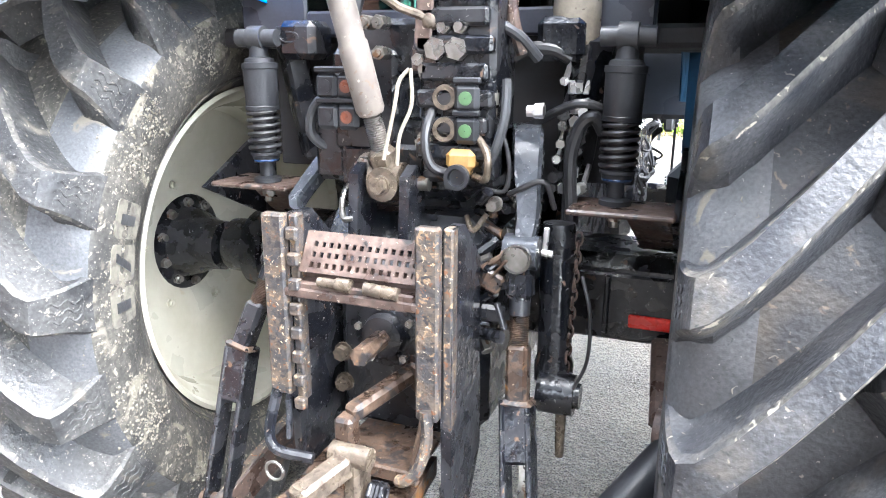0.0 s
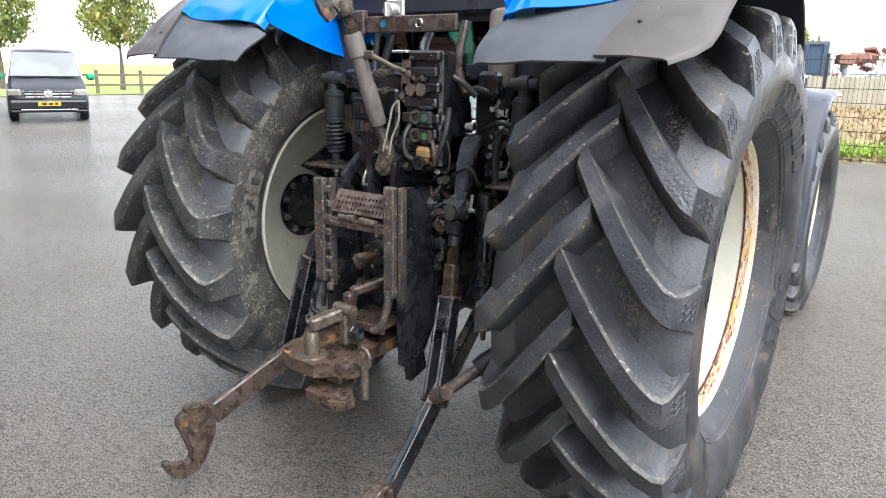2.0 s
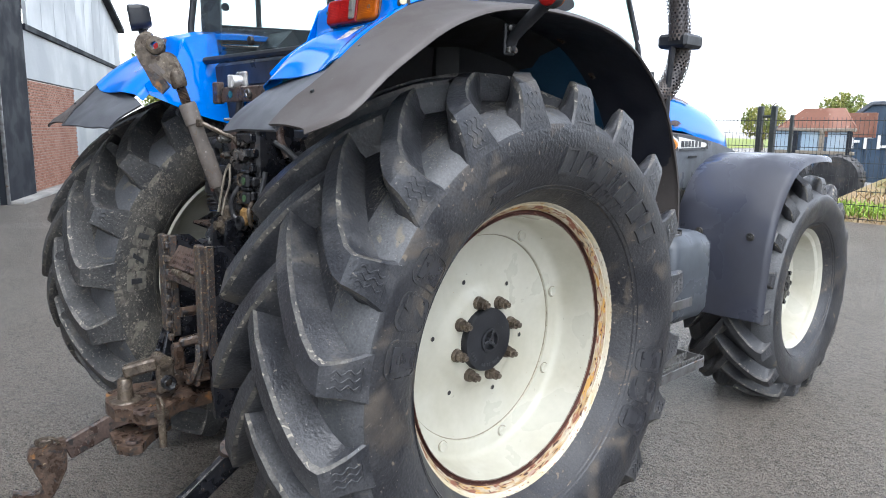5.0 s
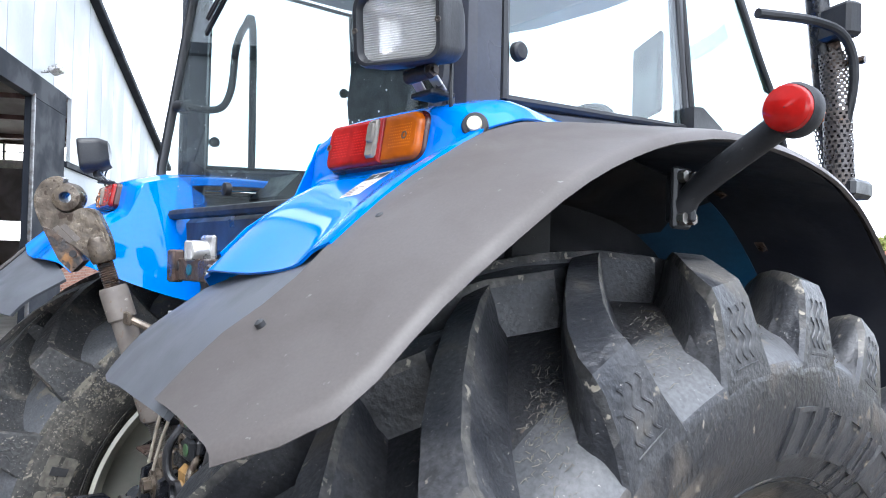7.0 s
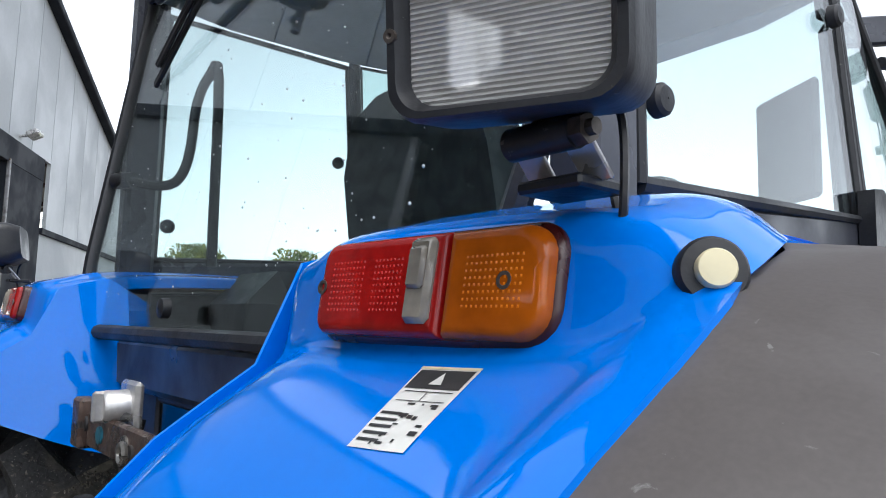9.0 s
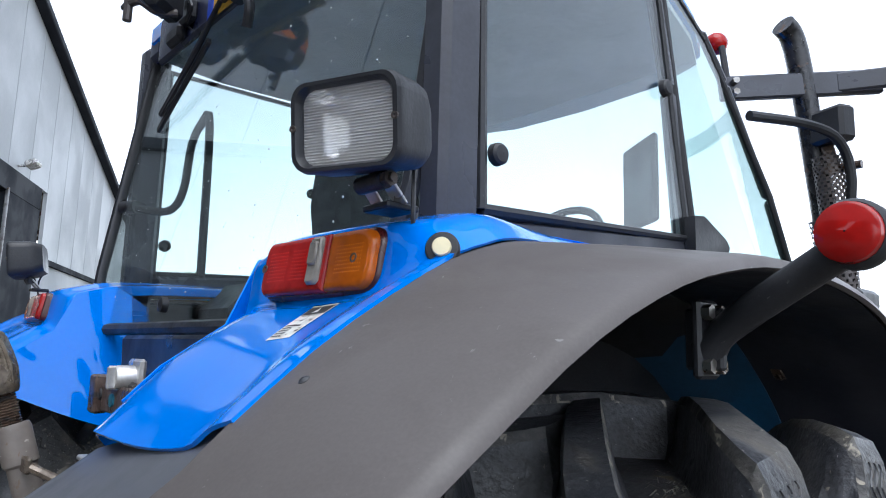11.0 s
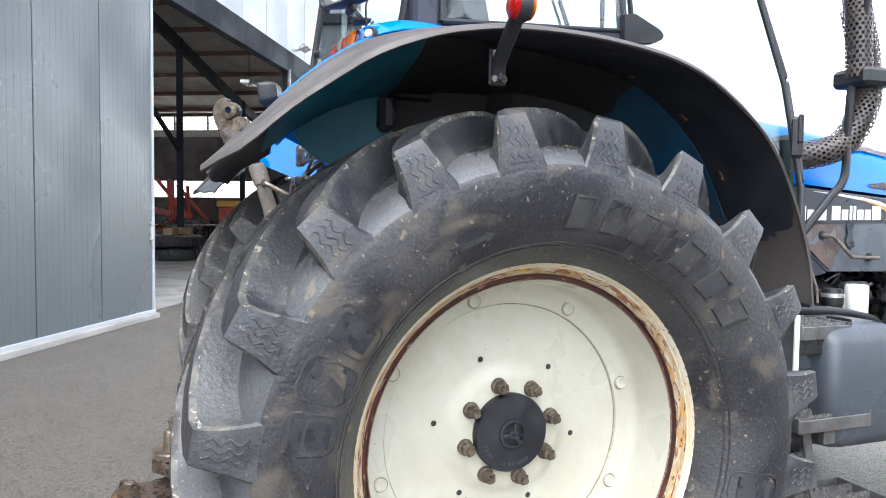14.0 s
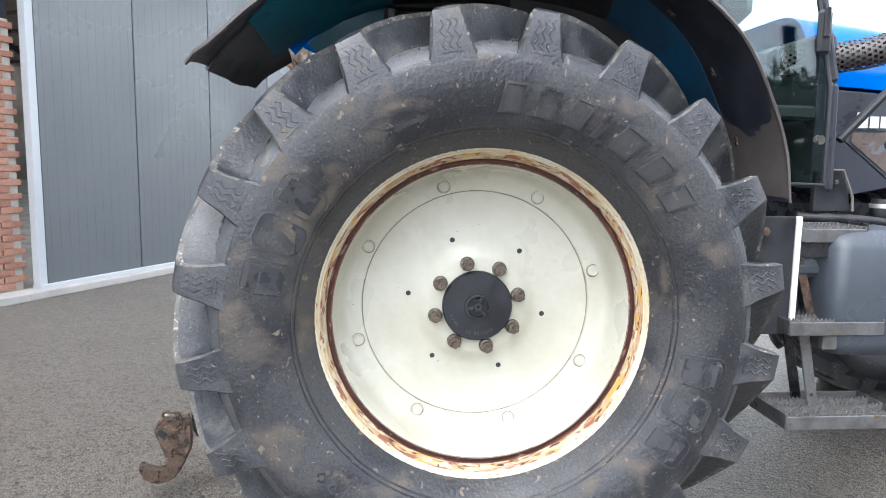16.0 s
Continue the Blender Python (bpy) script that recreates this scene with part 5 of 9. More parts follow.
# wiper
m = Mesh().tube([(-0.425, -0.2670, 2.460), (-0.210, -0.2730, 2.555), (-0.020, -0.2800, 2.650), (0.020, -0.2800, 2.667)], 0.008, 8)
wiper = part("wiper", m, BLACKPL, rear, "black window wiper")
part("wiper_blade", Mesh().bar((-0.455, -0.2600, 2.420), (-0.130, -0.2600, 2.585), 0.010, 0.018, 0.002).bar((-0.410, -0.2730, 2.450), (-0.170, -0.2730, 2.570), 0.006, 0.010), BLACKPL, wiper, "black rubber wiper blade")
part("wiper_motor", Mesh().tube([(-0.010, -0.2800, 2.645), (0.040, -0.2870, 2.640), (0.115, -0.2870, 2.605), (0.145, -0.2830, 2.567), (0.125, -0.2770, 2.525)], 0.012, 10).cyl((0.095, -0.2930, 2.595), (0.095, -0.2800, 2.635), 0.017, n=14), BLACKPL, rear, "grey-black bent wiper arm and cap")
# roof
RIM = [(0.70, -0.215), (0.73, 0.0), (0.71, 0.35), (0.66, 0.60), (0.60, 0.82), (0.53, 0.98), (0.35, 1.05), (0.04, 1.07), (-0.27, 1.05), (-0.45, 0.98), (-0.52, 0.82), (-0.58, 0.60), (-0.64, 0.35), (-0.66, 0.0), (-0.62, -0.215), (-0.57, -0.255), (0.65, -0.255)]
rows = []
for k, z in ((1.0, 2.715), (1.015, 2.725), (1.015, 2.77), (0.97, 2.805), (0.75, 2.84), (0.4, 2.86), (0.02, 2.865)):
    rows.append([(0.035 + (x - 0.035) * k, 0.35 + (y - 0.35) * k, z) for x, y in RIM + RIM[:1]])
part("cab_roof", Mesh().sheet(rows), BLUE, tractor, "blue cab roof", 40)
part("roof_underside", Mesh().prism(RIM, Matrix.Translation((0, 0, 2.706)), 0.016), HEADLINER, tractor, "grey roof lining")
# rear fascia under the roof edge, shade put into its blue, with the number plate
fascia = part("roof_fascia", Mesh().box((0.065, -0.255, 2.702), (1.13, 0.024, 0.140), 0.008), SHADEDBLUE, tractor, "blue fascia below the roof edge, coloured dark for its shade")
part("corner_block", Mesh().box((-0.565, -0.238, 2.715), (0.09, 0.04, 0.08), 0.012), SHADEDBLUE, fascia, "blue corner block, coloured dark for its shade")
plate = part("number_plate", Mesh().box((0.145, -0.2730, 2.673), (0.52, 0.008, 0.096), 0.003), mat("yellow_roof_plate", (0.62, 0.36, 0.02), None, 10, 0.45), fascia, "yellow number plate with dark bars")
part("plate_band", Mesh().box((-0.096, -0.2745, 2.673), (0.036, 0.008, 0.095), 0.002), mat("blue_plate_band", (0.02, 0.06, 0.42), None, 10, 0.45), plate, "blue band at the plate end")
for x in (-0.025, 0.035, 0.095, 0.19, 0.25, 0.34):
    part("plate_bar", Mesh().box((x, -0.2775, 2.672), (0.016, 0.003, 0.064)), BLACKINK, plate)
for x, turn in ((-0.185, 50), (0.55, 0)):
    q = Matrix.Rotation(radians(-turn), 3, "Z")
    c = Vector((x, -0.365, 2.690))
    lamp = part("roof_lamp", Mesh().box(c, (0.13, 0.055, 0.10), 0.016, q), BLACKPL, tractor, "black roof work lamp")
    part("roof_lamp_glass", Mesh().box(c + q @ Vector((0, -0.030, 0)), (0.105, 0.008, 0.078), 0.003, q), LAMPLENS, lamp)
clutter = part("cable_box", Mesh().box((-0.240, -0.2800, 2.695), (0.07, 0.03, 0.06), 0.008).box((-0.330, -0.2750, 2.660), (0.10, 0.03, 0.05), 0.012), BLACKPL, fascia, "black cable box")
part("cable", Mesh().tube([(-0.280, -0.3000, 2.755), (-0.250, -0.3050, 2.705), (-0.220, -0.3000, 2.723), (-0.180, -0.2950, 2.685), (-0.210, -0.2950, 2.650)], 0.005, 6), HOSE, clutter, "thin black cable")
# beacon on its stem
c = Vector((-0.245, -0.43, 2.62))
part("beacon_bracket", Mesh().cyl(c, c + Vector((0, 0, 0.09)), 0.011, n=10).tube([c + Vector((0, 0, 0.045)), c + Vector((0.03, 0.02, 0.048)), c + Vector((0.05, 0.055, 0.025)), c + Vector((0.07, 0.10, 0.03))], 0.010, 8).cyl(c + Vector((-0.04, 0, 0.05)), c + Vector((0.0, 0, 0.05)), 0.008, n=8), GUARD, tractor, "brown-grey beacon bracket")
part("beacon_base", Mesh().lathe([(0, 0.024), (0.012, 0.030), (0.026, 0.052), (0.048, 0.060), (0.056, 0.060)], c + Vector((0, 0, 0.078)), c + Vector((0, 0, 1.078)), 24, True, True), GREYHOSE, tractor, "dark grey beacon base")
part("beacon", Mesh().lathe([(0, 0.059), (0.03, 0.058), (0.065, 0.052), (0.095, 0.040), (0.115, 0.024), (0.124, 0.001)], c + Vector((0.0, 0, 0.134)), c + Vector((0, 0, 1.134)), 28, True, True), ORANGELENS, tractor, "orange rotating beacon")
# cab lower rear wall and inside
m = Mesh().box((CX, -0.275, 1.785), (1.16, 0.05, 0.11), 0.014)
part("window_ledge", m, CABFRAME, tractor, "dark ledge under the rear window")
part("rear_shelf", Mesh().box((CX, -0.20, 1.845), (1.10, 0.16, 0.03), 0.01), BLACKPL, tractor, "black shelf behind the rear window")
low = Mesh()
for x0, x1, z0, z1 in ((-0.50, -0.31, 1.50, 1.74), (0.34, 0.52, 1.50, 1.74), (-0.31, 0.34, 1.50, 1.56), (-0.31, 0.34, 1.71, 1.74)):
    low.box(((x0 + x1) / 2, -0.235, (z0 + z1) / 2), (x1 - x0, 0.05, z1 - z0), 0.006)
part("cab_back_wall", low, CABFRAME, tractor, "dark lower cab wall")
p = part("lower_rear_window", Mesh().box((0.015, -0.25, 1.635), (0.66, 0.005, 0.17)), glass("green_lower_glass", (0.12, 0.22, 0.19)), tractor, "green tinted lower rear window")
part("cab_floor", Mesh().box(((cab_l + cab_r) / 2, 0.52, 1.50), (1.30, 1.45, 0.05), 0.01), UNDER, tractor, "black cab floor")
part("seat_cushion", Mesh().box((0.04, 0.42, 1.86), (0.50, 0.48, 0.14), 0.05), SEAT, tractor, "dark cloth driver seat")
sb = Mesh()
rows = []
for z, w, y in ((1.90, 0.24, 0.20), (2.05, 0.25, 0.16), (2.22, 0.24, 0.13), (2.34, 0.20, 0.12), (2.39, 0.12, 0.13), (2.41, 0.03, 0.15)):
    rows.append([(0.04 + w * k, y - 0.03 * abs(k), z) for k in (-1, -0.8, -0.4, 0, 0.4, 0.8, 1)])
part("seat_back", sb.sheet(rows), SEAT, tractor, "dark cloth seat back", 50, thick=0.09)
part("seat_base", Mesh().box((0.04, 0.42, 1.65), (0.34, 0.36, 0.28), 0.03), UNDER, tractor)
part("side_console", Mesh().box((0.50, 0.45, 1.78), (0.26, 0.75, 0.50), 0.06), BLACKPL, tractor, "black side console")
part("side_console", Mesh().box((-0.42, 0.10, 1.85), (0.36, 0.35, 0.30), 0.08), BLACKPL, tractor, "black side console")
part("steering_column", Mesh().bar((0.04, 1.12, 1.55), (0.04, 0.92, 2.12), 0.16, 0.12, 0.03, (0, 1, 0)), BLACKPL, tractor)
w = Mesh()
ring = [Vector((0.04 + 0.19 * math.cos(a), 0.88 + 0.11 * math.sin(a), 2.16 + 0.155 * math.sin(a))) for a in np.linspace(0, 2 * math.pi, 25)]
part("steering_wheel", w.tube(ring, 0.014, 8, 1), BLACKPL, tractor, "black steering wheel")
part("dashboard", Mesh().box((0.04, 1.12, 2.0), (0.50, 0.20, 0.22), 0.05), BLACKPL, tractor)
fr = [(-0.63, 1.26, 1.62), (0.70, 1.26, 1.62), (0.54, 0.95, roof_z - 0.04), (-0.46, 0.95, roof_z - 0.04)]
p = part("windscreen", Mesh().add(fr, [(0, 1, 2, 3)]), WINDOW, tractor, "tinted windscreen", thick=0.004)
p.visible_shadow = False
part("firewall", Mesh().box((CX, 1.30, 1.50), (1.28, 0.06, 0.58), 0.02), CABFRAME, tractor, "dark front cab wall")
part("inside_mirror", Mesh().box((0.672, 0.44, 2.20), (0.165, 0.016, 0.20), 0.008, Matrix.Rotation(radians(-33), 3, "Z")), BLACKPL, tractor, "dark panel inside the cab")

# outside mirror arm with small lamps, exhaust
m = Mesh().bar((0.44, 1.30, 2.735), (0.80, 1.75, 2.79), 0.03, 0.085, 0.006).bar((0.70, 1.62, 2.775), (1.25, 1.95, 2.80), 0.025, 0.07, 0.006)
arm = part("mirror_arm", m, CABFRAME, tractor, "dark steel mirror arm")
for k in range(2):
    part("arm_bolt", Mesh().nut((0.475 + k * 0.004, 1.325, 2.715 + k * 0.04), (0.50, 1.305, 2.715 + k * 0.04), 0.012), STEEL, arm)
part("support_rod", Mesh().tube([(0.62, 1.12, 2.55), (0.70, 1.35, 2.56), (0.74, 1.50, 2.53), (0.75, 1.56, 2.40), (0.71, 1.57, 2.18), (0.68, 1.572, 1.99), (0.67, 1.572, 1.82), (0.67, 1.570, 1.67), (0.67, 1.548, 1.605), (0.665, 1.50, 1.555), (0.66, 1.36, 1.405)], 0.016, 10), BLACKPL, tractor, "bent black support rod")
part("arm_lamp", Mesh().box((0.70, 1.55, 2.60), (0.14, 0.07, 0.12), 0.012, Matrix.Rotation(radians(-20), 3, "Z")), BLACKPL, tractor, "black ribbed work lamp")
part("arm_lamp_bracket", Mesh().bar((0.68, 1.56, 2.54), (0.70, 1.57, 2.44), 0.02, 0.04).cyl((0.64, 1.57, 2.46), (0.78, 1.57, 2.46), 0.014, n=10), RUST, tractor)
part("red_marker", Mesh().ball((0.412, 1.345, 2.925), 0.04, 14), REDLENS, tractor, "round red marker lamp")
part("red_marker_foot", Mesh().tube([(0.44, 1.33, 2.90), (0.46, 1.32, 2.76)], 0.012, 8, 1), BLACKPL, tractor)
EX = [(0.48, 1.22, 1.715), (0.55, 1.40, 1.715), (0.63, 1.58, 1.765), (0.665, 1.66, 1.92), (0.66, 1.66, 2.10), (0.645, 1.62, 2.30)]
ex = Mesh().tube(EX, 0.044, 24, 8)
part("exhaust_pipe", ex, BLACKMETAL, tractor, "black exhaust pipe")
part("exhaust_tailpipe", Mesh().tube([(0.645, 1.62, 2.25), (0.63, 1.57, 2.60), (0.61, 1.545, 2.86), (0.60, 1.52, 2.95), (0.59, 1.48, 2.98)], 0.040, 20, 5), BLACKMETAL, tractor, "dark burnt exhaust tailpipe")
part("exhaust_clamp", Mesh().box((0.68, 1.64, 2.02), (0.16, 0.18, 0.07), 0.015), BLACKPL, tractor, "black clamp block")
def perforated(pts, r, n, smooth, name, label):
    """A guard tube with staggered holes."""
    t = Mesh().tube(pts, r, n, smooth)
    keep = []
    for i, f in enumerate(t.f):
        row, col = divmod(i, n)
        if len(f) == 4 and (row % 6 in (0, 1) and col % 4 in (0, 1) or row % 6 in (3, 4) and col % 4 in (2, 3)):
            continue
        if len(f) == 4:
            keep.append(f)
    t.f = keep
    return part(name, t, GUARD, tractor, label)


perforated(EX, 0.057, 72, 36, "exhaust_guard", "perforated brown-grey exhaust guard")
perforated([(0.70, 1.585, 2.02), (0.69, 1.575, 2.30), (0.68, 1.56, 2.50)], 0.048, 60, 50, "exhaust_guard", "perforated brown-grey exhaust guard")

# ---- engine hood ----
HOOD = ((1.36, 0.40, 1.925, 1.634), (1.62, 0.40, 1.90, 1.619), (2.23, 0.39, 1.82, 1.576), (2.62, 0.375, 1.75, 1.51), (2.85, 0.36, 1.67, 1.46), (2.98, 0.32, 1.56, 1.42), (3.04, 0.26, 1.44, 1.36))
rows = []
for y, w, top, low in HOOD:
    row = []
    for a in np.linspace(-1, 1, 25):
        h = 1 - abs(a) ** 6
        row.append((CX + w * max(-1, min(1, a * 1.12)), y, low + (top - low) * h))
    rows.append(row)
part("hood", Mesh().sheet(rows), BLUE, tractor, "glossy blue engine hood with peeling paint", 50, thick=0.006)


def hood_point(a, y, lift):
    w, top, low = (float(np.interp(y, [r[0] for r in HOOD], [r[k] for r in HOOD])) for k in (1, 2, 3))
    return (CX + w * max(-1, min(1, a * 1.12)) + lift * (a > 0.7), y, low + (top - low) * (1 - abs(a) ** 6) + lift * (a <= 0.95))


def ragged(rnd, n=40, rough=0.5):
    """Unit outline with uneven, torn edges."""
    return [(math.cos(6.2832 * i / n) * (1 + rnd.uniform(-rough, rough * 0.4)), math.sin(6.2832 * i / n) * (1 + rnd.uniform(-rough, rough * 0.4))) for i in range(n)]


rnd = random.Random(12)
for a, y, da, dy in ((0.978, 2.045, 0.009, 0.040), (0.972, 2.12, 0.015, 0.062), (0.80, 1.97, 0.035, 0.06), (0.79, 2.06, 0.030, 0.06), (0.80, 2.16, 0.028, 0.08), (0.80, 2.28, 0.025, 0.07)):
    out = ragged(rnd)
    ring = [hood_point(a + p * da, y + q * dy, 0.008) for p, q in out]
    mid = [hood_point(a + p * da * 0.5, y + q * dy * 0.5, 0.008) for p, q in out]
    pm = Mesh().sheet([ring + ring[:1], mid + mid[:1]])
    pm.f.append(tuple(range(41, 81)))
    part("paint_scar", pm, PEEL, tractor, "brown scar where the blue paint has peeled")
for s in (1, -1):
    X = lambda x: CX + s * (x - CX)  # noqa: E731
    side = lambda x: Matrix(((0, 0, s, X(x)), (1, 0, 0, 0), (0, 1, 0, 0), (0, 0, 0, 1)))  # noqa: E731
    q = [(1.36, 1.616), (1.62, 1.600), (2.23, 1.556), (2.62, 1.502), (2.85, 1.452), (3.0, 1.40), (3.0, 1.20), (2.35, 1.215), (2.27, 1.232), (1.705, 1.240), (1.475, 1.414), (1.36, 1.43)]
    pn = part("hood_side_panel", Mesh().prism(q, side(0.415), 0.02), GREYPANEL, tractor, "scuffed grey hood side panel")
    pn.location.y = 0.07
    st = Mesh().prism([(1.365, 1.610), (1.62, 1.594), (2.23, 1.550), (2.45, 1.520), (2.45, 1.470), (2.05, 1.462), (1.50, 1.452), (1.37, 1.452)], side(0.433), 0.003)
    part("decal_band", st, DECAL, pn, "dark peeling decal band")
    for y0, y1, h in ((1.511, 1.560, 0.062), (1.568, 1.606, 0.046), (1.613, 1.678, 0.046), (1.709, 1.760, 0.062), (1.768, 1.806, 0.046), (1.815, 1.830, 0.062),
                      (1.838, 1.853, 0.062), (1.861, 1.899, 0.046), (1.907, 1.945, 0.046), (1.953, 2.006, 0.062)):
        part("letter_block", Mesh().box((X(0.4365), (y0 + y1) / 2, 1.4635 + 0.012 * (y0 - 1.5) + h / 2), (0.0025, y1 - y0, h), 0.001), WHITE, pn, "white block lettering")
    # white line and orange hook in front of the pale end of the decal
    wl_, ol = [], []
    for y, z, h in ((1.60, 1.5905, 0.002), (1.75, 1.5810, 0.008), (1.90, 1.5670, 0.014), (2.0, 1.552, 0.020), (2.06, 1.530, 0.030), (2.09, 1.505, 0.030), (2.085, 1.485, 0.020)):
        wl_.append([(X(0.4368), y, z), (X(0.4368), y - h * 0.3, z - h)])
    for y, z, h in ((1.84, 1.564, 0.001), (1.94, 1.548, 0.006), (2.02, 1.527, 0.012), (2.052, 1.505, 0.022), (2.058, 1.486, 0.026), (2.045, 1.474, 0.022), (2.025, 1.468, 0.001)):
        ol.append([(X(0.4378), y + h * 0.5, z + h * 0.25), (X(0.4378), y - h * 0.5, z - h * 0.25)])
    part("white_stripe", Mesh().sheet(wl_), WHITE, pn, "white curved stripe", thick=0.001)
    part("swoosh", Mesh().sheet(ol), ORANGE, pn, "orange curved stripe", thick=0.001)
    part("white_plate", Mesh().prism([(2.075, 1.545), (2.41, 1.508), (2.43, 1.495), (2.41, 1.482), (2.09, 1.476)], side(0.4360), 0.002), WHITE, pn, "white decal with bars")
    for y in (2.12, 2.165, 2.205, 2.245, 2.29, 2.335):
        part("letter_block", Mesh().box((X(0.4395), y, 1.502), (0.002, 0.026 if y > 2.2 else 0.034, 0.036)), DECAL, pn)
    hb = Mesh().tube([(X(0.432), 1.655, 1.400), (X(0.458), 1.672, 1.398), (X(0.462), 1.695, 1.393), (X(0.462), 1.72, 1.375), (X(0.462), 1.80, 1.312), (X(0.462), 1.825, 1.304), (X(0.462), 1.935, 1.300), (X(0.462), 1.972, 1.299)], 0.0085, 10, 4)
    part("hood_handle", hb, DUSTYTUBE, pn, "bent worn steel handle")
    for y, z in ((1.658, 1.400), (1.945, 1.302)):
        part("handle_socket", Mesh().lathe([(0, 0.020), (0.006, 0.020), (0.008, 0.016), (0.008, 0.001)], (X(0.434), y, z), (X(1.434), y, z), 16, False, True), BLACKPL, pn, "black rubber socket")
    scar = [(1.50, 1.448), (1.57, 1.444), (1.66, 1.449), (1.74, 1.446), (1.775, 1.43), (1.768, 1.40), (1.785, 1.37), (1.765, 1.33), (1.74, 1.30), (1.735, 1.27), (1.715, 1.248), (1.69, 1.262), (1.62, 1.316), (1.55, 1.368), (1.495, 1.407)]
    part("scuff", Mesh().prism(scar, side(0.4345), 0.0015), SCUFF, pn, "brown scuffed primer")
    part("scuff", Mesh().prism([(1.80, 1.447), (1.845, 1.452), (1.84, 1.40), (1.855, 1.35), (1.83, 1.335), (1.80, 1.37), (1.812, 1.41)], side(0.4345), 0.0015), DECAL, pn, "dark rubbed streak")
    part("panel_slot", Mesh().box((X(0.436), 2.26, 1.425), (0.004, 0.10, 0.012)), BLACKPL, pn, "black slot")
    part("panel_wedge", Mesh().prism([(1.30, 1.44), (1.542, 1.408), (1.77, 1.234), (1.60, 1.20), (1.30, 1.24)], side(0.425), 0.006), FFENDER, tractor, "dark grey plate under the hood")
m = Mesh().box((CX, 2.2, 1.0), (0.52, 1.6, 0.46), 0.03).box((CX, 1.55, 0.95), (0.70, 0.9, 0.50), 0.04)
part("engine", m, BLACKMETAL, tractor, "greasy black engine and gearbox")
rnd = random.Random(4)
for i in range(34):
    y, z = rnd.uniform(1.35, 2.4), rnd.uniform(0.85, 1.2)
    en = Mesh().tube([(0.33, y, z), (0.36 + rnd.uniform(0, .05), y + rnd.uniform(-.1, .1), z + rnd.uniform(-.1, .1)), (0.34, y + rnd.uniform(-.2, .2), z + rnd.uniform(-.15, .15))], rnd.uniform(0.006, 0.014), 6)
    part("engine_hose", en, HOSE, tractor, "black engine pipe")
bk = [(1.255, 1.294), (1.354, 1.294), (1.389, 1.202), (1.393, 1.150), (1.255, 1.150)]
side = Matrix(((0, 0, 1, 0.69), (1, 0, 0, 0), (0, 1, 0, 0), (0, 0, 0, 1)))
bkt = part("bracket_box", Mesh().prism(bk, side, 0.02), BLACKPL, tractor, "black bracket plate")
part("bracket_edge", Mesh().tube([(0.715, 1.270, 1.297), (0.715, 1.350, 1.297), (0.715, 1.392, 1.204), (0.715, 1.397, 1.150)], 0.005, 8, 1), DUSTYTUBE, bkt, "worn grey edge")
for y, z in ((1.275, 1.275), (1.325, 1.255)):
    part("bracket_bolt", Mesh().nut((0.708, y, z), (0.718, y, z), 0.009), STEEL, bkt)
part("black_canister", Mesh().lathe([(0, 0.036), (0.035, 0.040), (0.04, 0.043), (0.085, 0.043), (0.09, 0.038), (0.105, 0.036)], (0.62, 1.583, 1.085), (0.62, 1.583, 2.085), 20, True, True), HOSE, tractor, "black filter canister")
part("canister_clamp", Mesh().lathe([(0.072, 0.0445), (0.088, 0.0445)], (0.62, 1.583, 1.085), (0.62, 1.583, 2.085), 20, False, True).tube([(0.62, 1.62, 1.15), (0.63, 1.635, 1.15), (0.63, 1.637, 1.09)], 0.004, 6), ALU, tractor, "bright steel clamp")
part("thick_hose", Mesh().tube([(0.66, 1.22, 1.125), (0.70, 1.34, 1.122), (0.70, 1.51, 1.110), (0.69, 1.70, 1.075), (0.64, 1.82, 1.04)], 0.018, 12), HOSE, tractor, "thick black hose over the tank")
for k in range(3):
    part("steel_pipe", Mesh().tube([(0.47, 2.075 + 0.022 * k, 1.24), (0.48, 2.082 + 0.022 * k, 1.21), (0.48, 2.118 + 0.02 * k, 1.03), (0.48, 2.105 + 0.018 * k, 0.895 - 0.012 * k), (0.48, 2.06, 0.868 - 0.016 * k), (0.46, 1.98, 0.855 - 0.016 * k)], 0.006, 8), GREYHOSE, tractor, "bent grey steel pipe")
for k in range(2):
    part("pipe_union", Mesh().cyl((0.58, 1.905 + 0.035 * k, 0.80), (0.60, 1.915 + 0.035 * k, 0.745), 0.013, n=8).tube([(0.50, 1.90 + 0.035 * k, 0.84), (0.56, 1.90 + 0.035 * k, 0.835), (0.58, 1.905 + 0.035 * k, 0.80)], 0.008, 8), BRASSY, tractor, "brassy pipe union")
part("engine_casting", Mesh().box((0.46, 1.90, 1.15), (0.05, 0.14, 0.09), 0.012).cyl((0.47, 1.87, 1.17), (0.505, 1.87, 1.17), 0.03, n=14).cyl((0.47, 1.94, 1.14), (0.50, 1.94, 1.14), 0.022, n=14).bar((0.50, 1.83, 1.14), (0.50, 1.96, 1.19), 0.012, 0.014), GREYHOSE, tractor, "grey engine casting")
part("fuel_filter", Mesh().lathe([(0, 0.04), (0.012, 0.045), (0.12, 0.045), (0.13, 0.04)], (0.60, 1.743, 1.07), (0.60, 1.743, 2.07), 20, True, True), WHITE, tractor, "white filter can")
part("hood_front", Mesh().box((CX, 2.99, 1.18), (0.50, 0.10, 0.46), 0.04), BLACKPL, tractor)
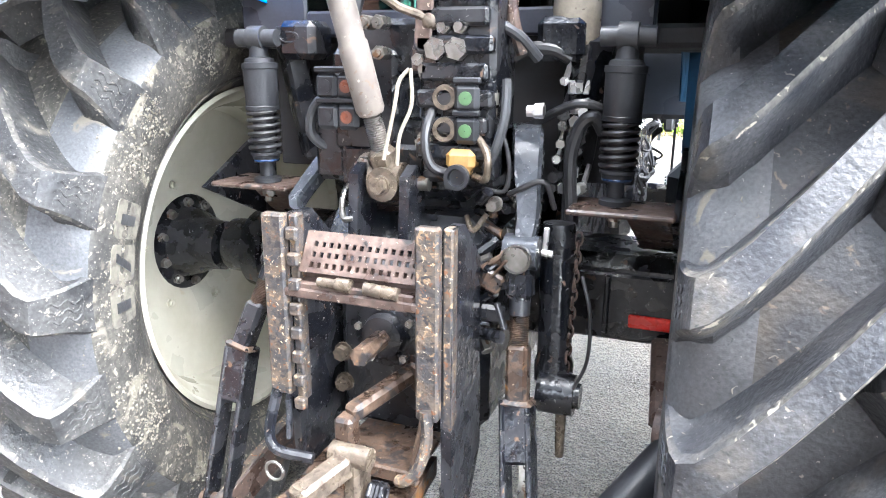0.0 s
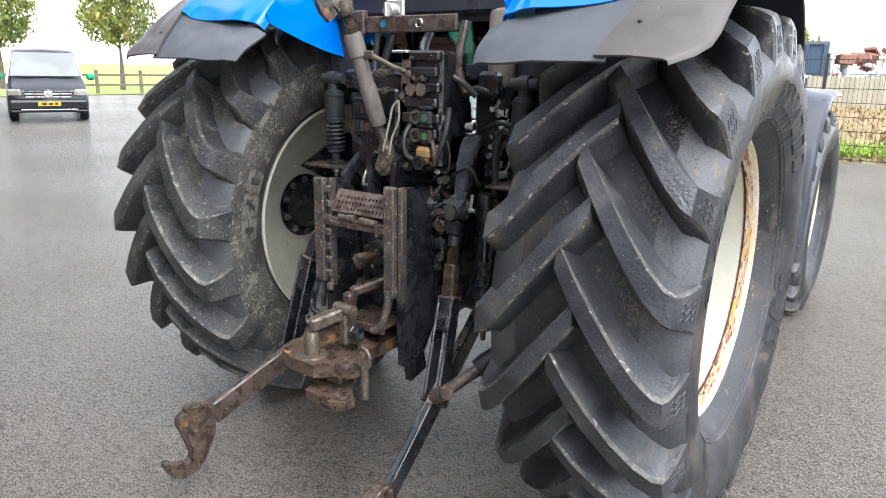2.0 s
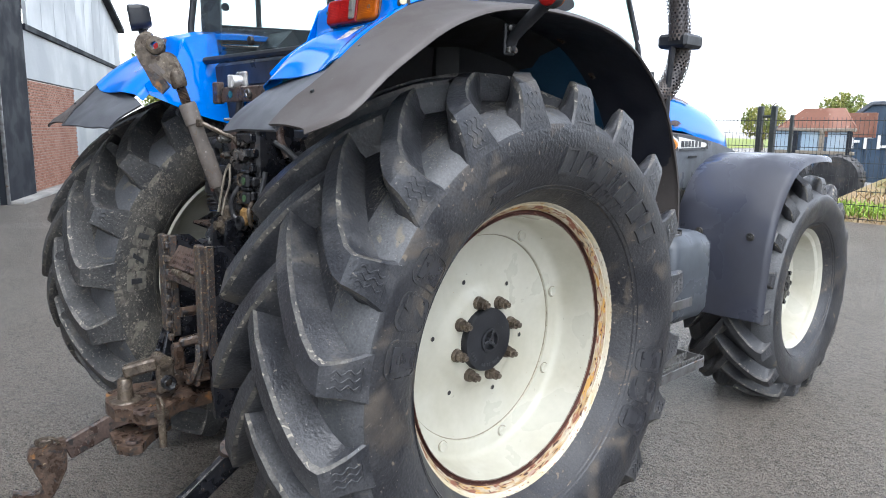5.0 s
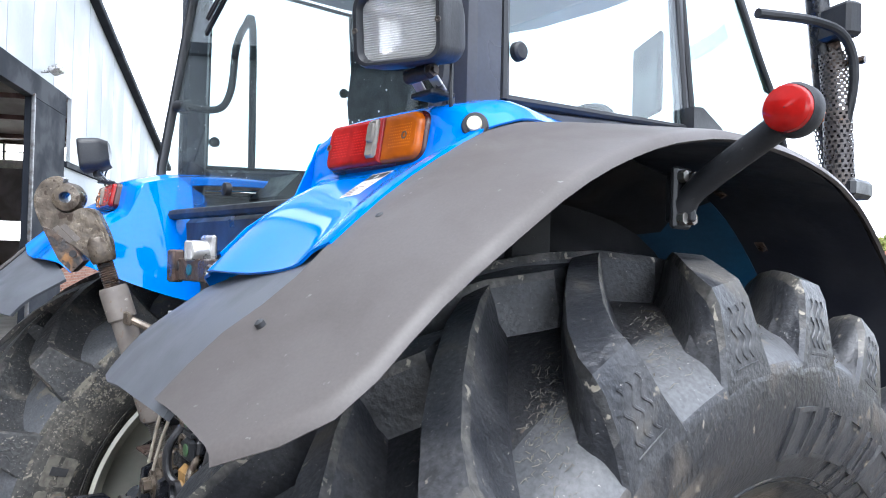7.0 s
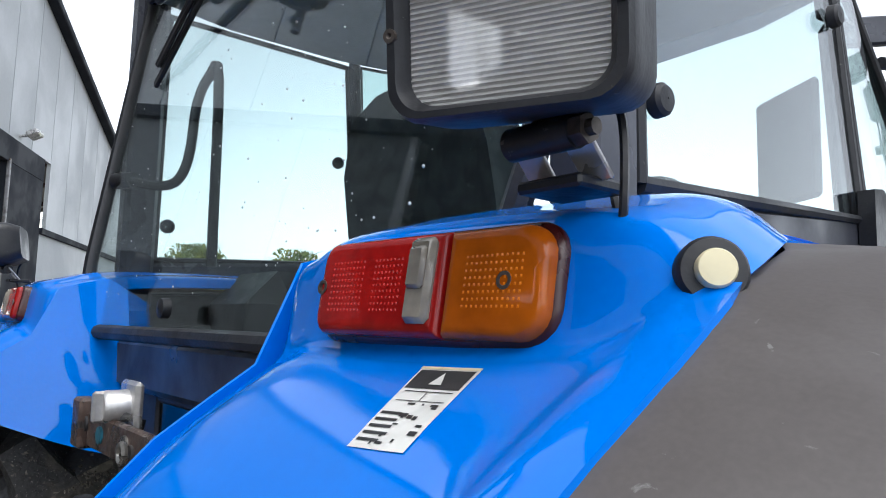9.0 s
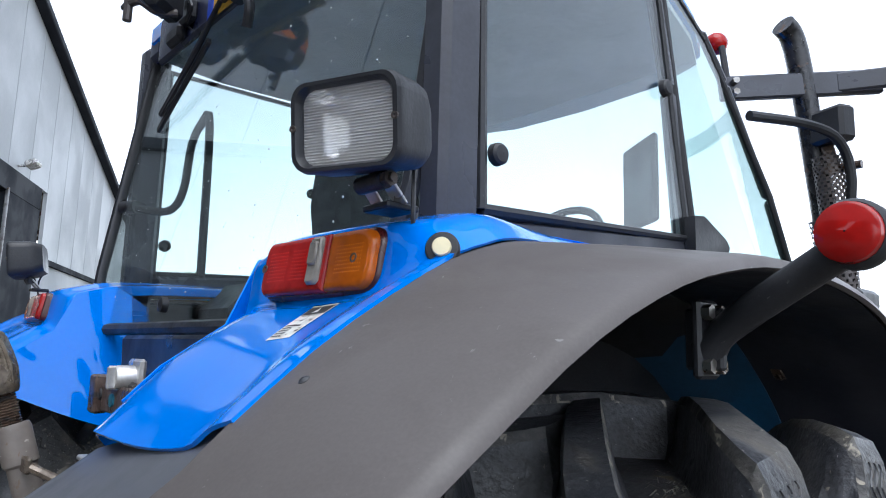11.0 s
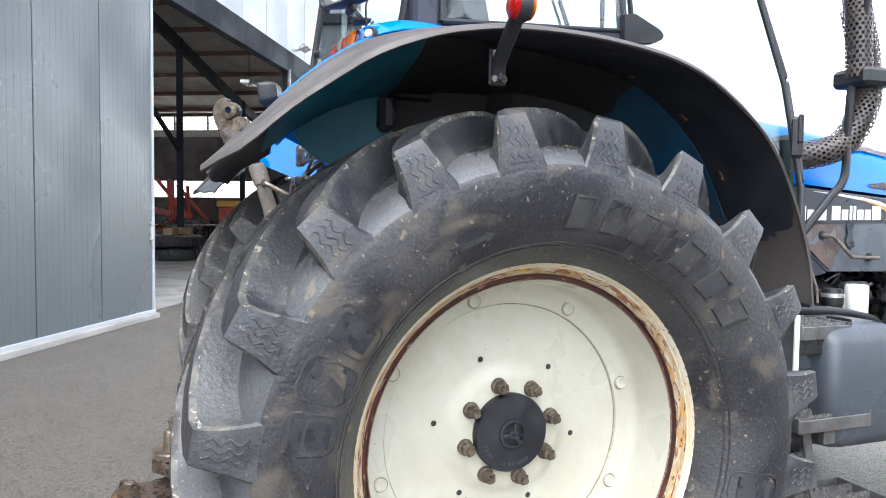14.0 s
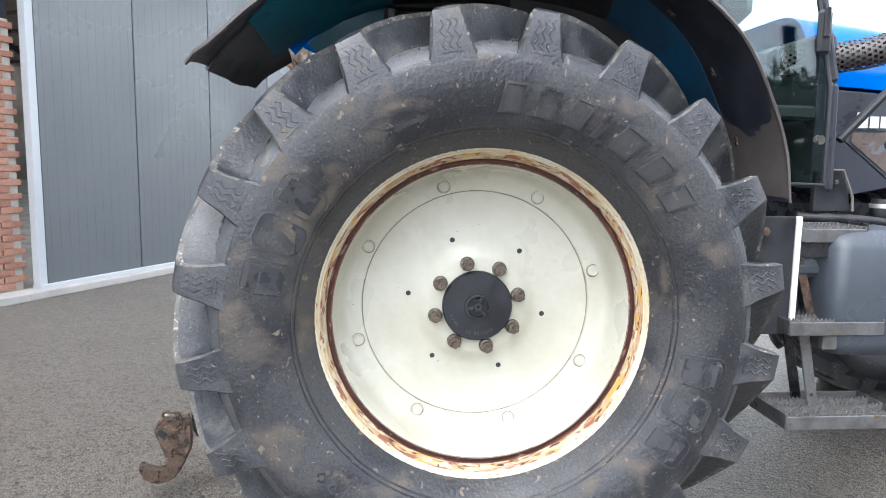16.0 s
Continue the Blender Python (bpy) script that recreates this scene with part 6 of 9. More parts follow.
part("front_axle", Mesh().bar((FLC.x + 0.1, 2.66, 0.62), (FRC.x - 0.1, 2.66, 0.62), 0.20, 0.20, 0.03).box((CX, 2.66, 0.80), (0.34, 0.5, 0.26), 0.03), BLACKMETAL, tractor, "black front axle")

# ---- steps, tank, front mudguards ----
for s in (1, -1):
    X = lambda x: CX + s * (x - CX)  # noqa: E731
    tk = Mesh()
    rows = []
    for z, g in ((0.675, 0.07), (0.69, 0.025), (0.73, 0.004), (0.90, 0.0), (1.045, 0.003), (1.082, 0.022), (1.103, 0.055)):
        ring = rounded(0.44 - 2 * g, 0.38 - 2 * g, 0.055, 5)
        rows.append([(X(0.78 + a), 1.345 + b, z) for a, b in ring + ring[:1]])
    tk.sheet(rows)
    n = len(rows[0]) - 1
    tk.f += [tuple(range(n)), tuple(range(6 * (n + 1), 6 * (n + 1) + n))]
    part("fuel_tank", tk, TANK, tractor, "blue-grey plastic fuel tank", 50)
    part("tank_saddle", Mesh().box((X(0.74), 1.15, 0.965), (0.34, 0.22, 0.06), 0.02).box((X(0.66), 1.15, 0.90), (0.30, 0.24, 0.3), 0.05), TANK, tractor, "blue-grey plastic tank shoulder")
    part("step_plate", Mesh().box((X(0.93), 0.98, 0.948), (0.008, 0.14, 0.395), 0.003), BLACKPL, tractor, "black step side plate")
    part("step_post", Mesh().box((X(0.934), 1.058, 0.948), (0.016, 0.020, 0.395), 0.003), WHITE, tractor, "white painted step post")
    part("plate_bolt", Mesh().nut((X(0.933), 0.945, 1.095), (X(0.945), 0.945, 1.095), 0.012).lathe([(0, 0.016), (0.003, 0.016)], (X(0.934), 0.945, 1.095), (X(1.934), 0.945, 1.095), 14, True, True), RUST, tractor, "rusty bolt in the step plate")
    for z, y0, y1, x0, x1 in ((0.495, 0.99, 1.385, 0.84, 1.06), (0.790, 1.015, 1.338, 0.80, 1.0), (1.090, 1.070, 1.285, 0.76, 0.95)):
        fr = Mesh()
        fr.box((X(x1), (y0 + y1) / 2, z - 0.006), (0.006, y1 - y0, 0.045), 0.002).box((X(x0), (y0 + y1) / 2, z), (0.006, y1 - y0, 0.045), 0.002)
        fr.box((X((x0 + x1) / 2), y0, z - 0.002), (x1 - x0, 0.006, 0.05), 0.002).box((X((x0 + x1) / 2), y1, z), (x1 - x0, 0.006, 0.05), 0.002)
        st = part("step", fr, GALV, tractor, "worn grey steel step with saw-tooth treads")
        if z > 1:
            part("step_riser", Mesh().box((X(x1 - 0.004), (y0 + y1) / 2, z - 0.052), (0.006, y1 - y0, 0.052), 0.002).box((X(x1 - 0.05), y1 + 0.005, z - 0.02), (0.10, 0.006, 0.11), 0.002), BLACKMETAL, st, "dark scuffed plate below the step")
        n = 2 * round((y1 - y0) / 0.014)
        for k in range(3):
            xb = x0 + (x1 - x0) * (k + 0.9) / 3.2
            tr = Mesh()
            teeth = [(y0 + (y1 - y0) * i / n, z + (0.027 if i % 2 else 0.015)) for i in range(n + 1)]
            poly = teeth + [(y1, z - 0.010), (y0, z - 0.010)]
            tr.prism(poly, Matrix(((0, 0, s, X(xb)), (1, 0, 0, 0), (0, 1, 0, 0), (0, 0, 0, 1))), 0.006)
            part("tread_bar", tr, SAWTREAD, st, "bright saw-tooth tread bar")
    hang = part("step_hanger", Mesh().bar((X(0.955), 1.090, 0.77), (X(0.955), 1.146, 0.50), 0.036, 0.008, 0.002, (1, 0, 0)), GALV, tractor, "grey steel step hanger")
    part("hanger_hole", Mesh().cyl((X(0.957), 1.136, 0.548), (X(0.9605), 1.136, 0.548), 0.006, n=12), UNDER, hang, "dark round hole")
    part("step_hanger", Mesh().bar((X(0.86), 1.090, 0.77), (X(0.86), 1.146, 0.50), 0.036, 0.008, 0.002, (1, 0, 0)), BLACKMETAL, tractor, "dark steel step hanger")
    part("hanger_block", Mesh().box((X(0.975), 1.165, 0.735), (0.03, 0.05, 0.05), 0.004), GALV, tractor, "small grey bracket under the step")
    part("step_back_rail", Mesh().box((X(0.80), 1.13, 0.842), (0.010, 0.22, 0.035), 0.003), RUST, tractor, "rusty rail behind the step")
    part("step_strap", Mesh().bar((X(0.90), 1.09, 1.0), (X(0.90), 1.15, 0.80), 0.03, 0.006, 0.001, (1, 0, 0)), RUST, tractor)
    # front mudguard
    rows = []
    ARC = spline([(1.93, 0.585), (1.935, 0.75), (1.965, 1.0), (2.04, 1.20), (2.18, 1.36), (2.36, 1.435), (2.60, 1.452), (2.74, 1.445)], 25)
    for y, z in ARC:
        w = math.atan2(z - 0.65, y - 2.72)
        row = []
        for x, d in ((0.56, -0.02), (0.575, 0.0), (0.70, 0.006), (0.95, 0.006), (1.09, 0.0), (1.115, -0.012), (1.122, -0.035)):
            row.append((X(x - 0.03), y + d * math.cos(w), z + d * math.sin(w)))
        rows.append(row)
    fm = part("front_mudguard", Mesh().sheet(rows), FFENDER, tractor, "dark blue-grey plastic front mudguard", 50, thick=0.008)
    for x in (0.70, 0.985):
        c = Vector((X(x), 1.962, 1.03))
        part("washer_bolt", Mesh().lathe([(0, 0.022), (-0.004, 0.021), (-0.004, 0.010), (-0.012, 0.010), (-0.012, 0.001)], c, c + Vector((0, 1, 0.05)), 16, False, True), STEEL, fm, "steel bolt with washer")
    part("mudguard_stay", Mesh().tube([(X(0.55), 2.72, 0.95), (X(0.58), 2.70, 1.38), (X(0.80), 2.68, 1.42)], 0.02, 8), BLACKMETAL, tractor)

# ---- rear transmission, axle ----
for c_, s_, b_ in (((CX, -0.12, 0.86), (0.42, 0.74, 0.52), 0.05), ((CX, -0.05, 1.16), (0.46, 0.60, 0.20), 0.05), ((CX, 0.6, 0.92), (0.50, 1.1, 0.55), 0.05), ((CX, -0.30, 1.22), (0.34, 0.30, 0.14), 0.03)):
    part("rear_housing", Mesh().box(c_, s_, b_), BLACKMETAL, tractor, "greasy black rear transmission housing")
for s in (1, -1):
    X = lambda x: CX + s * (x - CX)  # noqa: E731
    ax = Mesh()
    ax.lathe([(0.0, 0.15), (0.06, 0.15), (0.08, 0.12), (0.42, 0.105), (0.44, 0.125), (0.50, 0.125), (0.52, 0.09), (0.60, 0.085)], (X(0.22), 0, 0.86), (X(1.22), 0, 0.86), 28, True, True)
    ax.box((X(0.46), -0.02, 0.875), (0.34, 0.26, 0.22), 0.03)
    ax.box((X(0.46), -0.155, 0.86), (0.30, 0.02, 0.17), 0.006)
    axp = part("axle_housing", ax, BLACKMETAL, tractor, "black rear axle housing")
    part("reflector", Mesh().box((X(0.555), -0.170, 0.832), (0.10, 0.008, 0.034), 0.003), mat("red_reflector_" + ("a" if s > 0 else "b"), (0.70, 0.03, 0.02), None, 30, 0.2), axp, "bright red reflector strip")
    part("axle_rib", Mesh().box((X(0.45), -0.172, 0.87), (0.014, 0.02, 0.15), 0.004), BLACKMETAL, axp)
    # bracket plate under the cab suspension
    pl = Mesh().box((X(0.49 if s > 0 else 0.455), -0.335, 1.143), (0.22, 0.16, 0.012), 0.004).bar((X(0.52), -0.26, 1.14), (X(0.56), -0.05, 0.99), 0.10, 0.012, 0.003)
    part("suspension_plate", pl, RUSTBROWN, tractor, "brown rusty bracket plate")
    part("gusset", Mesh().prism([(-0.40, 1.13), (-0.08, 0.98), (-0.08, 1.25), (-0.15, 1.25)], Matrix(((0, 0, 1, X(0.60)), (1, 0, 0, 0), (0, 1, 0, 0), (0, 0, 0, 1))), 0.012), BLACKMETAL, tractor)
    # cab suspension strut
    c0, c1 = (Vector((0.470, -0.325, 1.15)), Vector((0.475, -0.325, 1.50))) if s > 0 else (Vector((X(0.43), -0.36, 1.15)), Vector((X(0.435), -0.36, 1.50)))
    sh = Mesh().lathe([(0.50, 0.034), (0.505, 0.041), (0.53, 0.0415), (0.535, 0.040), (0.78, 0.041), (0.785, 0.0435), (0.82, 0.0435), (0.825, 0.036), (0.85, 0.034), (0.86, 0.024), (0.93, 0.020), (1.0, 0.018)], c0, c1, 24, True)
    sh.lathe([(0.0, 0.034), (0.03, 0.034), (0.045, 0.018), (0.14, 0.018), (0.145, 0.031), (0.19, 0.034), (0.195, 0.038), (0.215, 0.038), (0.22, 0.027), (0.52, 0.026)], c0, c1, 20)
    sp = part("cab_strut", sh, BLACKPL, tractor, "black cab suspension strut", 30)
    coil = []
    for i in range(73):
        a = 2 * math.pi * i / 12
        coil.append(c0 + (c1 - c0) * (0.215 + 0.285 * i / 72) + Vector((math.cos(a), math.sin(a), 0)) * 0.036)
    part("coil_spring", Mesh().tube(coil, 0.0058, 7, 1), HOSE, sp, "black coil spring")
    part("spring_ring", Mesh().lathe([(0.150, 0.0315), (0.158, 0.033), (0.166, 0.032)], c0, c1, 20), mat("blue_ring_" + ("a" if s > 0 else "b"), (0.02, 0.05, 0.13), None, 20, 0.4), sp, "thin blue ring")
    part("strut_pin", Mesh().cyl(c1 + Vector((-0.055, 0, -0.005)), c1 + Vector((0.055, 0, -0.005)), 0.020, n=14).cyl(c1 + Vector((-0.02, 0, -0.005)), c1 + Vector((0.02, 0, -0.005)), 0.028, n=14), GREYHOSE, sp, "grey strut pin")
    part("strut_bolt", Mesh().cyl(c0 + Vector((0, 0, -0.05)), c0, 0.010, n=10).nut(c0 + Vector((0, 0, -0.035)), c0 + Vector((0, 0, -0.015)), 0.016), STEEL, sp)
    part("strut_bracket", Mesh().box((X(0.34), -0.30, 1.49), (0.10, 0.10, 0.09), 0.015).bar((X(0.40), -0.28, 1.50), (X(0.36), -0.24, 1.20), 0.08, 0.06, 0.01), BLACKMETAL, tractor, "dark cab frame bracket")
    # lift arm and lift rod
    la = Mesh()
    if s > 0:
        pts = spline([(0.20, -0.20, 1.25), (0.265, -0.30, 1.292), (0.288, -0.37, 1.275), (0.300, -0.415, 1.215), (0.312, -0.445, 1.135), (0.309, -0.468, 1.066)], 15)
    else:
        pts = spline([(-0.12, -0.20, 1.26), (-0.165, -0.30, 1.262), (-0.20, -0.37, 1.215), (-0.232, -0.43, 1.150), (-0.240, -0.460, 1.115), (-0.205, -0.470, 1.100)], 15)
    side_w = np.interp(np.linspace(0, 1, 15), [0, 0.35, 0.6, 0.85, 1], [0.040, 0.035, 0.031, 0.024, 0.020]) * (1.0 if s > 0 else 0.62)
    rows = []
    for i, p in enumerate(pts):
        d = Vector(pts[min(i + 1, 14)] - pts[max(i - 1, 0)]).normalized()
        e = d.cross(Vector((1, 0, 0))).normalized()
        p, w = Vector(p), float(side_w[i])
        ring = [(w, 0.012), (w * 0.8, 0.021), (-w * 0.8, 0.021), (-w, 0.012), (-w, -0.012), (-w * 0.8, -0.021), (w * 0.8, -0.021), (w, -0.012)]
        rows.append([p + Vector((a, 0, 0)) + e * b for a, b in ring + ring[:1]])
    la.sheet(rows)
    la.f += [tuple(range(8)), tuple(range(14 * 9, 14 * 9 + 8))]
    la.cyl((X(0.272), -0.47, 1.065), (X(0.343), -0.47, 1.065), 0.036, n=18)
    if s > 0:
        ram = part("assist_ram", Mesh().lathe([(0, 0.034), (0.02, 0.038), (0.30, 0.038), (0.32, 0.044), (0.36, 0.044), (0.365, 0.030)], (0.362, -0.37, 1.11), (0.380, -0.40, 0.11), 22, True, True), BLACKMETAL, tractor, "black hydraulic assist ram")
        part("ram_eye", Mesh().cyl((0.345, -0.42, 0.735), (0.425, -0.42, 0.735), 0.046, n=22).lathe([(0, 0.03), (0.012, 0.028), (0.012, 0.001)], (0.425, -0.42, 0.735), (1.425, -0.42, 0.735), 18, False, True), BLACKMETAL, ram, "black ram eye")
    arm = part("lift_arm", la, ARMSHEEN, tractor, "chipped black hydraulic lift arm with painted blue-grey sheen")
    part("arm_pin", Mesh().cyl((X(0.308), -0.52, 1.062), (X(0.308), -0.44, 1.062), 0.024, n=16).lathe([(0, 0.030), (0.012, 0.030), (0.012, 0.015)], (X(0.308), -0.525, 1.062), (X(0.308), 0, 1.062), 16, False, True), STEEL, arm, "worn steel pin")
    A, B, C = Vector((X(0.308), -0.480, 1.03)), Vector((X(0.324), -0.534, 0.756)), Vector((X(0.385), -0.70, 0.445))
    if s < 0:
        A, B, C = Vector((-0.262, -0.50, 1.03)), Vector((-0.325, -0.58, 0.80)), Vector((-0.345, -0.68, 0.445))
    rodthing = part("lift_rod", Mesh().bar(A, A + (B - A) * 0.22, 0.055, 0.05, 0.01, (0, 1, 0)).cyl(A + (B - A) * 0.2, A + (B - A) * 0.34, 0.022, n=14), CHIPPED, tractor, "chipped black lift rod head")
    part("thread", Mesh().tube([A + (B - A) * t for t in np.linspace(0.33, 0.60, 40)], [0.017 if i % 2 else 0.021 for i in range(40)], 12, 1), RUST, rodthing, "rusty thread")
    part("sleeve", Mesh().bar(A + (B - A) * 0.56, B, 0.046, 0.046, 0.008, (0, 1, 0)), RUST if s > 0 else CHIPPED, rodthing, "rusty square sleeve")
    part("collar", Mesh().bar(B - (B - A) * 0.03, B + (B - A) * 0.03, 0.07, 0.06, 0.01, (0, 1, 0)), RUST, rodthing)
    fk = Mesh()
    for dx in (-0.027, 0.027):
        fk.bar(B + Vector((dx, 0, 0)), C + Vector((dx, 0, 0)), 0.012, 0.055, 0.004, (0, 1, 0))
    fk.bar(B + (C - B) * 0.0, B + (C - B) * 0.35, 0.055, 0.05, 0.006, (0, 1, 0))
    part("fork", fk, CHIPPED, rodthing, "chipped black fork")
    part("fork_pin", Mesh().cyl(C + Vector((-0.05, 0, 0)), C + Vector((0.05, 0, 0)), 0.016, n=12), RUST, rodthing)
    # lower link with its claw
    P, Q = Vector((X(0.30), -0.30, 0.60)), Vector((X(0.445), -1.03, 0.270 if s > 0 else 0.280))
    lk = Mesh().bar(P, Q, 0.028, 0.085, 0.006)
    link = part("lower_link", lk, CHIPPED if s > 0 else RUSTBROWN, tractor, "chipped black lower link bar" if s > 0 else "worn brown lower link bar")
    part("link_edge", Mesh().bar(P + Vector((0, -0.02, 0.046)), Q + Vector((0, 0.02, 0.046)), 0.026, 0.004, 0.001), STEEL if s > 0 else RAILFACE, link, "bare worn top edge")
    d = (Q - P).normalized()
    e = Vector((d.x, d.y, 0)).normalized()
    cl = Mesh()
    outline = [(0.0, 0.052), (0.03, 0.050), (0.075, 0.046), (0.115, 0.040), (0.135, 0.005), (0.122, -0.035), (0.110, -0.07), (0.098, -0.105), (0.092, -0.132), (0.104, -0.150), (0.135, -0.150),
               (0.165, -0.138), (0.186, -0.125), (0.195, -0.140), (0.180, -0.175), (0.150, -0.198), (0.115, -0.203), (0.075, -0.190), (0.045, -0.155), (0.020, -0.105), (0.0, -0.055)]
    prof = [tuple(p) for p in spline(outline + outline[:1], 60)][:-1]
    cl.prism(prof, Matrix(((e.x, 0, -e.y, Q.x), (e.y, 0, e.x, Q.y), (0, 1, 0, Q.z), (0, 0, 0, 1))), 0.044)
    cl.prism([(0.055 + (x - 0.055) * 0.86, -0.05 + (y + 0.05) * 0.9) for x, y in prof[:18] + prof[40:]], Matrix(((e.x, 0, -e.y, Q.x), (e.y, 0, e.x, Q.y), (0, 1, 0, Q.z), (0, 0, 0, 1))), 0.064)
    part("claw", cl, RUST, link, "rusty open link claw")
    part("claw_latch", Mesh().box(Q + e * 0.075 + Vector((0, 0, 0.052)), (0.045, 0.06, 0.03), 0.008).tube([Q + e * 0.03 + Vector((0.03, 0, 0.05)), Q + e * 0.03 + Vector((0.04, -0.02, 0.078)), Q + e * 0.08 + Vector((0.035, -0.01, 0.082)), Q + e * 0.10 + Vector((0.02, 0, 0.06))], 0.006, 6), BRASSY, link, "yellowish latch with ring")
    # stabiliser
    if s > 0:
        S0, S1 = Vector((X(0.44), -0.74, 0.50)), Vector((X(0.66), -0.45, 0.70))
        sb = Mesh().tube([S0 + (S1 - S0) * 0.35, S0 + (S1 - S0) * 0.42, S1], [0.036, 0.040, 0.040], 16, 1)
        stb = part("stabiliser", sb, BLACKPL, tractor, "black stabiliser sleeve")
        part("stabiliser_rod", Mesh().tube([S0, S0 + (S1 - S0) * 0.4], 0.020, 12, 1).cyl(S0 + Vector((-0.03, 0.01, -0.02)), S0 + Vector((0.03, -0.01, 0.02)), 0.026, n=16), RUSTBROWN, stb, "rusty rod with eye")
        part("hanger", Mesh().bar((X(0.60), -0.20, 0.80), (X(0.62), -0.42, 0.70), 0.07, 0.05, 0.01).cyl((X(0.60), -0.45, 0.71), (X(0.67), -0.46, 0.71), 0.04, n=16), RUSTBROWN, tractor, "rusty stabiliser hanger")

# ---- pick-up hitch frame ----
for x0, x1 in ((-0.163, -0.113), (0.165, 0.212)):
    r = Mesh().box(((x0 + x1) / 2, -0.695, 0.965), (x1 - x0, 0.026, 0.385), 0.005)
    rail = part("hitch_rail", r, RAILFACE, tractor, "worn rusty hitch rail with flaking paint")
    nt = Mesh().box((x1 + 0.012, -0.675, 0.955), (0.020, 0.03, 0.40), 0.004)
    if x0 < 0:
        for k in range(8):
            nt.box((x1 + 0.018, -0.70, 1.12 - k * 0.052), (0.026, 0.018, 0.026), 0.004)
    part("rail_teeth", nt, RAILFACE, rail, "notched rusty rail edge")
side = Mesh()
side.prism([(-0.685, 1.155), (-0.62, 1.15), (-0.52, 1.06), (-0.50, 0.62), (-0.58, 0.50), (-0.68, 0.52), (-0.69, 0.78)], Matrix(((0, 0, 1, 0.222), (1, 0, 0, 0), (0, 1, 0, 0), (0, 0, 0, 1))), 0.022)
part("hitch_side_plate", side, CHIPPED, tractor, "chipped black hitch side plate")
side = Mesh()
side.prism([(-0.685, 1.155), (-0.60, 1.15), (-0.50, 1.06), (-0.48, 0.62), (-0.60, 0.56), (-0.68, 0.60), (-0.69, 0.78)], Matrix(((0, 0, 1, -0.118), (1, 0, 0, 0), (0, 1, 0, 0), (0, 0, 0, 1))), 0.018)
part("hitch_side_plate", side, CHIPPED, tractor, "chipped black hitch side plate")
# perforated cross plate
cp = Mesh()
ox, ow = -0.085, 0.25
P0, P1 = Vector((-0.085, -0.655, 1.118)), Vector((-0.085, -0.700, 1.045))
grid = [[Vector((ox + ow * i / 60, 0, 0)) + P0 + (P1 - P0) * j / 16 - Vector((ox, 0, 0)) for i in range(61)] for j in range(17)]
n = 61
cp.v = [tuple(p) for row in grid for p in row]
for j in range(16):
    for i in range(60):
        if j in (4, 5, 8, 9, 12, 13) and i % 4 in (1, 2) and 4 < i < 58:
            continue
        cp.f.append((j * n + i, j * n + i + 1, (j + 1) * n + i + 1, (j + 1) * n + i))
xp = part("cross_plate", cp, RUSTBROWN, tractor, "brown perforated cross plate", thick=0.005)
part("cross_beam", Mesh().box((0.025, -0.675, 1.012), (0.275, 0.05, 0.022), 0.004).box((0.025, -0.655, 1.035), (0.275, 0.02, 0.05), 0.004).box((0.025, -0.700, 1.000), (0.29, 0.012, 0.02), 0.003), RUSTBROWN, xp, "rusty cross beam")
part("cross_pin", Mesh().cyl((-0.04, -0.700, 1.028), (0.01, -0.700, 1.026), 0.010, n=12).cyl((0.0, -0.7, 1.027), (0.03, -0.7, 1.026), 0.014, n=12).cyl((0.06, -0.7, 1.026), (0.13, -0.7, 1.022), 0.013, n=12), BRASSY, xp, "rusty locking pins")
# power take-off
part("drive_cover", Mesh().box((CX + 0.02, -0.50, 0.84), (0.26, 0.10, 0.40), 0.02), BLACKMETAL, tractor, "black rear cover plate")
pt = Mesh().lathe([(0.0, 0.075), (-0.02, 0.075), (-0.024, 0.06), (-0.03, 0.05), (-0.05, 0.045), (-0.055, 0.03)], (0.045, -0.555, 0.885), (0.045, 0.445, 0.885), 32, True, True)
ptp = part("shaft_flange", pt, BLACKMETAL, tractor, "black shaft flange")
sp = Mesh()
prof = [(0.0195 if i % 4 < 2 else 0.0165) for i in range(24)]
sv = []
for y in (-0.60, -0.715):
    sv += [(0.05 + prof[i] * math.cos(2 * math.pi * i / 24), y, 0.888 + prof[i] * math.sin(2 * math.pi * i / 24)) for i in range(24)]
sp.add(sv, [(i, (i + 1) % 24, 24 + (i + 1) % 24, 24 + i) for i in range(24)] + [tuple(range(24, 48))])
part("splined_shaft", sp, RUST, ptp, "worn splined stub shaft")
for a in (30, 100, 170, 240, 310):
    part("flange_screw", Mesh().nut((0.045 + 0.064 * math.cos(radians(a)), -0.572, 0.885 + 0.064 * math.sin(radians(a))), (0.045 + 0.064 * math.cos(radians(a)), -0.588, 0.885 + 0.064 * math.sin(radians(a))), 0.009), STEEL, ptp)
for x, z in ((-0.074, 0.815), (-0.072, 0.742), (0.135, 0.96), (0.135, 0.84)):
    part("cover_bolt", Mesh().nut((x, -0.545, z), (x, -0.572, z), 0.017 if x < 0 else 0.009).lathe([(0, 0.022), (-0.006, 0.022)], (x, -0.548, z), (x, 0, z), 14, True, True), BRASSY, tractor, "rusty bolt head")

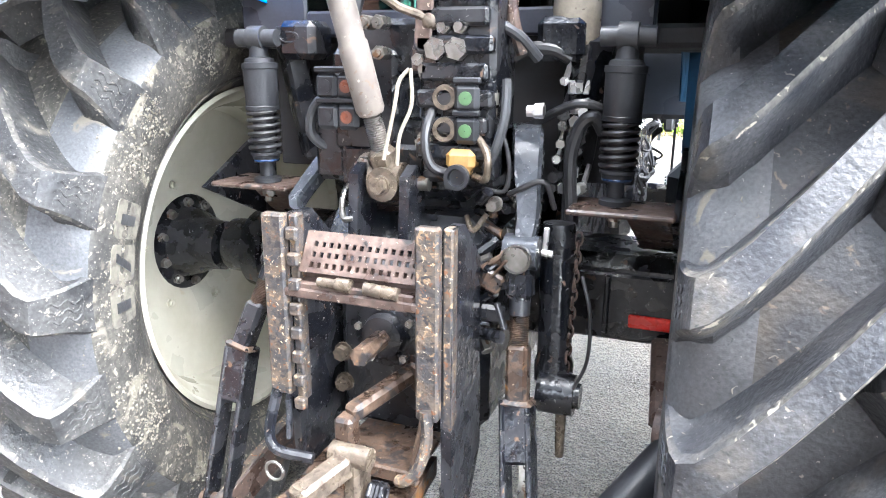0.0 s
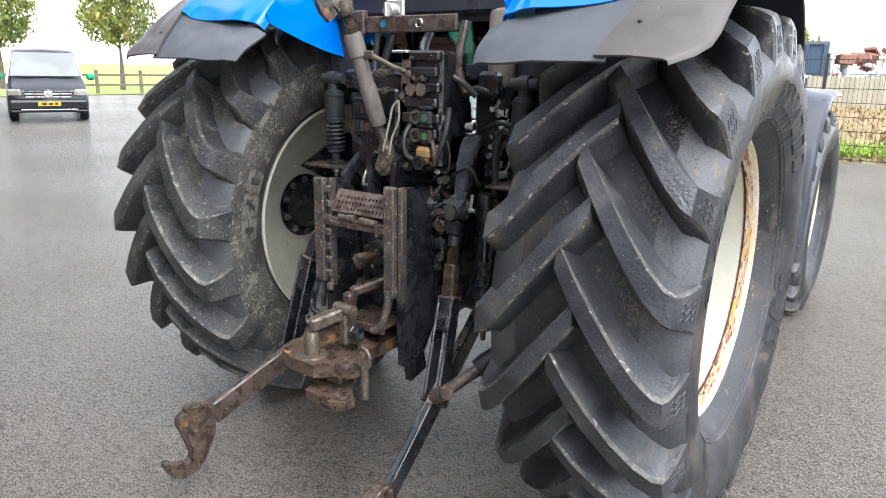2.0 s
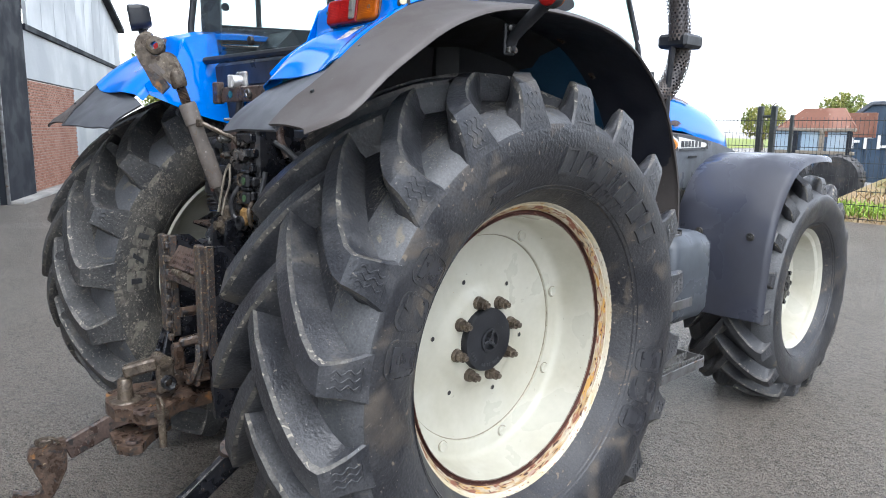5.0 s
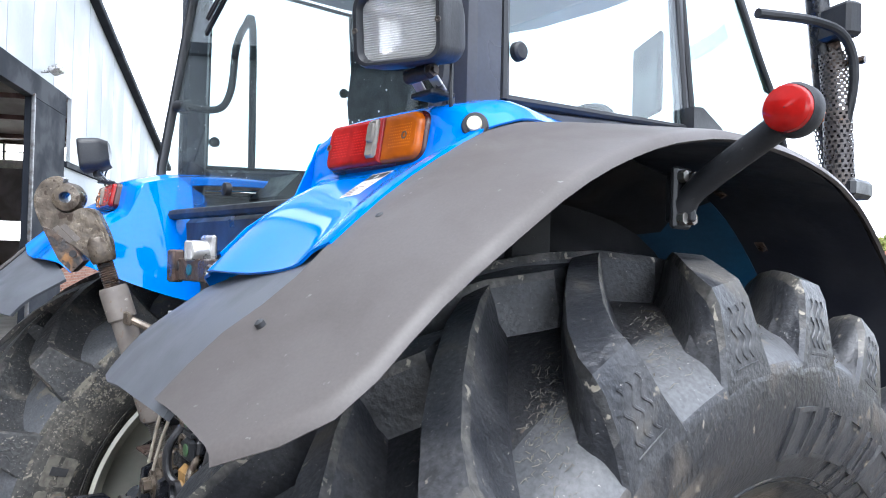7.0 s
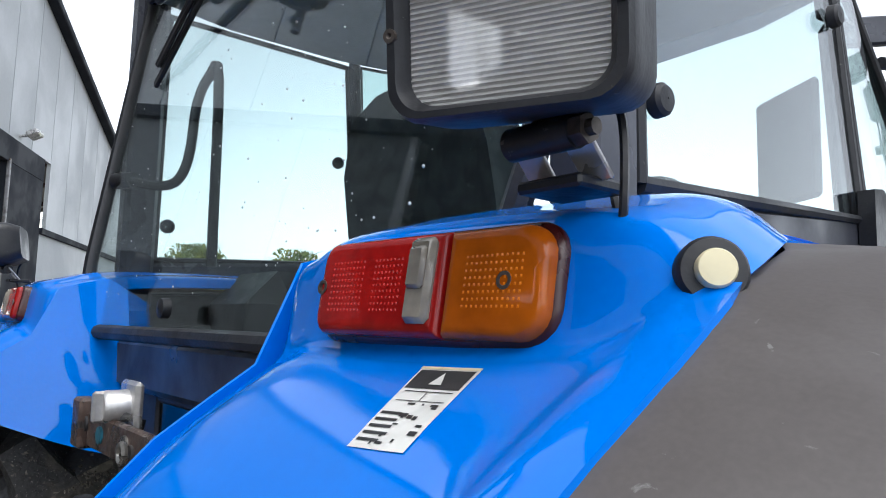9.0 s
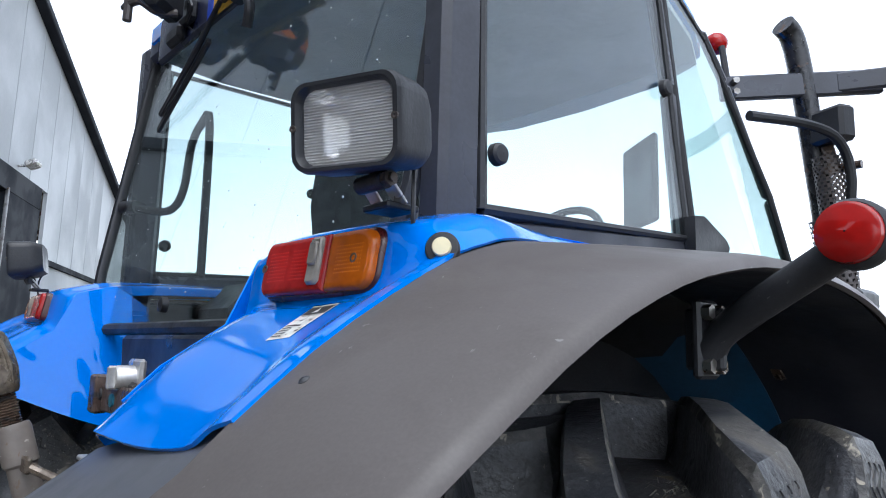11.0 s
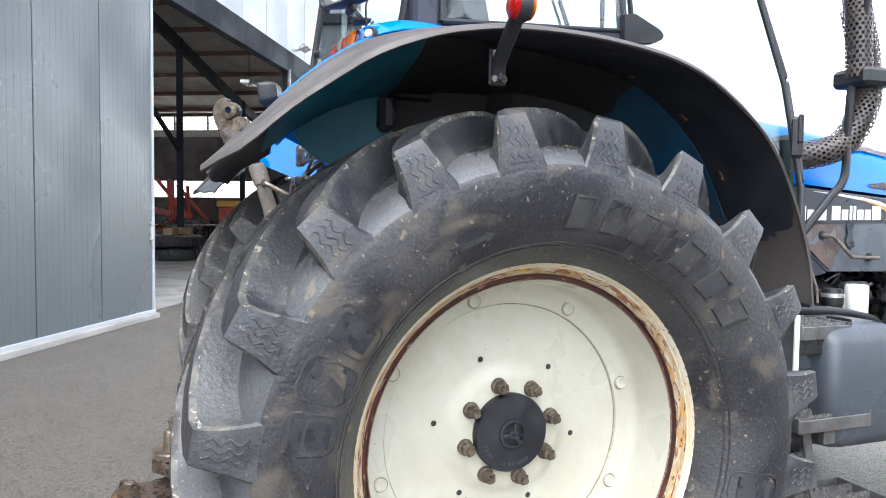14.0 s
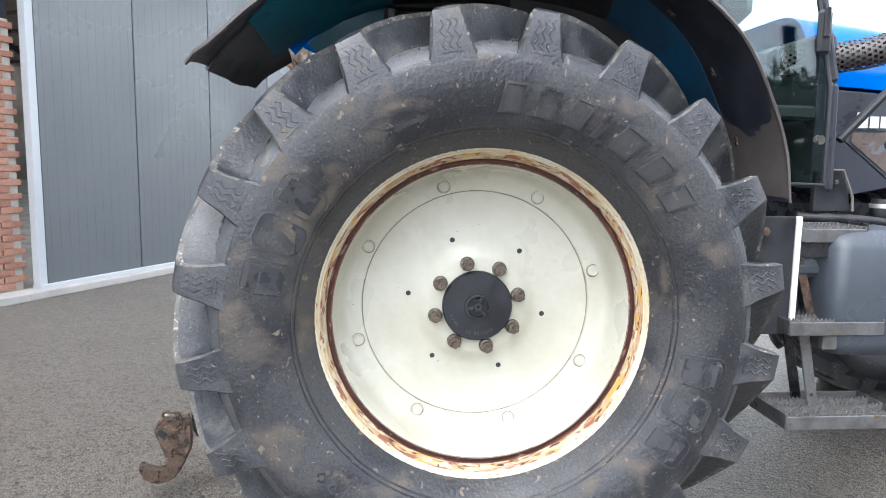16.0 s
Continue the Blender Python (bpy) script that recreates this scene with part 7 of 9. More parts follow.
# ---- drawbar and hook ----
hm = Matrix(((1, 0, 0, 0), (0, 1, 0, 0), (0, 0, 1, 0.575), (0, 0, 0, 1)))
pl = Mesh().prism([(-0.115, -0.87), (-0.08, -0.955), (0.0, -0.985), (0.10, -0.985), (0.15, -0.94), (0.205, -0.915), (0.215, -0.87), (0.16, -0.79), (0.15, -0.55), (-0.10, -0.55), (-0.09, -0.78)], hm, 0.045)
drawbar = part("drawbar", pl, RUST, tractor, "heavy rusty drawbar plate")
lower = Mesh().prism([(0.05, -0.97), (0.08, -1.00), (0.20, -1.015), (0.245, -0.99), (0.25, -0.95), (0.19, -0.90), (0.12, -0.80), (0.03, -0.80)], Matrix.Translation((0, 0, 0.495)), 0.03)
lower.box((0.09, -0.86, 0.535), (0.12, 0.10, 0.06), 0.01)
part("lower_jaw", lower, RUST, drawbar, "rusty lower jaw")
for c in ((0.190, -0.925, 0.600), (0.212, -0.965, 0.512)):
    part("jaw_ring", Mesh().lathe([(0, 0.026), (0.010, 0.025), (0.010, 0.013), (-0.01, 0.013)], c, (c[0], c[1], 2), 20, False, True), RUSTBROWN, drawbar)
part("towing_pin", Mesh().lathe([(0, 0.055), (0.006, 0.05), (0.008, 0.028), (0.03, 0.026), (0.075, 0.025), (0.082, 0.02), (0.083, 0.001)], (0.035, -0.925, 0.597), (0.035, -0.925, 2), 24, False, True), BRASSY, drawbar, "worn yellowish towing pin")
lt = Mesh().bar((0.03, -0.925, 0.70), (0.075, -0.82, 0.725), 0.045, 0.045, 0.008).box((0.085, -0.80, 0.675), (0.035, 0.06, 0.13), 0.008).cyl((0.04, -0.81, 0.735), (0.12, -0.81, 0.735), 0.022, n=14)
part("pin_latch", lt, BRASSY, drawbar, "rusty latch over the towing pin")
part("latch_spring", Mesh().tube([Vector((0.115 + 0.0012 * i, -0.805 + 0.022 * math.cos(i * 0.9), 0.66 + 0.022 * math.sin(i * 0.9))) for i in range(28)], 0.005, 6, 1), BLACKMETAL, drawbar)
lp = Mesh().cyl((0.222, -0.87, 0.47), (0.222, -0.87, 0.595), 0.014, n=14).lathe([(0, 0.024), (0.012, 0.024)], (0.222, -0.87, 0.585), (0.222, -0.87, 2), 16, True, True)
lp.tube([(0.200, -0.87, 0.595), (0.196, -0.873, 0.625), (0.210, -0.875, 0.648), (0.234, -0.875, 0.648), (0.248, -0.873, 0.625), (0.244, -0.87, 0.595)], 0.006, 8)
part("ring_pin", lp, BRASSY, drawbar, "rusty lock pin with a ring handle")
hk = Mesh().bar((0.10, -0.56, 0.80), (0.03, -0.72, 0.765), 0.04, 0.035, 0.008).box((0.025, -0.725, 0.715), (0.042, 0.042, 0.10), 0.008).lathe([(0, 0.05), (0.02, 0.05), (0.022, 0.035), (0.03, 0.03)], (0.12, -0.555, 0.80), (0.05, -0.70, 0.77), 18, True, True)
part("hold_down_arm", hk, RUST, tractor, "rusty hold-down arm")
cr = Mesh().box((0.075, -0.63, 0.655), (0.19, 0.16, 0.014), 0.004).bar((0.17, -0.72, 0.66), (0.19, -0.69, 0.80), 0.016, 0.03, 0.004).box((0.075, -0.715, 0.65), (0.20, 0.018, 0.03), 0.004)
part("hook_cradle", cr, RUST, tractor, "rusty hook cradle")
cr = Mesh().bar((-0.13, -0.69, 0.78), (-0.115, -0.72, 0.68), 0.012, 0.03, 0.003).tube([(-0.15, -0.70, 0.78), (-0.155, -0.73, 0.70), (-0.13, -0.745, 0.665), (-0.05, -0.735, 0.655)], 0.012, 8)
part("cradle_arm", cr, CHIPPED, tractor, "chipped black bent cradle arm")
part("cradle_arm", Mesh().tube([(0.19, -0.715, 0.80), (0.195, -0.72, 0.74), (0.18, -0.735, 0.68), (0.155, -0.74, 0.655), (0.14, -0.735, 0.65)], 0.012, 8), RAILFACE, tractor, "worn bent cradle arm")
part("rail_foot", Mesh().bar((0.205, -0.60, 0.60), (0.20, -0.56, 0.44), 0.10, 0.03, 0.005, (1, 0, 0)), CHIPPED, tractor)
part("linch_pin", Mesh().tube([Vector((-0.10 + 0.02 * math.cos(a), -0.80, 0.655 + 0.02 * math.sin(a))) for a in np.linspace(0, 6.3, 16)], 0.0035, 6, 1), STEEL, tractor, "small steel linch pin ring")

# ---- top link ----
A, T = Vector((0.012, -0.480, 1.195)), Vector((-0.056, -0.640, 1.735))
at = lambda t: A + (T - A) * t  # noqa: E731
tl = part("top_link", Mesh().tube([at(0.27), at(0.285), at(0.52), at(0.53), at(0.70), at(0.71), at(0.83), at(0.845)], [0.026, 0.030, 0.030, 0.027, 0.027, 0.032, 0.032, 0.029], 20, 1), DUSTYTUBE, tractor, "dusty grey top link tube")
part("thread", Mesh().tube([at(t) for t in np.linspace(0.13, 0.28, 36)], [0.017 if i % 2 else 0.0205 for i in range(36)], 14, 1), STEEL, tl, "grey screw thread")
part("thread", Mesh().tube([at(t) for t in np.linspace(0.84, 1.02, 40)], [0.016 if i % 2 else 0.0195 for i in range(40)], 14, 1), RUST, tl, "rusty screw thread")
yk = Mesh().bar(at(0.02), at(0.14), 0.056, 0.05, 0.012, (0, 1, 0)).cyl(A + Vector((-0.035, 0, 0)), A + Vector((0.035, 0, 0)), 0.042, n=22)
yk.lathe([(0, 0.036), (-0.012, 0.036), (-0.012, 0.02), (-0.02, 0.02), (-0.02, 0.001)], A + Vector((0.005, -0.038, 0.0)), A + Vector((0.005, 1, 0)), 18, False, True)
part("yoke", yk, BRASSY, tl, "yellowish cast yoke")
part("yoke_bolt", Mesh().nut(A + Vector((0.005, -0.055, 0)), A + Vector((0.005, -0.075, 0)), 0.018), BRASSY, tl)
up = (T - A).normalized()
fx = Vector((0.5, 0.87, 0))
fx = (fx - up * fx.dot(up)).normalized()
fz = fx.cross(up)
HM = Matrix(((fx.x, up.x, fz.x, T.x), (fx.y, up.y, fz.y, T.y), (fx.z, up.z, fz.z, T.z), (0, 0, 0, 1)))
jaw = spline([(-0.044, 0.018), (-0.082, 0.040), (-0.099, 0.080), (-0.103, 0.128), (-0.094, 0.160), (-0.068, 0.184), (-0.036, 0.187), (-0.024, 0.172), (-0.043, 0.164), (-0.060, 0.142), (-0.058, 0.116), (-0.038, 0.099),
              (-0.008, 0.104), (0.018, 0.090), (0.027, 0.053), (0.030, 0.018)], 48)
jaw = [tuple(p) for p in jaw] + [(0.026, -0.012), (-0.026, -0.012)]
hk = Mesh().prism(jaw, HM, 0.030)
inset = [(-0.036 + (x + 0.036) * 0.90, 0.085 + (y - 0.085) * 0.93) for x, y in jaw]
hk.prism(inset, HM, 0.040)
part("hook_end", hk, BRASSY, tl, "brown cast quick hook", 25)
part("hook_neck", Mesh().lathe([(-0.028, 0.024), (-0.02, 0.028), (0.012, 0.030), (0.03, 0.024)], T, T + up, 20, True, True), BRASSY, tl)
bc = HM @ Vector((-0.030, 0.134, 0))
part("hook_ball", Mesh().lathe([(-0.030, 0.020), (-0.026, 0.030), (-0.010, 0.034), (0.010, 0.034), (0.026, 0.030), (0.030, 0.020), (0.030, 0.013), (-0.030, 0.013), (-0.030, 0.02)], bc, bc + fz, 28, False, True), BRASSY, tl, "round ball sleeve")
part("hook_trigger", Mesh().prism([(-0.098, 0.085), (-0.078, 0.072), (-0.045, 0.018), (-0.036, -0.014), (-0.068, -0.032), (-0.086, 0.002)], HM, 0.046), RUST, tl, "rusty release trigger")
part("trigger_pin", Mesh().cyl(HM @ Vector((-0.052, 0.008, -0.027)), HM @ Vector((-0.052, 0.008, 0.027)), 0.008, n=12), UNDER, tl)
for dx in (0.0, 0.016):
    part("hook_plate", Mesh().prism([(-0.078 + dx, 0.075), (-0.066 + dx, 0.079), (-0.044 + dx, 0.036), (-0.056 + dx, 0.032)], HM, 0.043), DUSTYTUBE, tl, "small cast type plate")
part("link_lug", Mesh().box(at(0.715) + Vector((0.045, 0, 0)), (0.05, 0.012, 0.03), 0.004), BRASSY, tl, "small welded lug")
part("turn_rod", Mesh().tube([at(0.715) + Vector((0.06, 0, 0)), (0.06, -0.53, 1.545), (0.11, -0.50, 1.525)], 0.009, 8, 1).ball((0.115, -0.50, 1.52), 0.018), BRASSY, tl, "thin rusty turning rod")
for x in (-0.045, 0.072):
    cv = Mesh().prism([(-0.535, 1.215), (-0.495, 1.235), (-0.46, 1.21), (-0.44, 1.07), (-0.55, 1.06)], Matrix(((0, 0, 1, x), (1, 0, 0, 0), (0, 1, 0, 0), (0, 0, 0, 1))), 0.022)
    part("link_clevis", cv, CHIPPED, tractor, "chipped black clevis plate")
part("clevis_pin", Mesh().cyl((-0.075, -0.48, 1.195), (0.105, -0.48, 1.195), 0.016, n=14).tube([(-0.075, -0.48, 1.195), (-0.09, -0.50, 1.16), (-0.07, -0.54, 1.12), (-0.045, -0.54, 1.12)], 0.007, 8), STEEL, tractor, "steel clevis pin with handle")

# dark sheet behind the struts, under the cab
for s in (1, -1):
    part("cab_underplate", Mesh().box((CX + s * 0.32, -0.19, 1.40), (0.30, 0.012, 0.46), 0.004), UNDER, tractor, "black sheet under the cab")

# ---- hydraulic valves and couplings ----
vblock = part("valve_block", Mesh().box((0.165, -0.41, 1.40), (0.16, 0.16, 0.40), 0.012), BLACKMETAL, tractor, "black hydraulic valve block")
for c_, s_ in (((-0.06, -0.38, 1.36), (0.16, 0.14, 0.22)), ((0.05, -0.36, 1.47), (0.36, 0.16, 0.12)), ((CX, -0.38, 1.25), (0.44, 0.12, 0.14))):
    part("valve_block", Mesh().box(c_, s_, 0.013), BLACKMETAL, tractor, "black hydraulic valve block")
for i in range(7):
    part("valve_slice", Mesh().box((0.165, -0.495, 1.58 - i * 0.052), (0.16 - 0.02 * (i % 2), 0.03, 0.035), 0.006), BLACKMETAL, vblock)


def coupling(x, z, cap, dot):
    c = Vector((x, -0.505, z))
    m = Mesh().lathe([(0.06, 0.024), (0.0, 0.026), (-0.008, 0.024), (-0.008, 0.015), (0.012, 0.014), (0.012, 0.001)], c, c + Vector((0, 1, 0)), 22, False, True)
    cp = part("coupling", m, BRASSY if cap is None else BLACKPL, tractor, "brass quick coupling" if cap is None else "black capped coupling")
    if cap is not None:
        part("dust_cap", Mesh().box(c + Vector((0, -0.006, 0)), (0.052, 0.02, 0.054), 0.012).box(c + Vector((0, -0.006, 0.034)), (0.056, 0.018, 0.012), 0.003), BLACKPL, cp, "black dust cap")
        part("cap_disc", Mesh().lathe([(-0.014, 0.0135), (-0.018, 0.0135), (-0.019, 0.001)], c, c + Vector((0, 1, 0)), 18, False, True), cap, cp, dot)
    else:
        part("coupling_core", Mesh().lathe([(-0.002, 0.008), (0.01, 0.008)], c, c + Vector((0, 1, 0)), 14, True, True), STEEL, cp)


for z in (1.375, 1.312):
    coupling(0.148, z, None, "")
    coupling(0.196, z, GREENDOT, "round green marker")
    coupling(-0.065, z + 0.018, REDDOT, "round red marker")
    coupling(-0.113, z + 0.018, BLACKPL, "black marker")
yc = Vector((0.185, -0.50, 1.238))
y = part("air_coupling", Mesh().box(yc + Vector((0, 0, 0.015)), (0.062, 0.05, 0.045), 0.012).cyl(yc + Vector((0, 0.03, 0.0)), yc + Vector((0, -0.03, -0.012)), 0.020, n=16), YELLOWCAP, tractor, "yellow air coupling")
part("coupling_nose", Mesh().lathe([(0, 0.026), (-0.012, 0.026), (-0.012, 0.018), (-0.004, 0.016), (-0.004, 0.001)], yc + Vector((0, -0.03, -0.016)), yc + Vector((0, 0.97, -0.016)), 20, False, True), BLACKPL, y, "black nose")
for x in (0.128, 0.172):
    part("hex_plug", Mesh().nut((x, -0.47, 1.468), (x, -0.515, 1.468), 0.023), STEEL, tractor, "grey hexagon plug")
for x, z in ((0.14, 1.51), (0.175, 1.51), (0.10, 1.43), (-0.03, 1.52), (0.0, 1.52), (0.0, 1.46)):
    part("pipe_union", Mesh().nut((x, -0.46, z), (x, -0.50, z), 0.015).cyl((x, -0.49, z), (x, -0.51, z), 0.009, n=10), STEEL, tractor, "grey pipe union")
part("bracket_strap", Mesh().bar((0.108, -0.505, 1.60), (0.100, -0.505, 1.465), 0.036, 0.01, 0.003, (0, 1, 0)).box((0.098, -0.495, 1.45), (0.05, 0.012, 0.05), 0.004), RUSTBROWN, tractor, "brown flat strap")
part("strap_screw", Mesh().nut((0.092, -0.50, 1.447), (0.092, -0.515, 1.447), 0.013), STEEL, tractor)
part("t_handle", Mesh().box((0.085, -0.51, 1.595), (0.07, 0.02, 0.010), 0.003), ALU, tractor)
part("pale_rod", Mesh().tube([(0.075, -0.515, 1.43), (0.055, -0.52, 1.405), (0.050, -0.53, 1.36), (0.030, -0.545, 1.25)], 0.0042, 7), BEIGE, tractor, "thin pale control rod")
part("pale_rod", Mesh().tube([(0.078, -0.515, 1.43), (0.082, -0.52, 1.36), (0.060, -0.53, 1.30), (0.060, -0.545, 1.24)], 0.0042, 7), BEIGE, tractor, "thin pale control rod")
for x, z, r in ((0.098, 1.28, 0.022), (-0.045, 1.225, 0.020), (0.245, 1.16, 0.012), (0.10, 1.42, 0.014)):
    part("hex_bolt", Mesh().nut((x, -0.445, z), (x, -0.495, z), r).lathe([(0, r * 1.35), (-0.006, r * 1.35)], (x, -0.46, z), (x, 0, z), 16, True, True), STEEL, tractor, "large steel bolt")
part("plug_plate", Mesh().box((-0.05, -0.455, 1.225), (0.11, 0.01, 0.07), 0.003), BLACKMETAL, tractor)
rv = Mesh().lathe([(0, 0.030), (0.004, 0.044), (0.02, 0.050), (0.24, 0.050), (0.26, 0.045), (0.27, 0.02)], (0.362, -0.29, 1.475), (0.362, -0.29, 2.475), 28, True, True)
part("reservoir", rv, BEIGE, tractor, "beige cylindrical reservoir")
part("reservoir_valve", Mesh().cyl((0.33, -0.30, 1.465), (0.38, -0.32, 1.46), 0.012, n=10), STEEL, tractor)
cm = part("cross_member", Mesh().box((0.04, -0.425, 1.692), (0.44, 0.014, 0.058), 0.004).box((-0.17, -0.43, 1.70), (0.05, 0.03, 0.085), 0.005), RUSTBROWN, tractor, "brown rusted cross member")
for x, z, mt in ((-0.15, 1.70, UNDER), (-0.06, 1.692, GREENDOT), (0.07, 1.695, STEEL), (0.10, 1.685, UNDER), (0.20, 1.69, UNDER)):
    part("member_hole", Mesh().cyl((x, -0.432, z), (x, -0.436, z), 0.014, n=14), mt if mt is not GREENDOT else TEAL, cm, "hole" if mt is UNDER else "")
k = Vector((-0.035, -0.405, 1.740))
part("alu_socket", Mesh().lathe([(0.02, 0.026), (-0.030, 0.026), (-0.036, 0.022), (-0.036, 0.001)], k, k + Vector((0.0, 1, 0)), 22, False, True).box(k + Vector((0, -0.035, 0)), (0.014, 0.03, 0.05), 0.004).box(k + Vector((0, 0.01, 0)), (0.085, 0.014, 0.08), 0.006), ALU, cm, "cast aluminium trailer socket")
part("eye_bolt", Mesh().tube([Vector((0.115 + 0.014 * math.cos(a), -0.45, 1.69 + 0.014 * math.sin(a))) for a in np.linspace(0, 6.3, 14)], 0.005, 6, 1), STEEL, cm)

# hoses and cables
rnd = random.Random(11)
HOSES = [([(-0.115, -0.43, 1.375), (-0.150, -0.45, 1.370), (-0.186, -0.45, 1.338), (-0.194, -0.45, 1.287), (-0.167, -0.43, 1.255), (-0.13, -0.40, 1.24)], 0.012, GREYHOSE),
         ([(0.18, -0.50, 1.22), (0.13, -0.53, 1.24), (0.115, -0.53, 1.30), (0.12, -0.49, 1.36)], 0.010, HOSE),
         ([(0.215, -0.50, 1.30), (0.245, -0.53, 1.27), (0.24, -0.52, 1.22), (0.21, -0.50, 1.22)], 0.008, BRASSY),
         ([(0.265, -0.47, 1.41), (0.268, -0.49, 1.34), (0.255, -0.50, 1.28), (0.235, -0.50, 1.24)], 0.010, GREYHOSE),
         ([(0.40, -0.27, 1.32), (0.37, -0.30, 1.30), (0.365, -0.31, 1.22), (0.37, -0.32, 1.05), (0.38, -0.33, 0.80)], 0.012, GREYHOSE),
         ([(0.12, -0.40, 1.66), (0.14, -0.46, 1.60), (0.19, -0.44, 1.54), (0.26, -0.40, 1.50), (0.30, -0.36, 1.45)], 0.012, GREYHOSE),
         ([(-0.10, -0.33, 1.66), (-0.13, -0.36, 1.52), (-0.10, -0.38, 1.42)], 0.016, HOSE),
         ([(-0.16, -0.34, 1.70), (-0.15, -0.38, 1.52), (-0.11, -0.40, 1.43)], 0.012, HOSE),
         ([(0.25, -0.36, 1.70), (0.25, -0.40, 1.55), (0.27, -0.38, 1.46)], 0.014, RUSTBROWN),
         ([(0.27, -0.45, 1.18), (0.34, -0.45, 1.21), (0.36, -0.42, 1.15)], 0.006, HOSE),
         ([(0.43, -0.45, 1.02), (0.455, -0.48, 0.95), (0.455, -0.48, 0.85), (0.43, -0.48, 0.78)], 0.004, HOSE),
         ([(0.26, -0.30, 1.30), (0.38, -0.34, 1.36), (0.45, -0.30, 1.34)], 0.010, HOSE),
         ([(0.17, -0.44, 1.66), (0.16, -0.46, 1.60), (0.20, -0.47, 1.53)], 0.006, HOSE)]
for pts, r, mt in HOSES:
    part("hose", Mesh().tube(pts, r, 10, 5), mt, tractor, "thin cable" if r < 0.008 else "rubber hose")
# cluster of pipes and fittings beside the lift arm
for i in range(46):
    x, z = rnd.uniform(0.215, 0.265), rnd.uniform(0.86, 1.18)
    a = Vector((x, -0.46 + rnd.uniform(-0.05, 0.05), z))
    b = a + Vector((rnd.uniform(-0.05, 0.05), rnd.uniform(-0.03, 0.03), rnd.uniform(-0.03, 0.03)))
    m = Mesh().cyl(a, b, rnd.uniform(0.006, 0.014), n=8)
    if rnd.random() < 0.5:
        m.nut(b, b + (b - a) * 0.25, rnd.uniform(0.010, 0.016))
    part("fitting", m, rnd.choice((BLACKMETAL, BLACKMETAL, HOSE, STEEL, RUST)), tractor)
for i in range(16):
    x = rnd.uniform(0.33, 0.40)
    z = rnd.uniform(1.15, 1.42)
    a = Vector((x, -0.30, z))
    part("fitting", Mesh().nut(a, a + Vector((rnd.uniform(-.01, .01), -0.03, 0)), rnd.uniform(0.008, 0.014)).tube([a, a + Vector((0.01, 0.02, 0.05))], 0.007, 6, 1), rnd.choice((BLACKMETAL, STEEL, HOSE, ALU)), tractor)
part("ball_valve", Mesh().box((0.255, -0.50, 1.005), (0.045, 0.03, 0.045), 0.006, Matrix.Rotation(radians(25), 3, "Y")).bar((0.255, -0.515, 1.015), (0.29, -0.53, 1.06), 0.008, 0.006, 0.001), RUST, tractor, "rusty valve with lever")
part("ball_valve", Mesh().box((0.255, -0.50, 0.935), (0.055, 0.035, 0.04), 0.008).bar((0.27, -0.52, 0.965), (0.29, -0.525, 0.91), 0.014, 0.01, 0.002), BLACKMETAL, tractor)
# upright fitting stack, tee and unions beside the strut
for z, r, mt in ((1.391, 0.016, ALU), (1.366, 0.011, BLACKMETAL), (1.345, 0.014, STEEL), (1.326, 0.018, BLACKMETAL), (1.304, 0.012, STEEL), (1.279, 0.016, BLACKMETAL), (1.241, 0.015, STEEL), (1.212, 0.017, ALU)):
    part("fitting", Mesh().nut((0.371, -0.31, z - 0.011), (0.371, -0.31, z + 0.011), r), mt, tractor)
part("fitting_plate", Mesh().box((0.376, -0.302, 1.392), (0.046, 0.006, 0.030), 0.002), ALU, tractor, "bright square fitting plate")
part("pipe_tee", Mesh().cyl((0.29, -0.40, 1.346), (0.325, -0.40, 1.346), 0.012, n=10).nut((0.305, -0.40, 1.346), (0.325, -0.40, 1.348), 0.016), ALU, tractor, "bright pipe tee")
part("pipe_union", Mesh().nut((0.239, -0.47, 1.385), (0.238, -0.47, 1.362), 0.012).nut((0.238, -0.47, 1.355), (0.237, -0.47, 1.335), 0.010).cyl((0.239, -0.47, 1.39), (0.236, -0.47, 1.31), 0.007, n=8), STEEL, tractor, "bright pipe union")
for pts, r, mt in (([(0.362, -0.33, 1.451), (0.329, -0.34, 1.468), (0.283, -0.34, 1.470), (0.243, -0.34, 1.453)], 0.015, HOSE), ([(0.436, -0.31, 1.30), (0.417, -0.33, 1.333), (0.391, -0.33, 1.316), (0.374, -0.33, 1.264), (0.372, -0.33, 1.208), (0.381, -0.33, 1.10)], 0.015, HOSE),
                   ([(0.25, -0.48, 1.326), (0.27, -0.48, 1.278), (0.277, -0.48, 1.229), (0.266, -0.48, 1.19), (0.221, -0.48, 1.194)], 0.005, HOSE), ([(0.237, -0.47, 1.31), (0.232, -0.475, 1.28), (0.218, -0.48, 1.255)], 0.009, GREYHOSE),
                   ([(0.178, -0.45, 1.126), (0.20, -0.47, 1.10), (0.226, -0.46, 1.136)], 0.006, BRASSY)):
    part("hose", Mesh().tube(pts, r, 10, 5), mt, tractor, "thin cable" if r < 0.008 else "rubber hose")
sp_ = Mesh().bar((-0.345, -0.34, 1.497), (-0.262, -0.34, 1.494), 0.008, 0.05, 0.002)
sp_.tube([Vector((-0.335 + 0.0, -0.348, 1.497)) + Vector((0.03 + 0.026 * math.cos(a), 0, 0.012 * math.sin(a))) for a in np.linspace(0, 6.3, 16)], 0.003, 6, 1)
part("slot_plate", sp_, BLACKMETAL, tractor, "black plate with a slot")
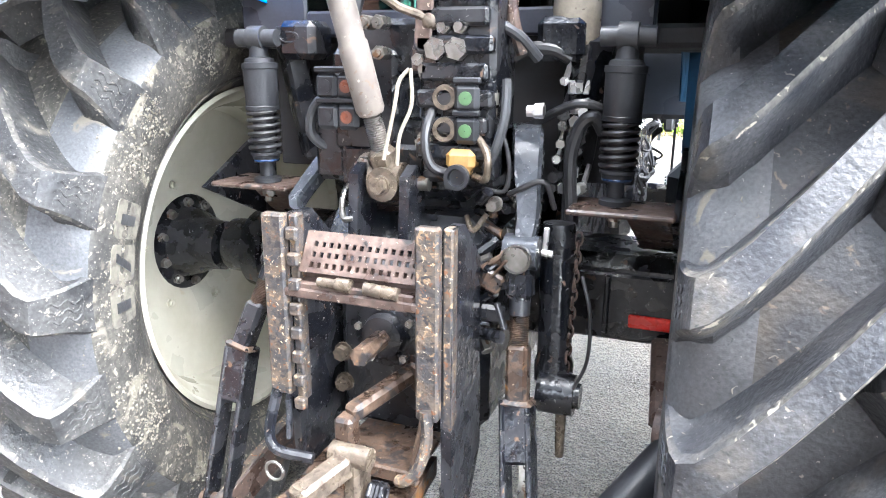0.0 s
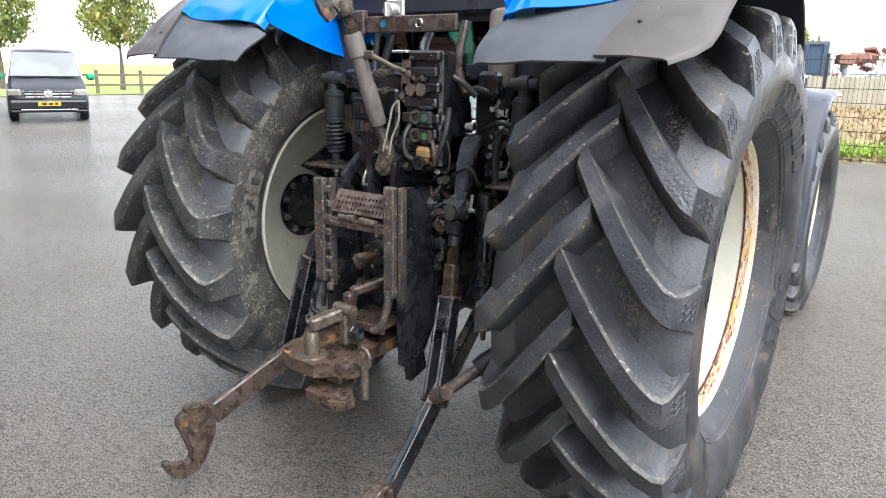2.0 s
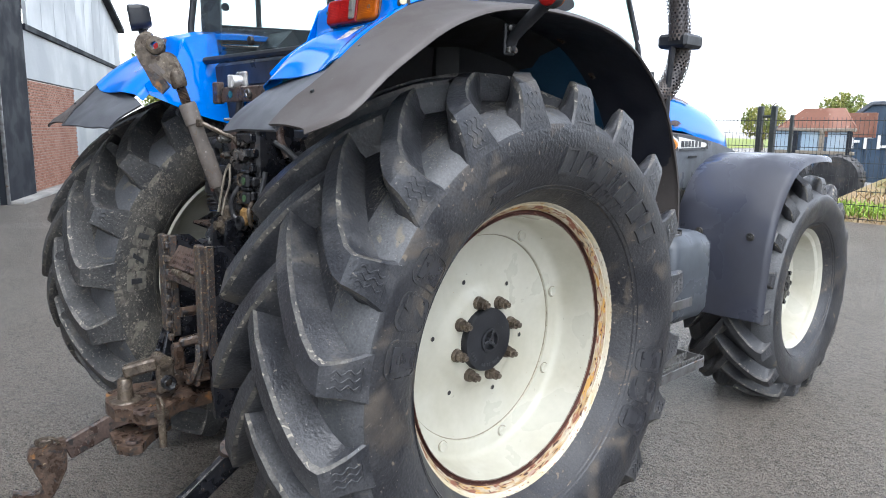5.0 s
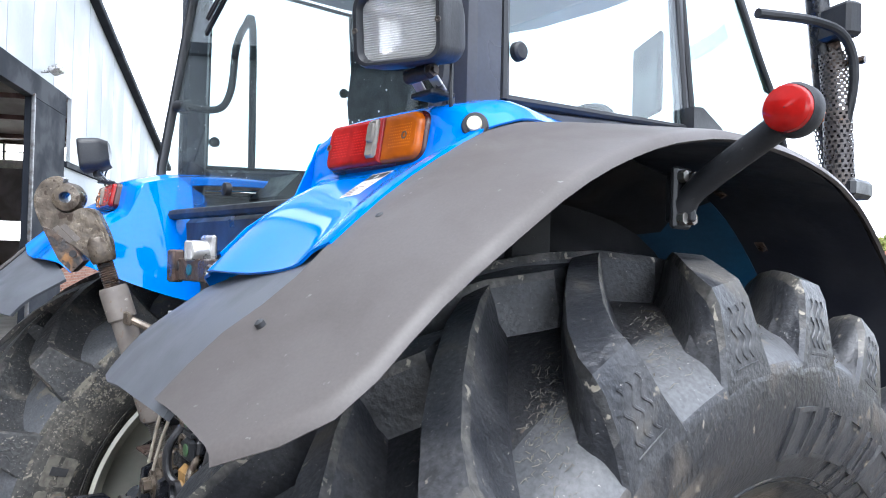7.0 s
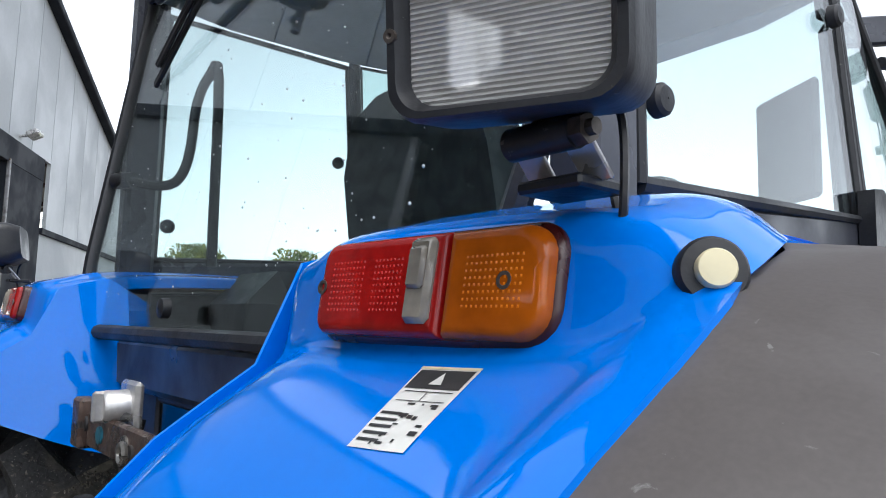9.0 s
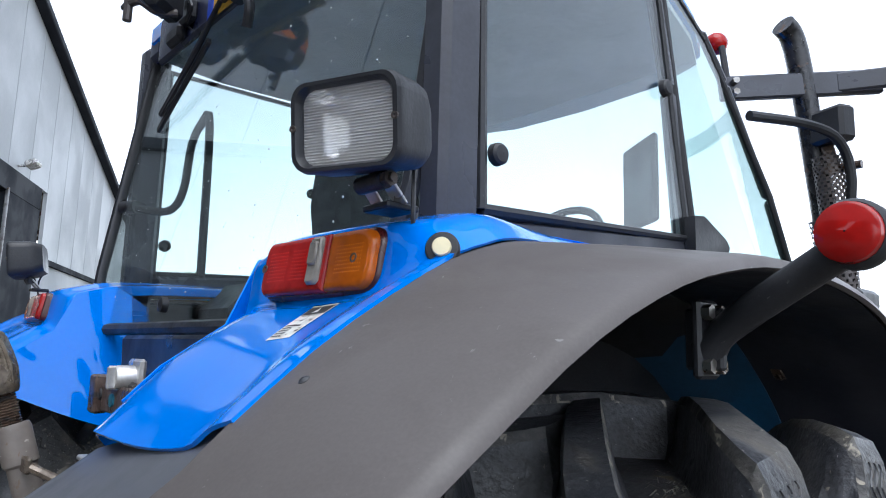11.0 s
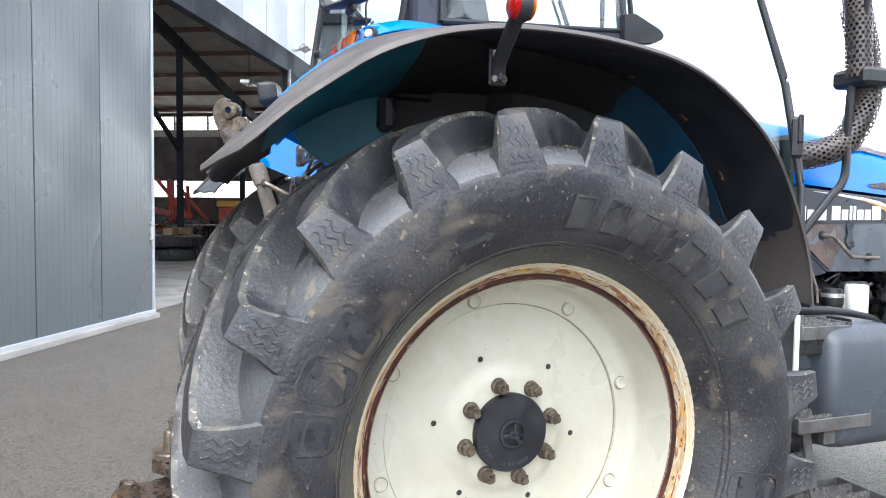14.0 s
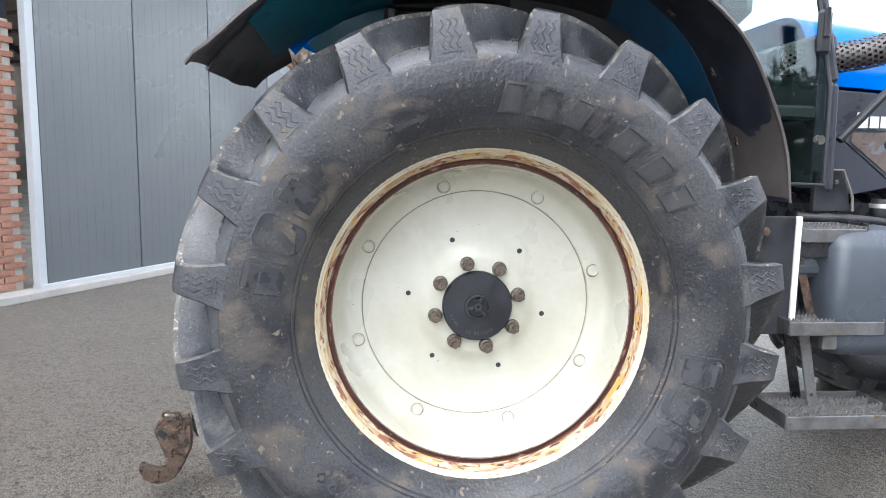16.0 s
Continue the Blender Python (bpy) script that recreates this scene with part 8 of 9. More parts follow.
part("lever", Mesh().bar((0.352, -0.445, 1.115), (0.349, -0.450, 1.055), 0.012, 0.008, 0.002, (0, 1, 0)).cyl((0.345, -0.45, 1.062), (0.368, -0.45, 1.060), 0.008, n=10), ALU, tractor, "bright short lever")
# chain and its handle
ring = lambda c, d, e: [c + d * 0.015 * math.cos(a) + e * 0.0085 * math.sin(a) for a in np.linspace(0, 2 * math.pi, 11)]  # noqa: E731
chain = part("chain", Mesh().tube(ring(Vector((0.407, -0.375, 1.08)), Vector((0, 0, 1)), Vector((1, 0, 0))), 0.0028, 5, 1), RUSTBROWN, tractor, "rusty link chain")
for i in range(1, 19):
    c = Vector((0.407 - 0.0006 * i, -0.375 - 0.002 * i, 1.08 - 0.0205 * i))
    part("chain_link", Mesh().tube(ring(c, Vector((0, 0, 1)), Vector((1, 0, 0)) if i % 2 == 0 else Vector((0, 1, 0))), 0.0028, 5, 1), RUSTBROWN, chain)
part("chain_handle", Mesh().cyl((0.395, -0.415, 0.695), (0.398, -0.42, 0.58), 0.013, 0.010, n=12), BRASSY, chain, "rusty rod on the chain")
# ---- ground ----
m = bpy.data.materials.new("wet_asphalt")
m.use_nodes = True
n, l = m.node_tree.nodes, m.node_tree.links
b = n["Principled BSDF"]
tc = n.new("ShaderNodeTexCoord")


def tex(kind, s, detail=4.0):
    t = n.new(kind)
    t.inputs["Scale"].default_value = s
    if "Detail" in t.inputs:
        t.inputs["Detail"].default_value = detail
    l.new(tc.outputs["Object"], t.inputs["Vector"])
    return t


def span(sock, lo, hi, a, c):
    t = n.new("ShaderNodeMapRange")
    for key, v in (("From Min", lo), ("From Max", hi), ("To Min", a), ("To Max", c)):
        t.inputs[key].default_value = v
    l.new(sock, t.inputs["Value"])
    return t.outputs["Result"]


def blend(fac, a, c):
    t = n.new("ShaderNodeMix")
    t.data_type = "RGBA"
    l.new(fac, t.inputs["Factor"])
    for s_, v in ((t.inputs["A"], a), (t.inputs["B"], c)):
        if isinstance(v, tuple):
            s_.default_value = (*v, 1)
        else:
            l.new(v, s_)
    return t.outputs["Result"]


stones, coarse = tex("ShaderNodeTexVoronoi", 95), tex("ShaderNodeTexVoronoi", 58)
chips = blend(span(stones.outputs["Color"], 0.62, 0.65, 0.0, 1.0), (0.007, 0.0066, 0.0064), (0.185, 0.158, 0.130))
big = blend(span(coarse.outputs["Color"], 0.74, 0.77, 0.0, 1.0), (0.007, 0.0066, 0.0064), (0.29, 0.252, 0.208))
light = n.new("ShaderNodeMix")
light.data_type, light.blend_type = "RGBA", "LIGHTEN"
light.inputs["Factor"].default_value = 1.0
l.new(chips, light.inputs["A"])
l.new(big, light.inputs["B"])
pits = span(tex("ShaderNodeTexNoise", 150, 2).outputs["Fac"], 0.38, 0.50, 0.85, 0.0)
col = blend(pits, light.outputs["Result"], (0.008, 0.008, 0.009))
damp = span(tex("ShaderNodeTexNoise", 0.35, 5).outputs["Fac"], 0.42, 0.60, 0.0, 1.0)
l.new(col, b.inputs["Base Color"])
grit = span(stones.outputs["Color"], 0.35, 0.65, 0.35, 0.75)
wet = n.new("ShaderNodeMath")
wet.operation = "MULTIPLY"
l.new(grit, wet.inputs[0])
l.new(span(damp, 0, 1, 0.8, 1.15), wet.inputs[1])
l.new(wet.outputs[0], b.inputs["Roughness"])
bp = n.new("ShaderNodeBump")
bp.inputs["Strength"].default_value, bp.inputs["Distance"].default_value = 1.0, 0.030
l.new(stones.outputs["Distance"], bp.inputs["Height"])
bp2 = n.new("ShaderNodeBump")
bp2.inputs["Strength"].default_value, bp2.inputs["Distance"].default_value = 1.0, 0.030
l.new(coarse.outputs["Distance"], bp2.inputs["Height"])
l.new(bp.outputs["Normal"], bp2.inputs["Normal"])
l.new(bp2.outputs["Normal"], b.inputs["Normal"])
l.new(bp.outputs["Normal"], b.inputs["Coat Normal"])
b.inputs["Coat Weight"].default_value, b.inputs["Coat Roughness"].default_value = 0.45, 0.22
ASPHALT = m
GRASS = mat("meadow_grass", (0.16, 0.22, 0.03), (0.24, 0.27, 0.05), 0.4, 0.9, grain=30, fine=0.4)
g = Mesh()
xs = [-3000, -60, -30, -12, 0, 12, 30, 60, 3000]
ys = [-3000, -60, -30, -12, 0, 12, 30, 60, 3000]
g.sheet([[(x, y, 0.0) for x in xs] for y in ys])
tagged(part("ground", g, ASPHALT), "dark damp asphalt yard with pale stone chips", "asphalt ground", kind="structure")
# meadow beyond the yard, a low bank that lies on the ground
U, N = Vector((-0.89, 0.456, 0)).normalized(), Vector((0.456, 0.89, 0)).normalized()
m = Mesh().add([(-34, -60, 0.03), (-33, 8, 0.03), (-30, 60, 0.03), (-26, 140, 0.03), (-900, 900, 0.25), (-900, -400, 0.25)], [(0, 1, 2, 3, 4, 5)])
tagged(part("meadow", m, GRASS), "bright yellow-green flat meadow", "meadow", kind="structure")
m = Mesh().sheet([[(x, y + 0.4 - 0.023 * (x + 8), z) for x in (-2.4, 0, 4, 10, 20, 40)] for y, z in ((11.9, -0.02), (12.6, 0.10), (14.0, 0.28), (16.5, 0.52), (19.0, 0.74), (22.0, 0.80), (40.0, 0.3), (120.0, 0.05))])
VERGE = mat("rough_verge", (0.30, 0.21, 0.11), (0.22, 0.20, 0.08), 1.2, 0.95, grain=40, fine=0.5)
tagged(part("verge", m, VERGE), "rough brown and green grass verge behind the fence", "grass verge", kind="structure")

# ---- shed ----
P0 = Vector((-7.7, -1.42, 0))
W = lambda s, d, z: P0 + U * s + N * d + Vector((0, 0, z))  # noqa: E731  along the front, out of it, up
ROT = Matrix((U, N, Vector((0, 0, 1)))).transposed()
CLAD = mat("white_cladding", (0.40, 0.42, 0.435), (0.37, 0.39, 0.405), 0.8, 0.55, grain=20, fine=0.04)
DOORGREY = mat("grey_door_sheet", (0.096, 0.106, 0.112), (0.090, 0.100, 0.106), 0.6, 0.42, grain=25, fine=0.06)
DARKBEAM = mat("anthracite_steel", (0.020, 0.023, 0.031), (0.025, 0.028, 0.035), 2, 0.75, gloss=0.15)
BRICK = mat("red_brick", (0.38, 0.19, 0.125), (0.29, 0.135, 0.09), 2.5, 0.85, bump=0.5, grain=40, fine=0.3)
MORTAR = mat("mortar", (0.42, 0.38, 0.33), (0.35, 0.31, 0.27), 6, 0.95)
CONCRETE = mat("concrete", (0.40, 0.38, 0.35), (0.30, 0.29, 0.27), 1.5, 0.8, bump=0.2)
INNER = mat("dim_roof_board", (0.36, 0.33, 0.31), (0.30, 0.275, 0.26), 1.5, 0.8)
TIMBER = mat("dark_purlin", (0.10, 0.05, 0.042), (0.075, 0.04, 0.034), 3, 0.8)
top = lambda s: 8.55 - 0.245 * (s - 5.2)  # noqa: E731


def panel(m, s0, s1, z0, z1, d0=-0.08, d1=0.0):
    m.box(W((s0 + s1) / 2, (d0 + d1) / 2, (z0 + z1) / 2), (abs(s1 - s0) - 0.012, d1 - d0, z1 - z0), 0.006, ROT)
    return m


gable = thing("wall_front", "white metal-clad shed gable with dark steel edge", "shed wall", kind="structure")
s = -30.0
while s < 19.5:
    s1 = s + 1.19
    z0 = 5.0 if -0.1 < (s + s1) / 2 < 7.7 else (4.62 if s < 0 else 3.62)
    z1 = top(min(s1, 40)) if s > -14 else top(-14) - 0.245 * (-14 - s)
    z1b = top(s) if s > -14 else z1
    v = [W(a, d, z) for d in (-0.08, 0.0) for a, z in ((s + 0.011, z0), (s1 - 0.011, z0), (s1 - 0.011, z1), (s + 0.011, z1b))]
    part("panel", Mesh().add(v, [(0, 1, 2, 3), (4, 5, 6, 7), (0, 1, 5, 4), (1, 2, 6, 5), (2, 3, 7, 6), (3, 0, 4, 7)]), CLAD, gable)
    s = s1
part("verge_trim", Mesh().bar(W(-14, 0.06, top(-14) + 0.05), W(20, 0.06, top(20) + 0.05), 0.30, 0.16, 0.02, (0, 0, 1)), DARKBEAM, gable, "dark roof edge trim")
bm_ = Mesh()
panel(bm_, 0.1, 7.68, 4.55, 5.0, -0.16, 0.02)
part("lintel", bm_, DARKBEAM, gable, "dark steel lintel box")
part("post_box", panel(Mesh(), 5.80, 7.68, 0.0, 4.55, -0.14, 0.015), DARKBEAM, gable, "dark steel post beside the opening")
part("post_edge", Mesh().box(W(5.78, 0.02, 2.3), (0.06, 0.06, 4.6), 0.01, ROT), GALV, gable)
part("lower_cladding", panel(Mesh(), 7.70, 19.8, 2.50, 3.50, -0.08, -0.01), CLAD, gable)
part("lower_cladding", panel(Mesh(), 12.02, 19.8, 0.06, 2.49, -0.08, -0.01), CLAD, gable)
part("gutter_band", panel(Mesh(), 7.70, 19.8, 3.50, 3.62, -0.08, 0.06), DARKBEAM, gable, "dark drip edge")
part("door_rail", panel(Mesh(), -12, 0.3, 4.52, 4.66, -0.02, 0.18), DARKBEAM, gable, "dark sliding door rail")
part("flood_lamp", Mesh().box(W(6.2, 0.25, 5.16), (0.34, 0.22, 0.12), 0.03, ROT @ Matrix.Rotation(radians(25), 3, "X")).bar(W(6.2, 0.0, 5.1), W(6.2, 0.2, 5.14), 0.06, 0.04), ALU, gable, "grey flood lamp")
part("plinth", panel(Mesh(), -30, 0.0, 0.0, 0.07, -0.3, 0.22), CONCRETE, gable, "pale concrete sill")
part("plinth", panel(Mesh(), 5.9, 19.8, 0.0, 0.06, -0.3, 0.25), CONCRETE, gable, "pale concrete sill")
# sliding door
door = thing("sliding_door", "tall grey sheet-metal sliding door with white edge trim, open", "shed door")
for i in range(4):
    a = -4.57 + i * 1.14
    sheet = panel(Mesh(), a, a + 1.14, 0.10, 4.52, 0.05, 0.11)
    pn = part("panel", sheet, DOORGREY, door)
    ribs = Mesh()
    for k in range(11):
        panel(ribs, a + 0.06 + k * 0.1, a + 0.075 + k * 0.1, 0.12, 4.50, 0.10, 0.1112)
    part("rib", ribs, DOORGREY, pn)
part("edge_trim", panel(Mesh(), -0.02, 0.05, 0.05, 4.54, 0.03, 0.125), CLAD, door, "white edge trim")
part("edge_trim", panel(Mesh(), -4.66, -4.57, 0.05, 4.54, 0.03, 0.125), CLAD, door, "white edge trim")
part("bottom_trim", panel(Mesh(), -4.66, 0.05, 0.04, 0.11, 0.02, 0.135), CLAD, door, "white bottom trim")
part("door_pull", panel(Mesh(), -0.075, -0.02, 1.02, 1.32, 0.10, 0.14), ALU, door, "recessed grey pull")


def brickwork(s0, s1, z1, name):
    base = thing(name, "red brick wall with pale joints", "brick wall", kind="structure")
    part("mortar", panel(Mesh(), s0, s1, 0.06, z1, -0.25, -0.022), MORTAR, base, "pale mortar")
    return base, [(s0 + 0.22 * i + 0.11 * (r % 2) + 0.11, 0.09 + 0.0625 * r + 0.026) for r in range(int((z1 - 0.09) / 0.0625)) for i in range(int((s1 - s0) / 0.22))]


brick_me = Mesh().box((0, 0, 0), (0.208, 0.03, 0.051), 0.003, ROT).data("brick", BRICK)
near_wall, near = brickwork(-6.55, -4.70, 2.48, "wall_brick_near")
far_wall, far = brickwork(7.72, 12.0, 2.48, "wall_brick_far")
part("wall_band", panel(Mesh(), -6.55, -4.70, 2.48, 4.6, -0.1, -0.03), DARKBEAM, near_wall, "dark band above the brick")

# shed inside
inside = thing("shed_inside", "dim shed interior with steel frame and timber purlins", "shed interior", kind="structure")
part("shed_floor", Mesh().box(W(8, -14, 0.012), (50, 27.5, 0.02), 0.0, ROT), CONCRETE, inside, "pale concrete shed floor")
part("back_wall", panel(Mesh(), -14, 17.8, 0, 10.0, -27.9, -27.7), INNER, inside, "dim back wall")
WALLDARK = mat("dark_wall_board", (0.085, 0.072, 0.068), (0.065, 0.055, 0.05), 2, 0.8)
FAR = 17.6
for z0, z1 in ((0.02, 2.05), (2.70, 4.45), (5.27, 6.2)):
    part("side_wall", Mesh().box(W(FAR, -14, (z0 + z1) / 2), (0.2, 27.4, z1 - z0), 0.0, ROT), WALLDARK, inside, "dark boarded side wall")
part("wall_band", Mesh().box(W(FAR - 0.02, -14, 4.60), (0.2, 27.4, 0.27), 0.0, ROT), BEIGE, inside, "cream band below the window strip")
sl = Mesh()
for i in range(19):
    sl.box(W(FAR + 0.05, -1.2 - i * 1.4, 5.0), (0.02, 1.32, 0.52), 0.0, ROT)
rnd = random.Random(2)
for i in range(11):
    sl.box(W(FAR + 0.05, -1.5 - i * 2.3 - rnd.uniform(0, 0.5), 2.37), (0.02, rnd.uniform(0.7, 1.7), 0.64), 0.0, ROT)
part("window_mullion", Mesh().box(W(FAR - 0.06, -14, 5.0), (0.03, 27.0, 0.03), 0.0, ROT), DARKBEAM, inside)
for i in range(20):
    part("window_mullion", Mesh().box(W(FAR - 0.06, -0.5 - i * 1.4, 5.0), (0.03, 0.05, 0.56), 0.0, ROT), DARKBEAM, inside)
em = bpy.data.materials.new("daylight_pane")
em.use_nodes = True
em.node_tree.nodes["Principled BSDF"].inputs["Base Color"].default_value = (0.8, 0.8, 0.74, 1)
em.node_tree.nodes["Principled BSDF"].inputs["Emission Color"].default_value = (1.0, 0.98, 0.9, 1)
em.node_tree.nodes["Principled BSDF"].inputs["Emission Strength"].default_value = 1.3
part("daylight_strip", sl, em, inside, "bright daylight panes in the back wall")
part("side_wall", Mesh().box(W(-14, -14, 4), (0.2, 27.6, 8), 0.0, ROT), INNER, inside)
rf = Mesh()
rf.add([W(-14, -28, top(-14)), W(19.8, -28, top(19.8)), W(19.8, -0.1, top(19.8)), W(-14, -0.1, top(-14))], [(0, 1, 2, 3)])
tagged(part("ceiling", rf, INNER, thick=0.15), "dim grey shed roof underside", "roof", kind="structure")
for k in range(19):
    sx = -10 + 1.5 * k
    part("purlin", Mesh().bar(W(sx, -27.5, top(sx) - 0.16), W(sx, -0.3, top(sx) - 0.16), 0.10, 0.24, 0.0), TIMBER, inside, "dark red-brown timber purlin")
for sx in (11.3, 3.0, 16.0):
    for d in (-5.4, -11, -18):
        part("steel_post", Mesh().bar(W(sx, d, 0), W(sx, d, top(sx) - 0.3), 0.20, 0.20, 0.01, (0, 1, 0)), DARKBEAM, inside, "dark steel post")
for d in (-5.4, -11, -18):
    part("rafter", Mesh().bar(W(-13.8, d, top(-13.8) - 0.5), W(17.4, d, top(17.4) - 0.5), 0.16, 0.36, 0.01), DARKBEAM, inside, "dark steel rafter")
    part("brace", Mesh().bar(W(11.3, d, 3.3), W(8.3, d, 5.4), 0.12, 0.12, 0.01), DARKBEAM, inside)
RED = mat("machine_red", (0.42, 0.05, 0.025), (0.30, 0.035, 0.02), 4, 0.45)
ORANGE = mat("machine_orange", (0.55, 0.18, 0.03), None, 4, 0.45)
def implement(sx, d, h, mt, nm):
    """A painted frame machine on a roller, with leaning arms, cross bars and tines."""
    mc = thing("farm_implement", f"{nm} painted farm implement standing in the shed", "farm implement")
    part("frame", Mesh().bar(W(sx, d, 0), W(sx - 0.15, d, h), 0.22, 0.16, 0.01, (0, 1, 0)).bar(W(sx + 1.3, d, 0), W(sx + 1.05, d, h * 0.95), 0.20, 0.14, 0.01, (0, 1, 0)).bar(W(sx - 0.1, d, h * 0.55), W(sx + 1.3, d, h * 0.5), 0.14, 0.20, 0.01), mt, mc, f"{nm} frame")
    part("cross_bar", Mesh().bar(W(sx - 0.4, d + 0.2, h * 0.34), W(sx + 1.7, d + 0.2, h * 0.34), 0.16, 0.18, 0.01), mt, mc)
    part("roller", Mesh().cyl(W(sx - 0.4, d + 0.5, 0.34), W(sx + 1.7, d + 0.5, 0.34), 0.32, n=18), BLACKMETAL, mc, "black steel roller")
    part("arm", Mesh().bar(W(sx + 0.2, d, h * 0.95), W(sx + 0.8, d + 0.9, h * 0.45), 0.13, 0.13, 0.01), mt, mc)
    for k in range(6):
        part("tine", Mesh().tube([W(sx - 0.3 + 0.36 * k, d + 0.25, h * 0.34), W(sx - 0.3 + 0.36 * k, d + 0.75, h * 0.42), W(sx - 0.3 + 0.36 * k, d + 0.8, 0.12)], 0.03, 6), BLACKMETAL, mc)


implement(13.6, -7.6, 2.75, RED, "red")
implement(15.6, -7.9, 2.6, RED, "red")
implement(12.2, -9.6, 2.2, RED, "red")
implement(16.2, -11.5, 1.9, ORANGE, "orange")
hop = thing("seed_hopper", "orange and yellow seed hopper on steel legs in the shed", "seed hopper")
part("hopper_box", Mesh().box(W(15.7, -5.3, 1.36), (2.0, 0.9, 0.56), 0.03, ROT), RED, hop, "orange-red box")
part("hopper_lid", Mesh().box(W(15.7, -5.3, 1.76), (2.1, 1.0, 0.22), 0.03, ROT), mat("machine_yellow", (0.60, 0.33, 0.03), (0.52, 0.27, 0.03), 4, 0.45), hop, "yellow lid")
for ds in (-0.8, 0.8):
    for dd in (-0.35, 0.35):
        part("leg", Mesh().bar(W(15.7 + ds, -5.3 + dd, 0.02), W(15.7 + ds, -5.3 + dd, 1.10), 0.08, 0.08, 0.005, (0, 1, 0)), DARKBEAM, hop)
for k in range(2):
    st = thing("spare_tyre", "black spare tyre lying on the shed floor with cartons on it" if k else "black spare tyre lying on the shed floor", "tyre")
    tm = Mesh()
    tm.lathe([(0.02, 0.42), (0.0, 0.60), (0.04, 0.74), (0.10, 0.78), (0.28, 0.78), (0.34, 0.74), (0.38, 0.60), (0.36, 0.42), (0.19, 0.38), (0.02, 0.42)], W(10.8, -5.3, k * 0.39), W(10.8, -5.3, k * 0.39 + 1), 32, False, True)
    part("tyre_body", tm, RUBBER, st)
    block = Mesh().box((0.80, 0, 0.19), (0.06, 0.05, 0.30), 0.01, Matrix.Rotation(radians(25), 3, "X")).data("tread_lug", LUG)
    for i in range(28):
        part("tread_lug", block, None, st, at=Matrix.Translation(W(10.8, -5.3, k * 0.39)) @ Matrix.Rotation(2 * math.pi * i / 28, 4, "Z"))
CARTON = mat("brown_carton", (0.36, 0.24, 0.14), (0.30, 0.19, 0.11), 4, 0.85)
for k, (dx, dy) in enumerate(((-0.3, 0.0), (0.1, 0.2), (0.35, -0.15))):
    tagged(part("carton", Mesh().box(W(10.8 + dx, -5.3 + dy, 0.88), (0.34, 0.28, 0.20), 0.004, ROT @ Matrix.Rotation(radians(20 * k), 3, "Z")), CARTON), "crumpled brown carton on stacked tyres", "carton", "cartons on the tyres")
bench = thing("workbench", "pale steel workbench with clutter in the shed", "workbench")
part("bench_top", Mesh().box(W(12.7, -5.6, 1.02), (2.4, 0.8, 0.05), 0.005, ROT), GALV, bench)
part("bench_clutter", Mesh().box(W(12.2, -5.5, 1.12), (0.5, 0.3, 0.12), 0.02, ROT).box(W(13.2, -5.6, 1.14), (0.3, 0.4, 0.16), 0.02, ROT), RUSTBROWN, bench)
for ds in (-0.9, 0.9):
    for dd in (-0.3, 0.3):
        part("leg", Mesh().bar(W(12.7 + ds, -5.6 + dd, 0.02), W(12.7 + ds, -5.6 + dd, 1.0), 0.06, 0.06, 0.004, (0, 1, 0)), GALV, bench)
hl = thing("hanging_lamp", "grey factory lamp under the shed roof", "ceiling lamp")
part("lamp_box", Mesh().box(W(9.9, -2.6, 5.1), (0.6, 0.3, 0.12), 0.02, ROT), ALU, hl)
part("lamp_chain", Mesh().bar(W(9.9, -2.6, 5.15), W(9.9, -2.6, 7.0), 0.02, 0.02, 0.0, (0, 1, 0)), BLACKMETAL, hl)

# ---- van ----
VAN = mat("dark_van_paint", (0.016, 0.017, 0.020), (0.012, 0.013, 0.016), 2, 0.12, gloss=0.4, coat=0.0, rough_var=0.03, fine=0.03)
VGLASS = mat("van_glass", (0.10, 0.115, 0.115), (0.15, 0.165, 0.165), 1.2, 0.06, rough_var=0.02)
fwd = Vector((0.91, -0.415, 0))
van = thing("van", "black delivery van with green mirrors, parked facing the yard", "van",
            at=Matrix.Translation((-17.7, 6.75, 0)) @ Matrix.Rotation(math.atan2(fwd.y, fwd.x) + math.pi / 2, 4, "Z"))
# local: front towards -y
rows = []
for y, w, zl, zt, tw in ((-0.35, 0.82, 0.35, 0.62, 0.80), (-0.28, 0.90, 0.28, 0.85, 0.88), (0.0, 0.95, 0.25, 0.98, 0.90), (0.55, 0.96, 0.25, 1.10, 0.88), (1.25, 0.96, 0.25, 1.78, 0.74), (1.6, 0.96, 0.25, 1.88, 0.76), (4.6, 0.96, 0.25, 1.90, 0.80), (4.75, 0.95, 0.3, 1.80, 0.78)):
    hm_ = 0.25 + (zt - 0.25) * 0.55 if zt < 1.3 else 1.02
    rows.append([(-w * 0.9, y, zl), (-w, y, zl + 0.15), (-w, y, hm_), (-tw, y, zt - 0.05), (-tw * 0.85, y, zt), (0, y, zt + 0.03), (tw * 0.85, y, zt), (tw, y, zt - 0.05), (w, y, hm_), (w, y, zl + 0.15), (w * 0.9, y, zl)])
vb = Mesh().sheet(rows)
vb.f += [tuple(range(11)), tuple(range(77, 88))]
part("van_body", vb, VAN, van, "glossy black body", 45)
ws = Mesh().sheet([[(x * 0.83, 0.60, 1.13) for x in (-1, 0, 1)], [(x * 0.72, 1.20, 1.745) for x in (-1, 0, 1)]])
for i in range(len(ws.v)):
    ws.v[i] = (ws.v[i][0], ws.v[i][1] - 0.022, ws.v[i][2] + 0.048)
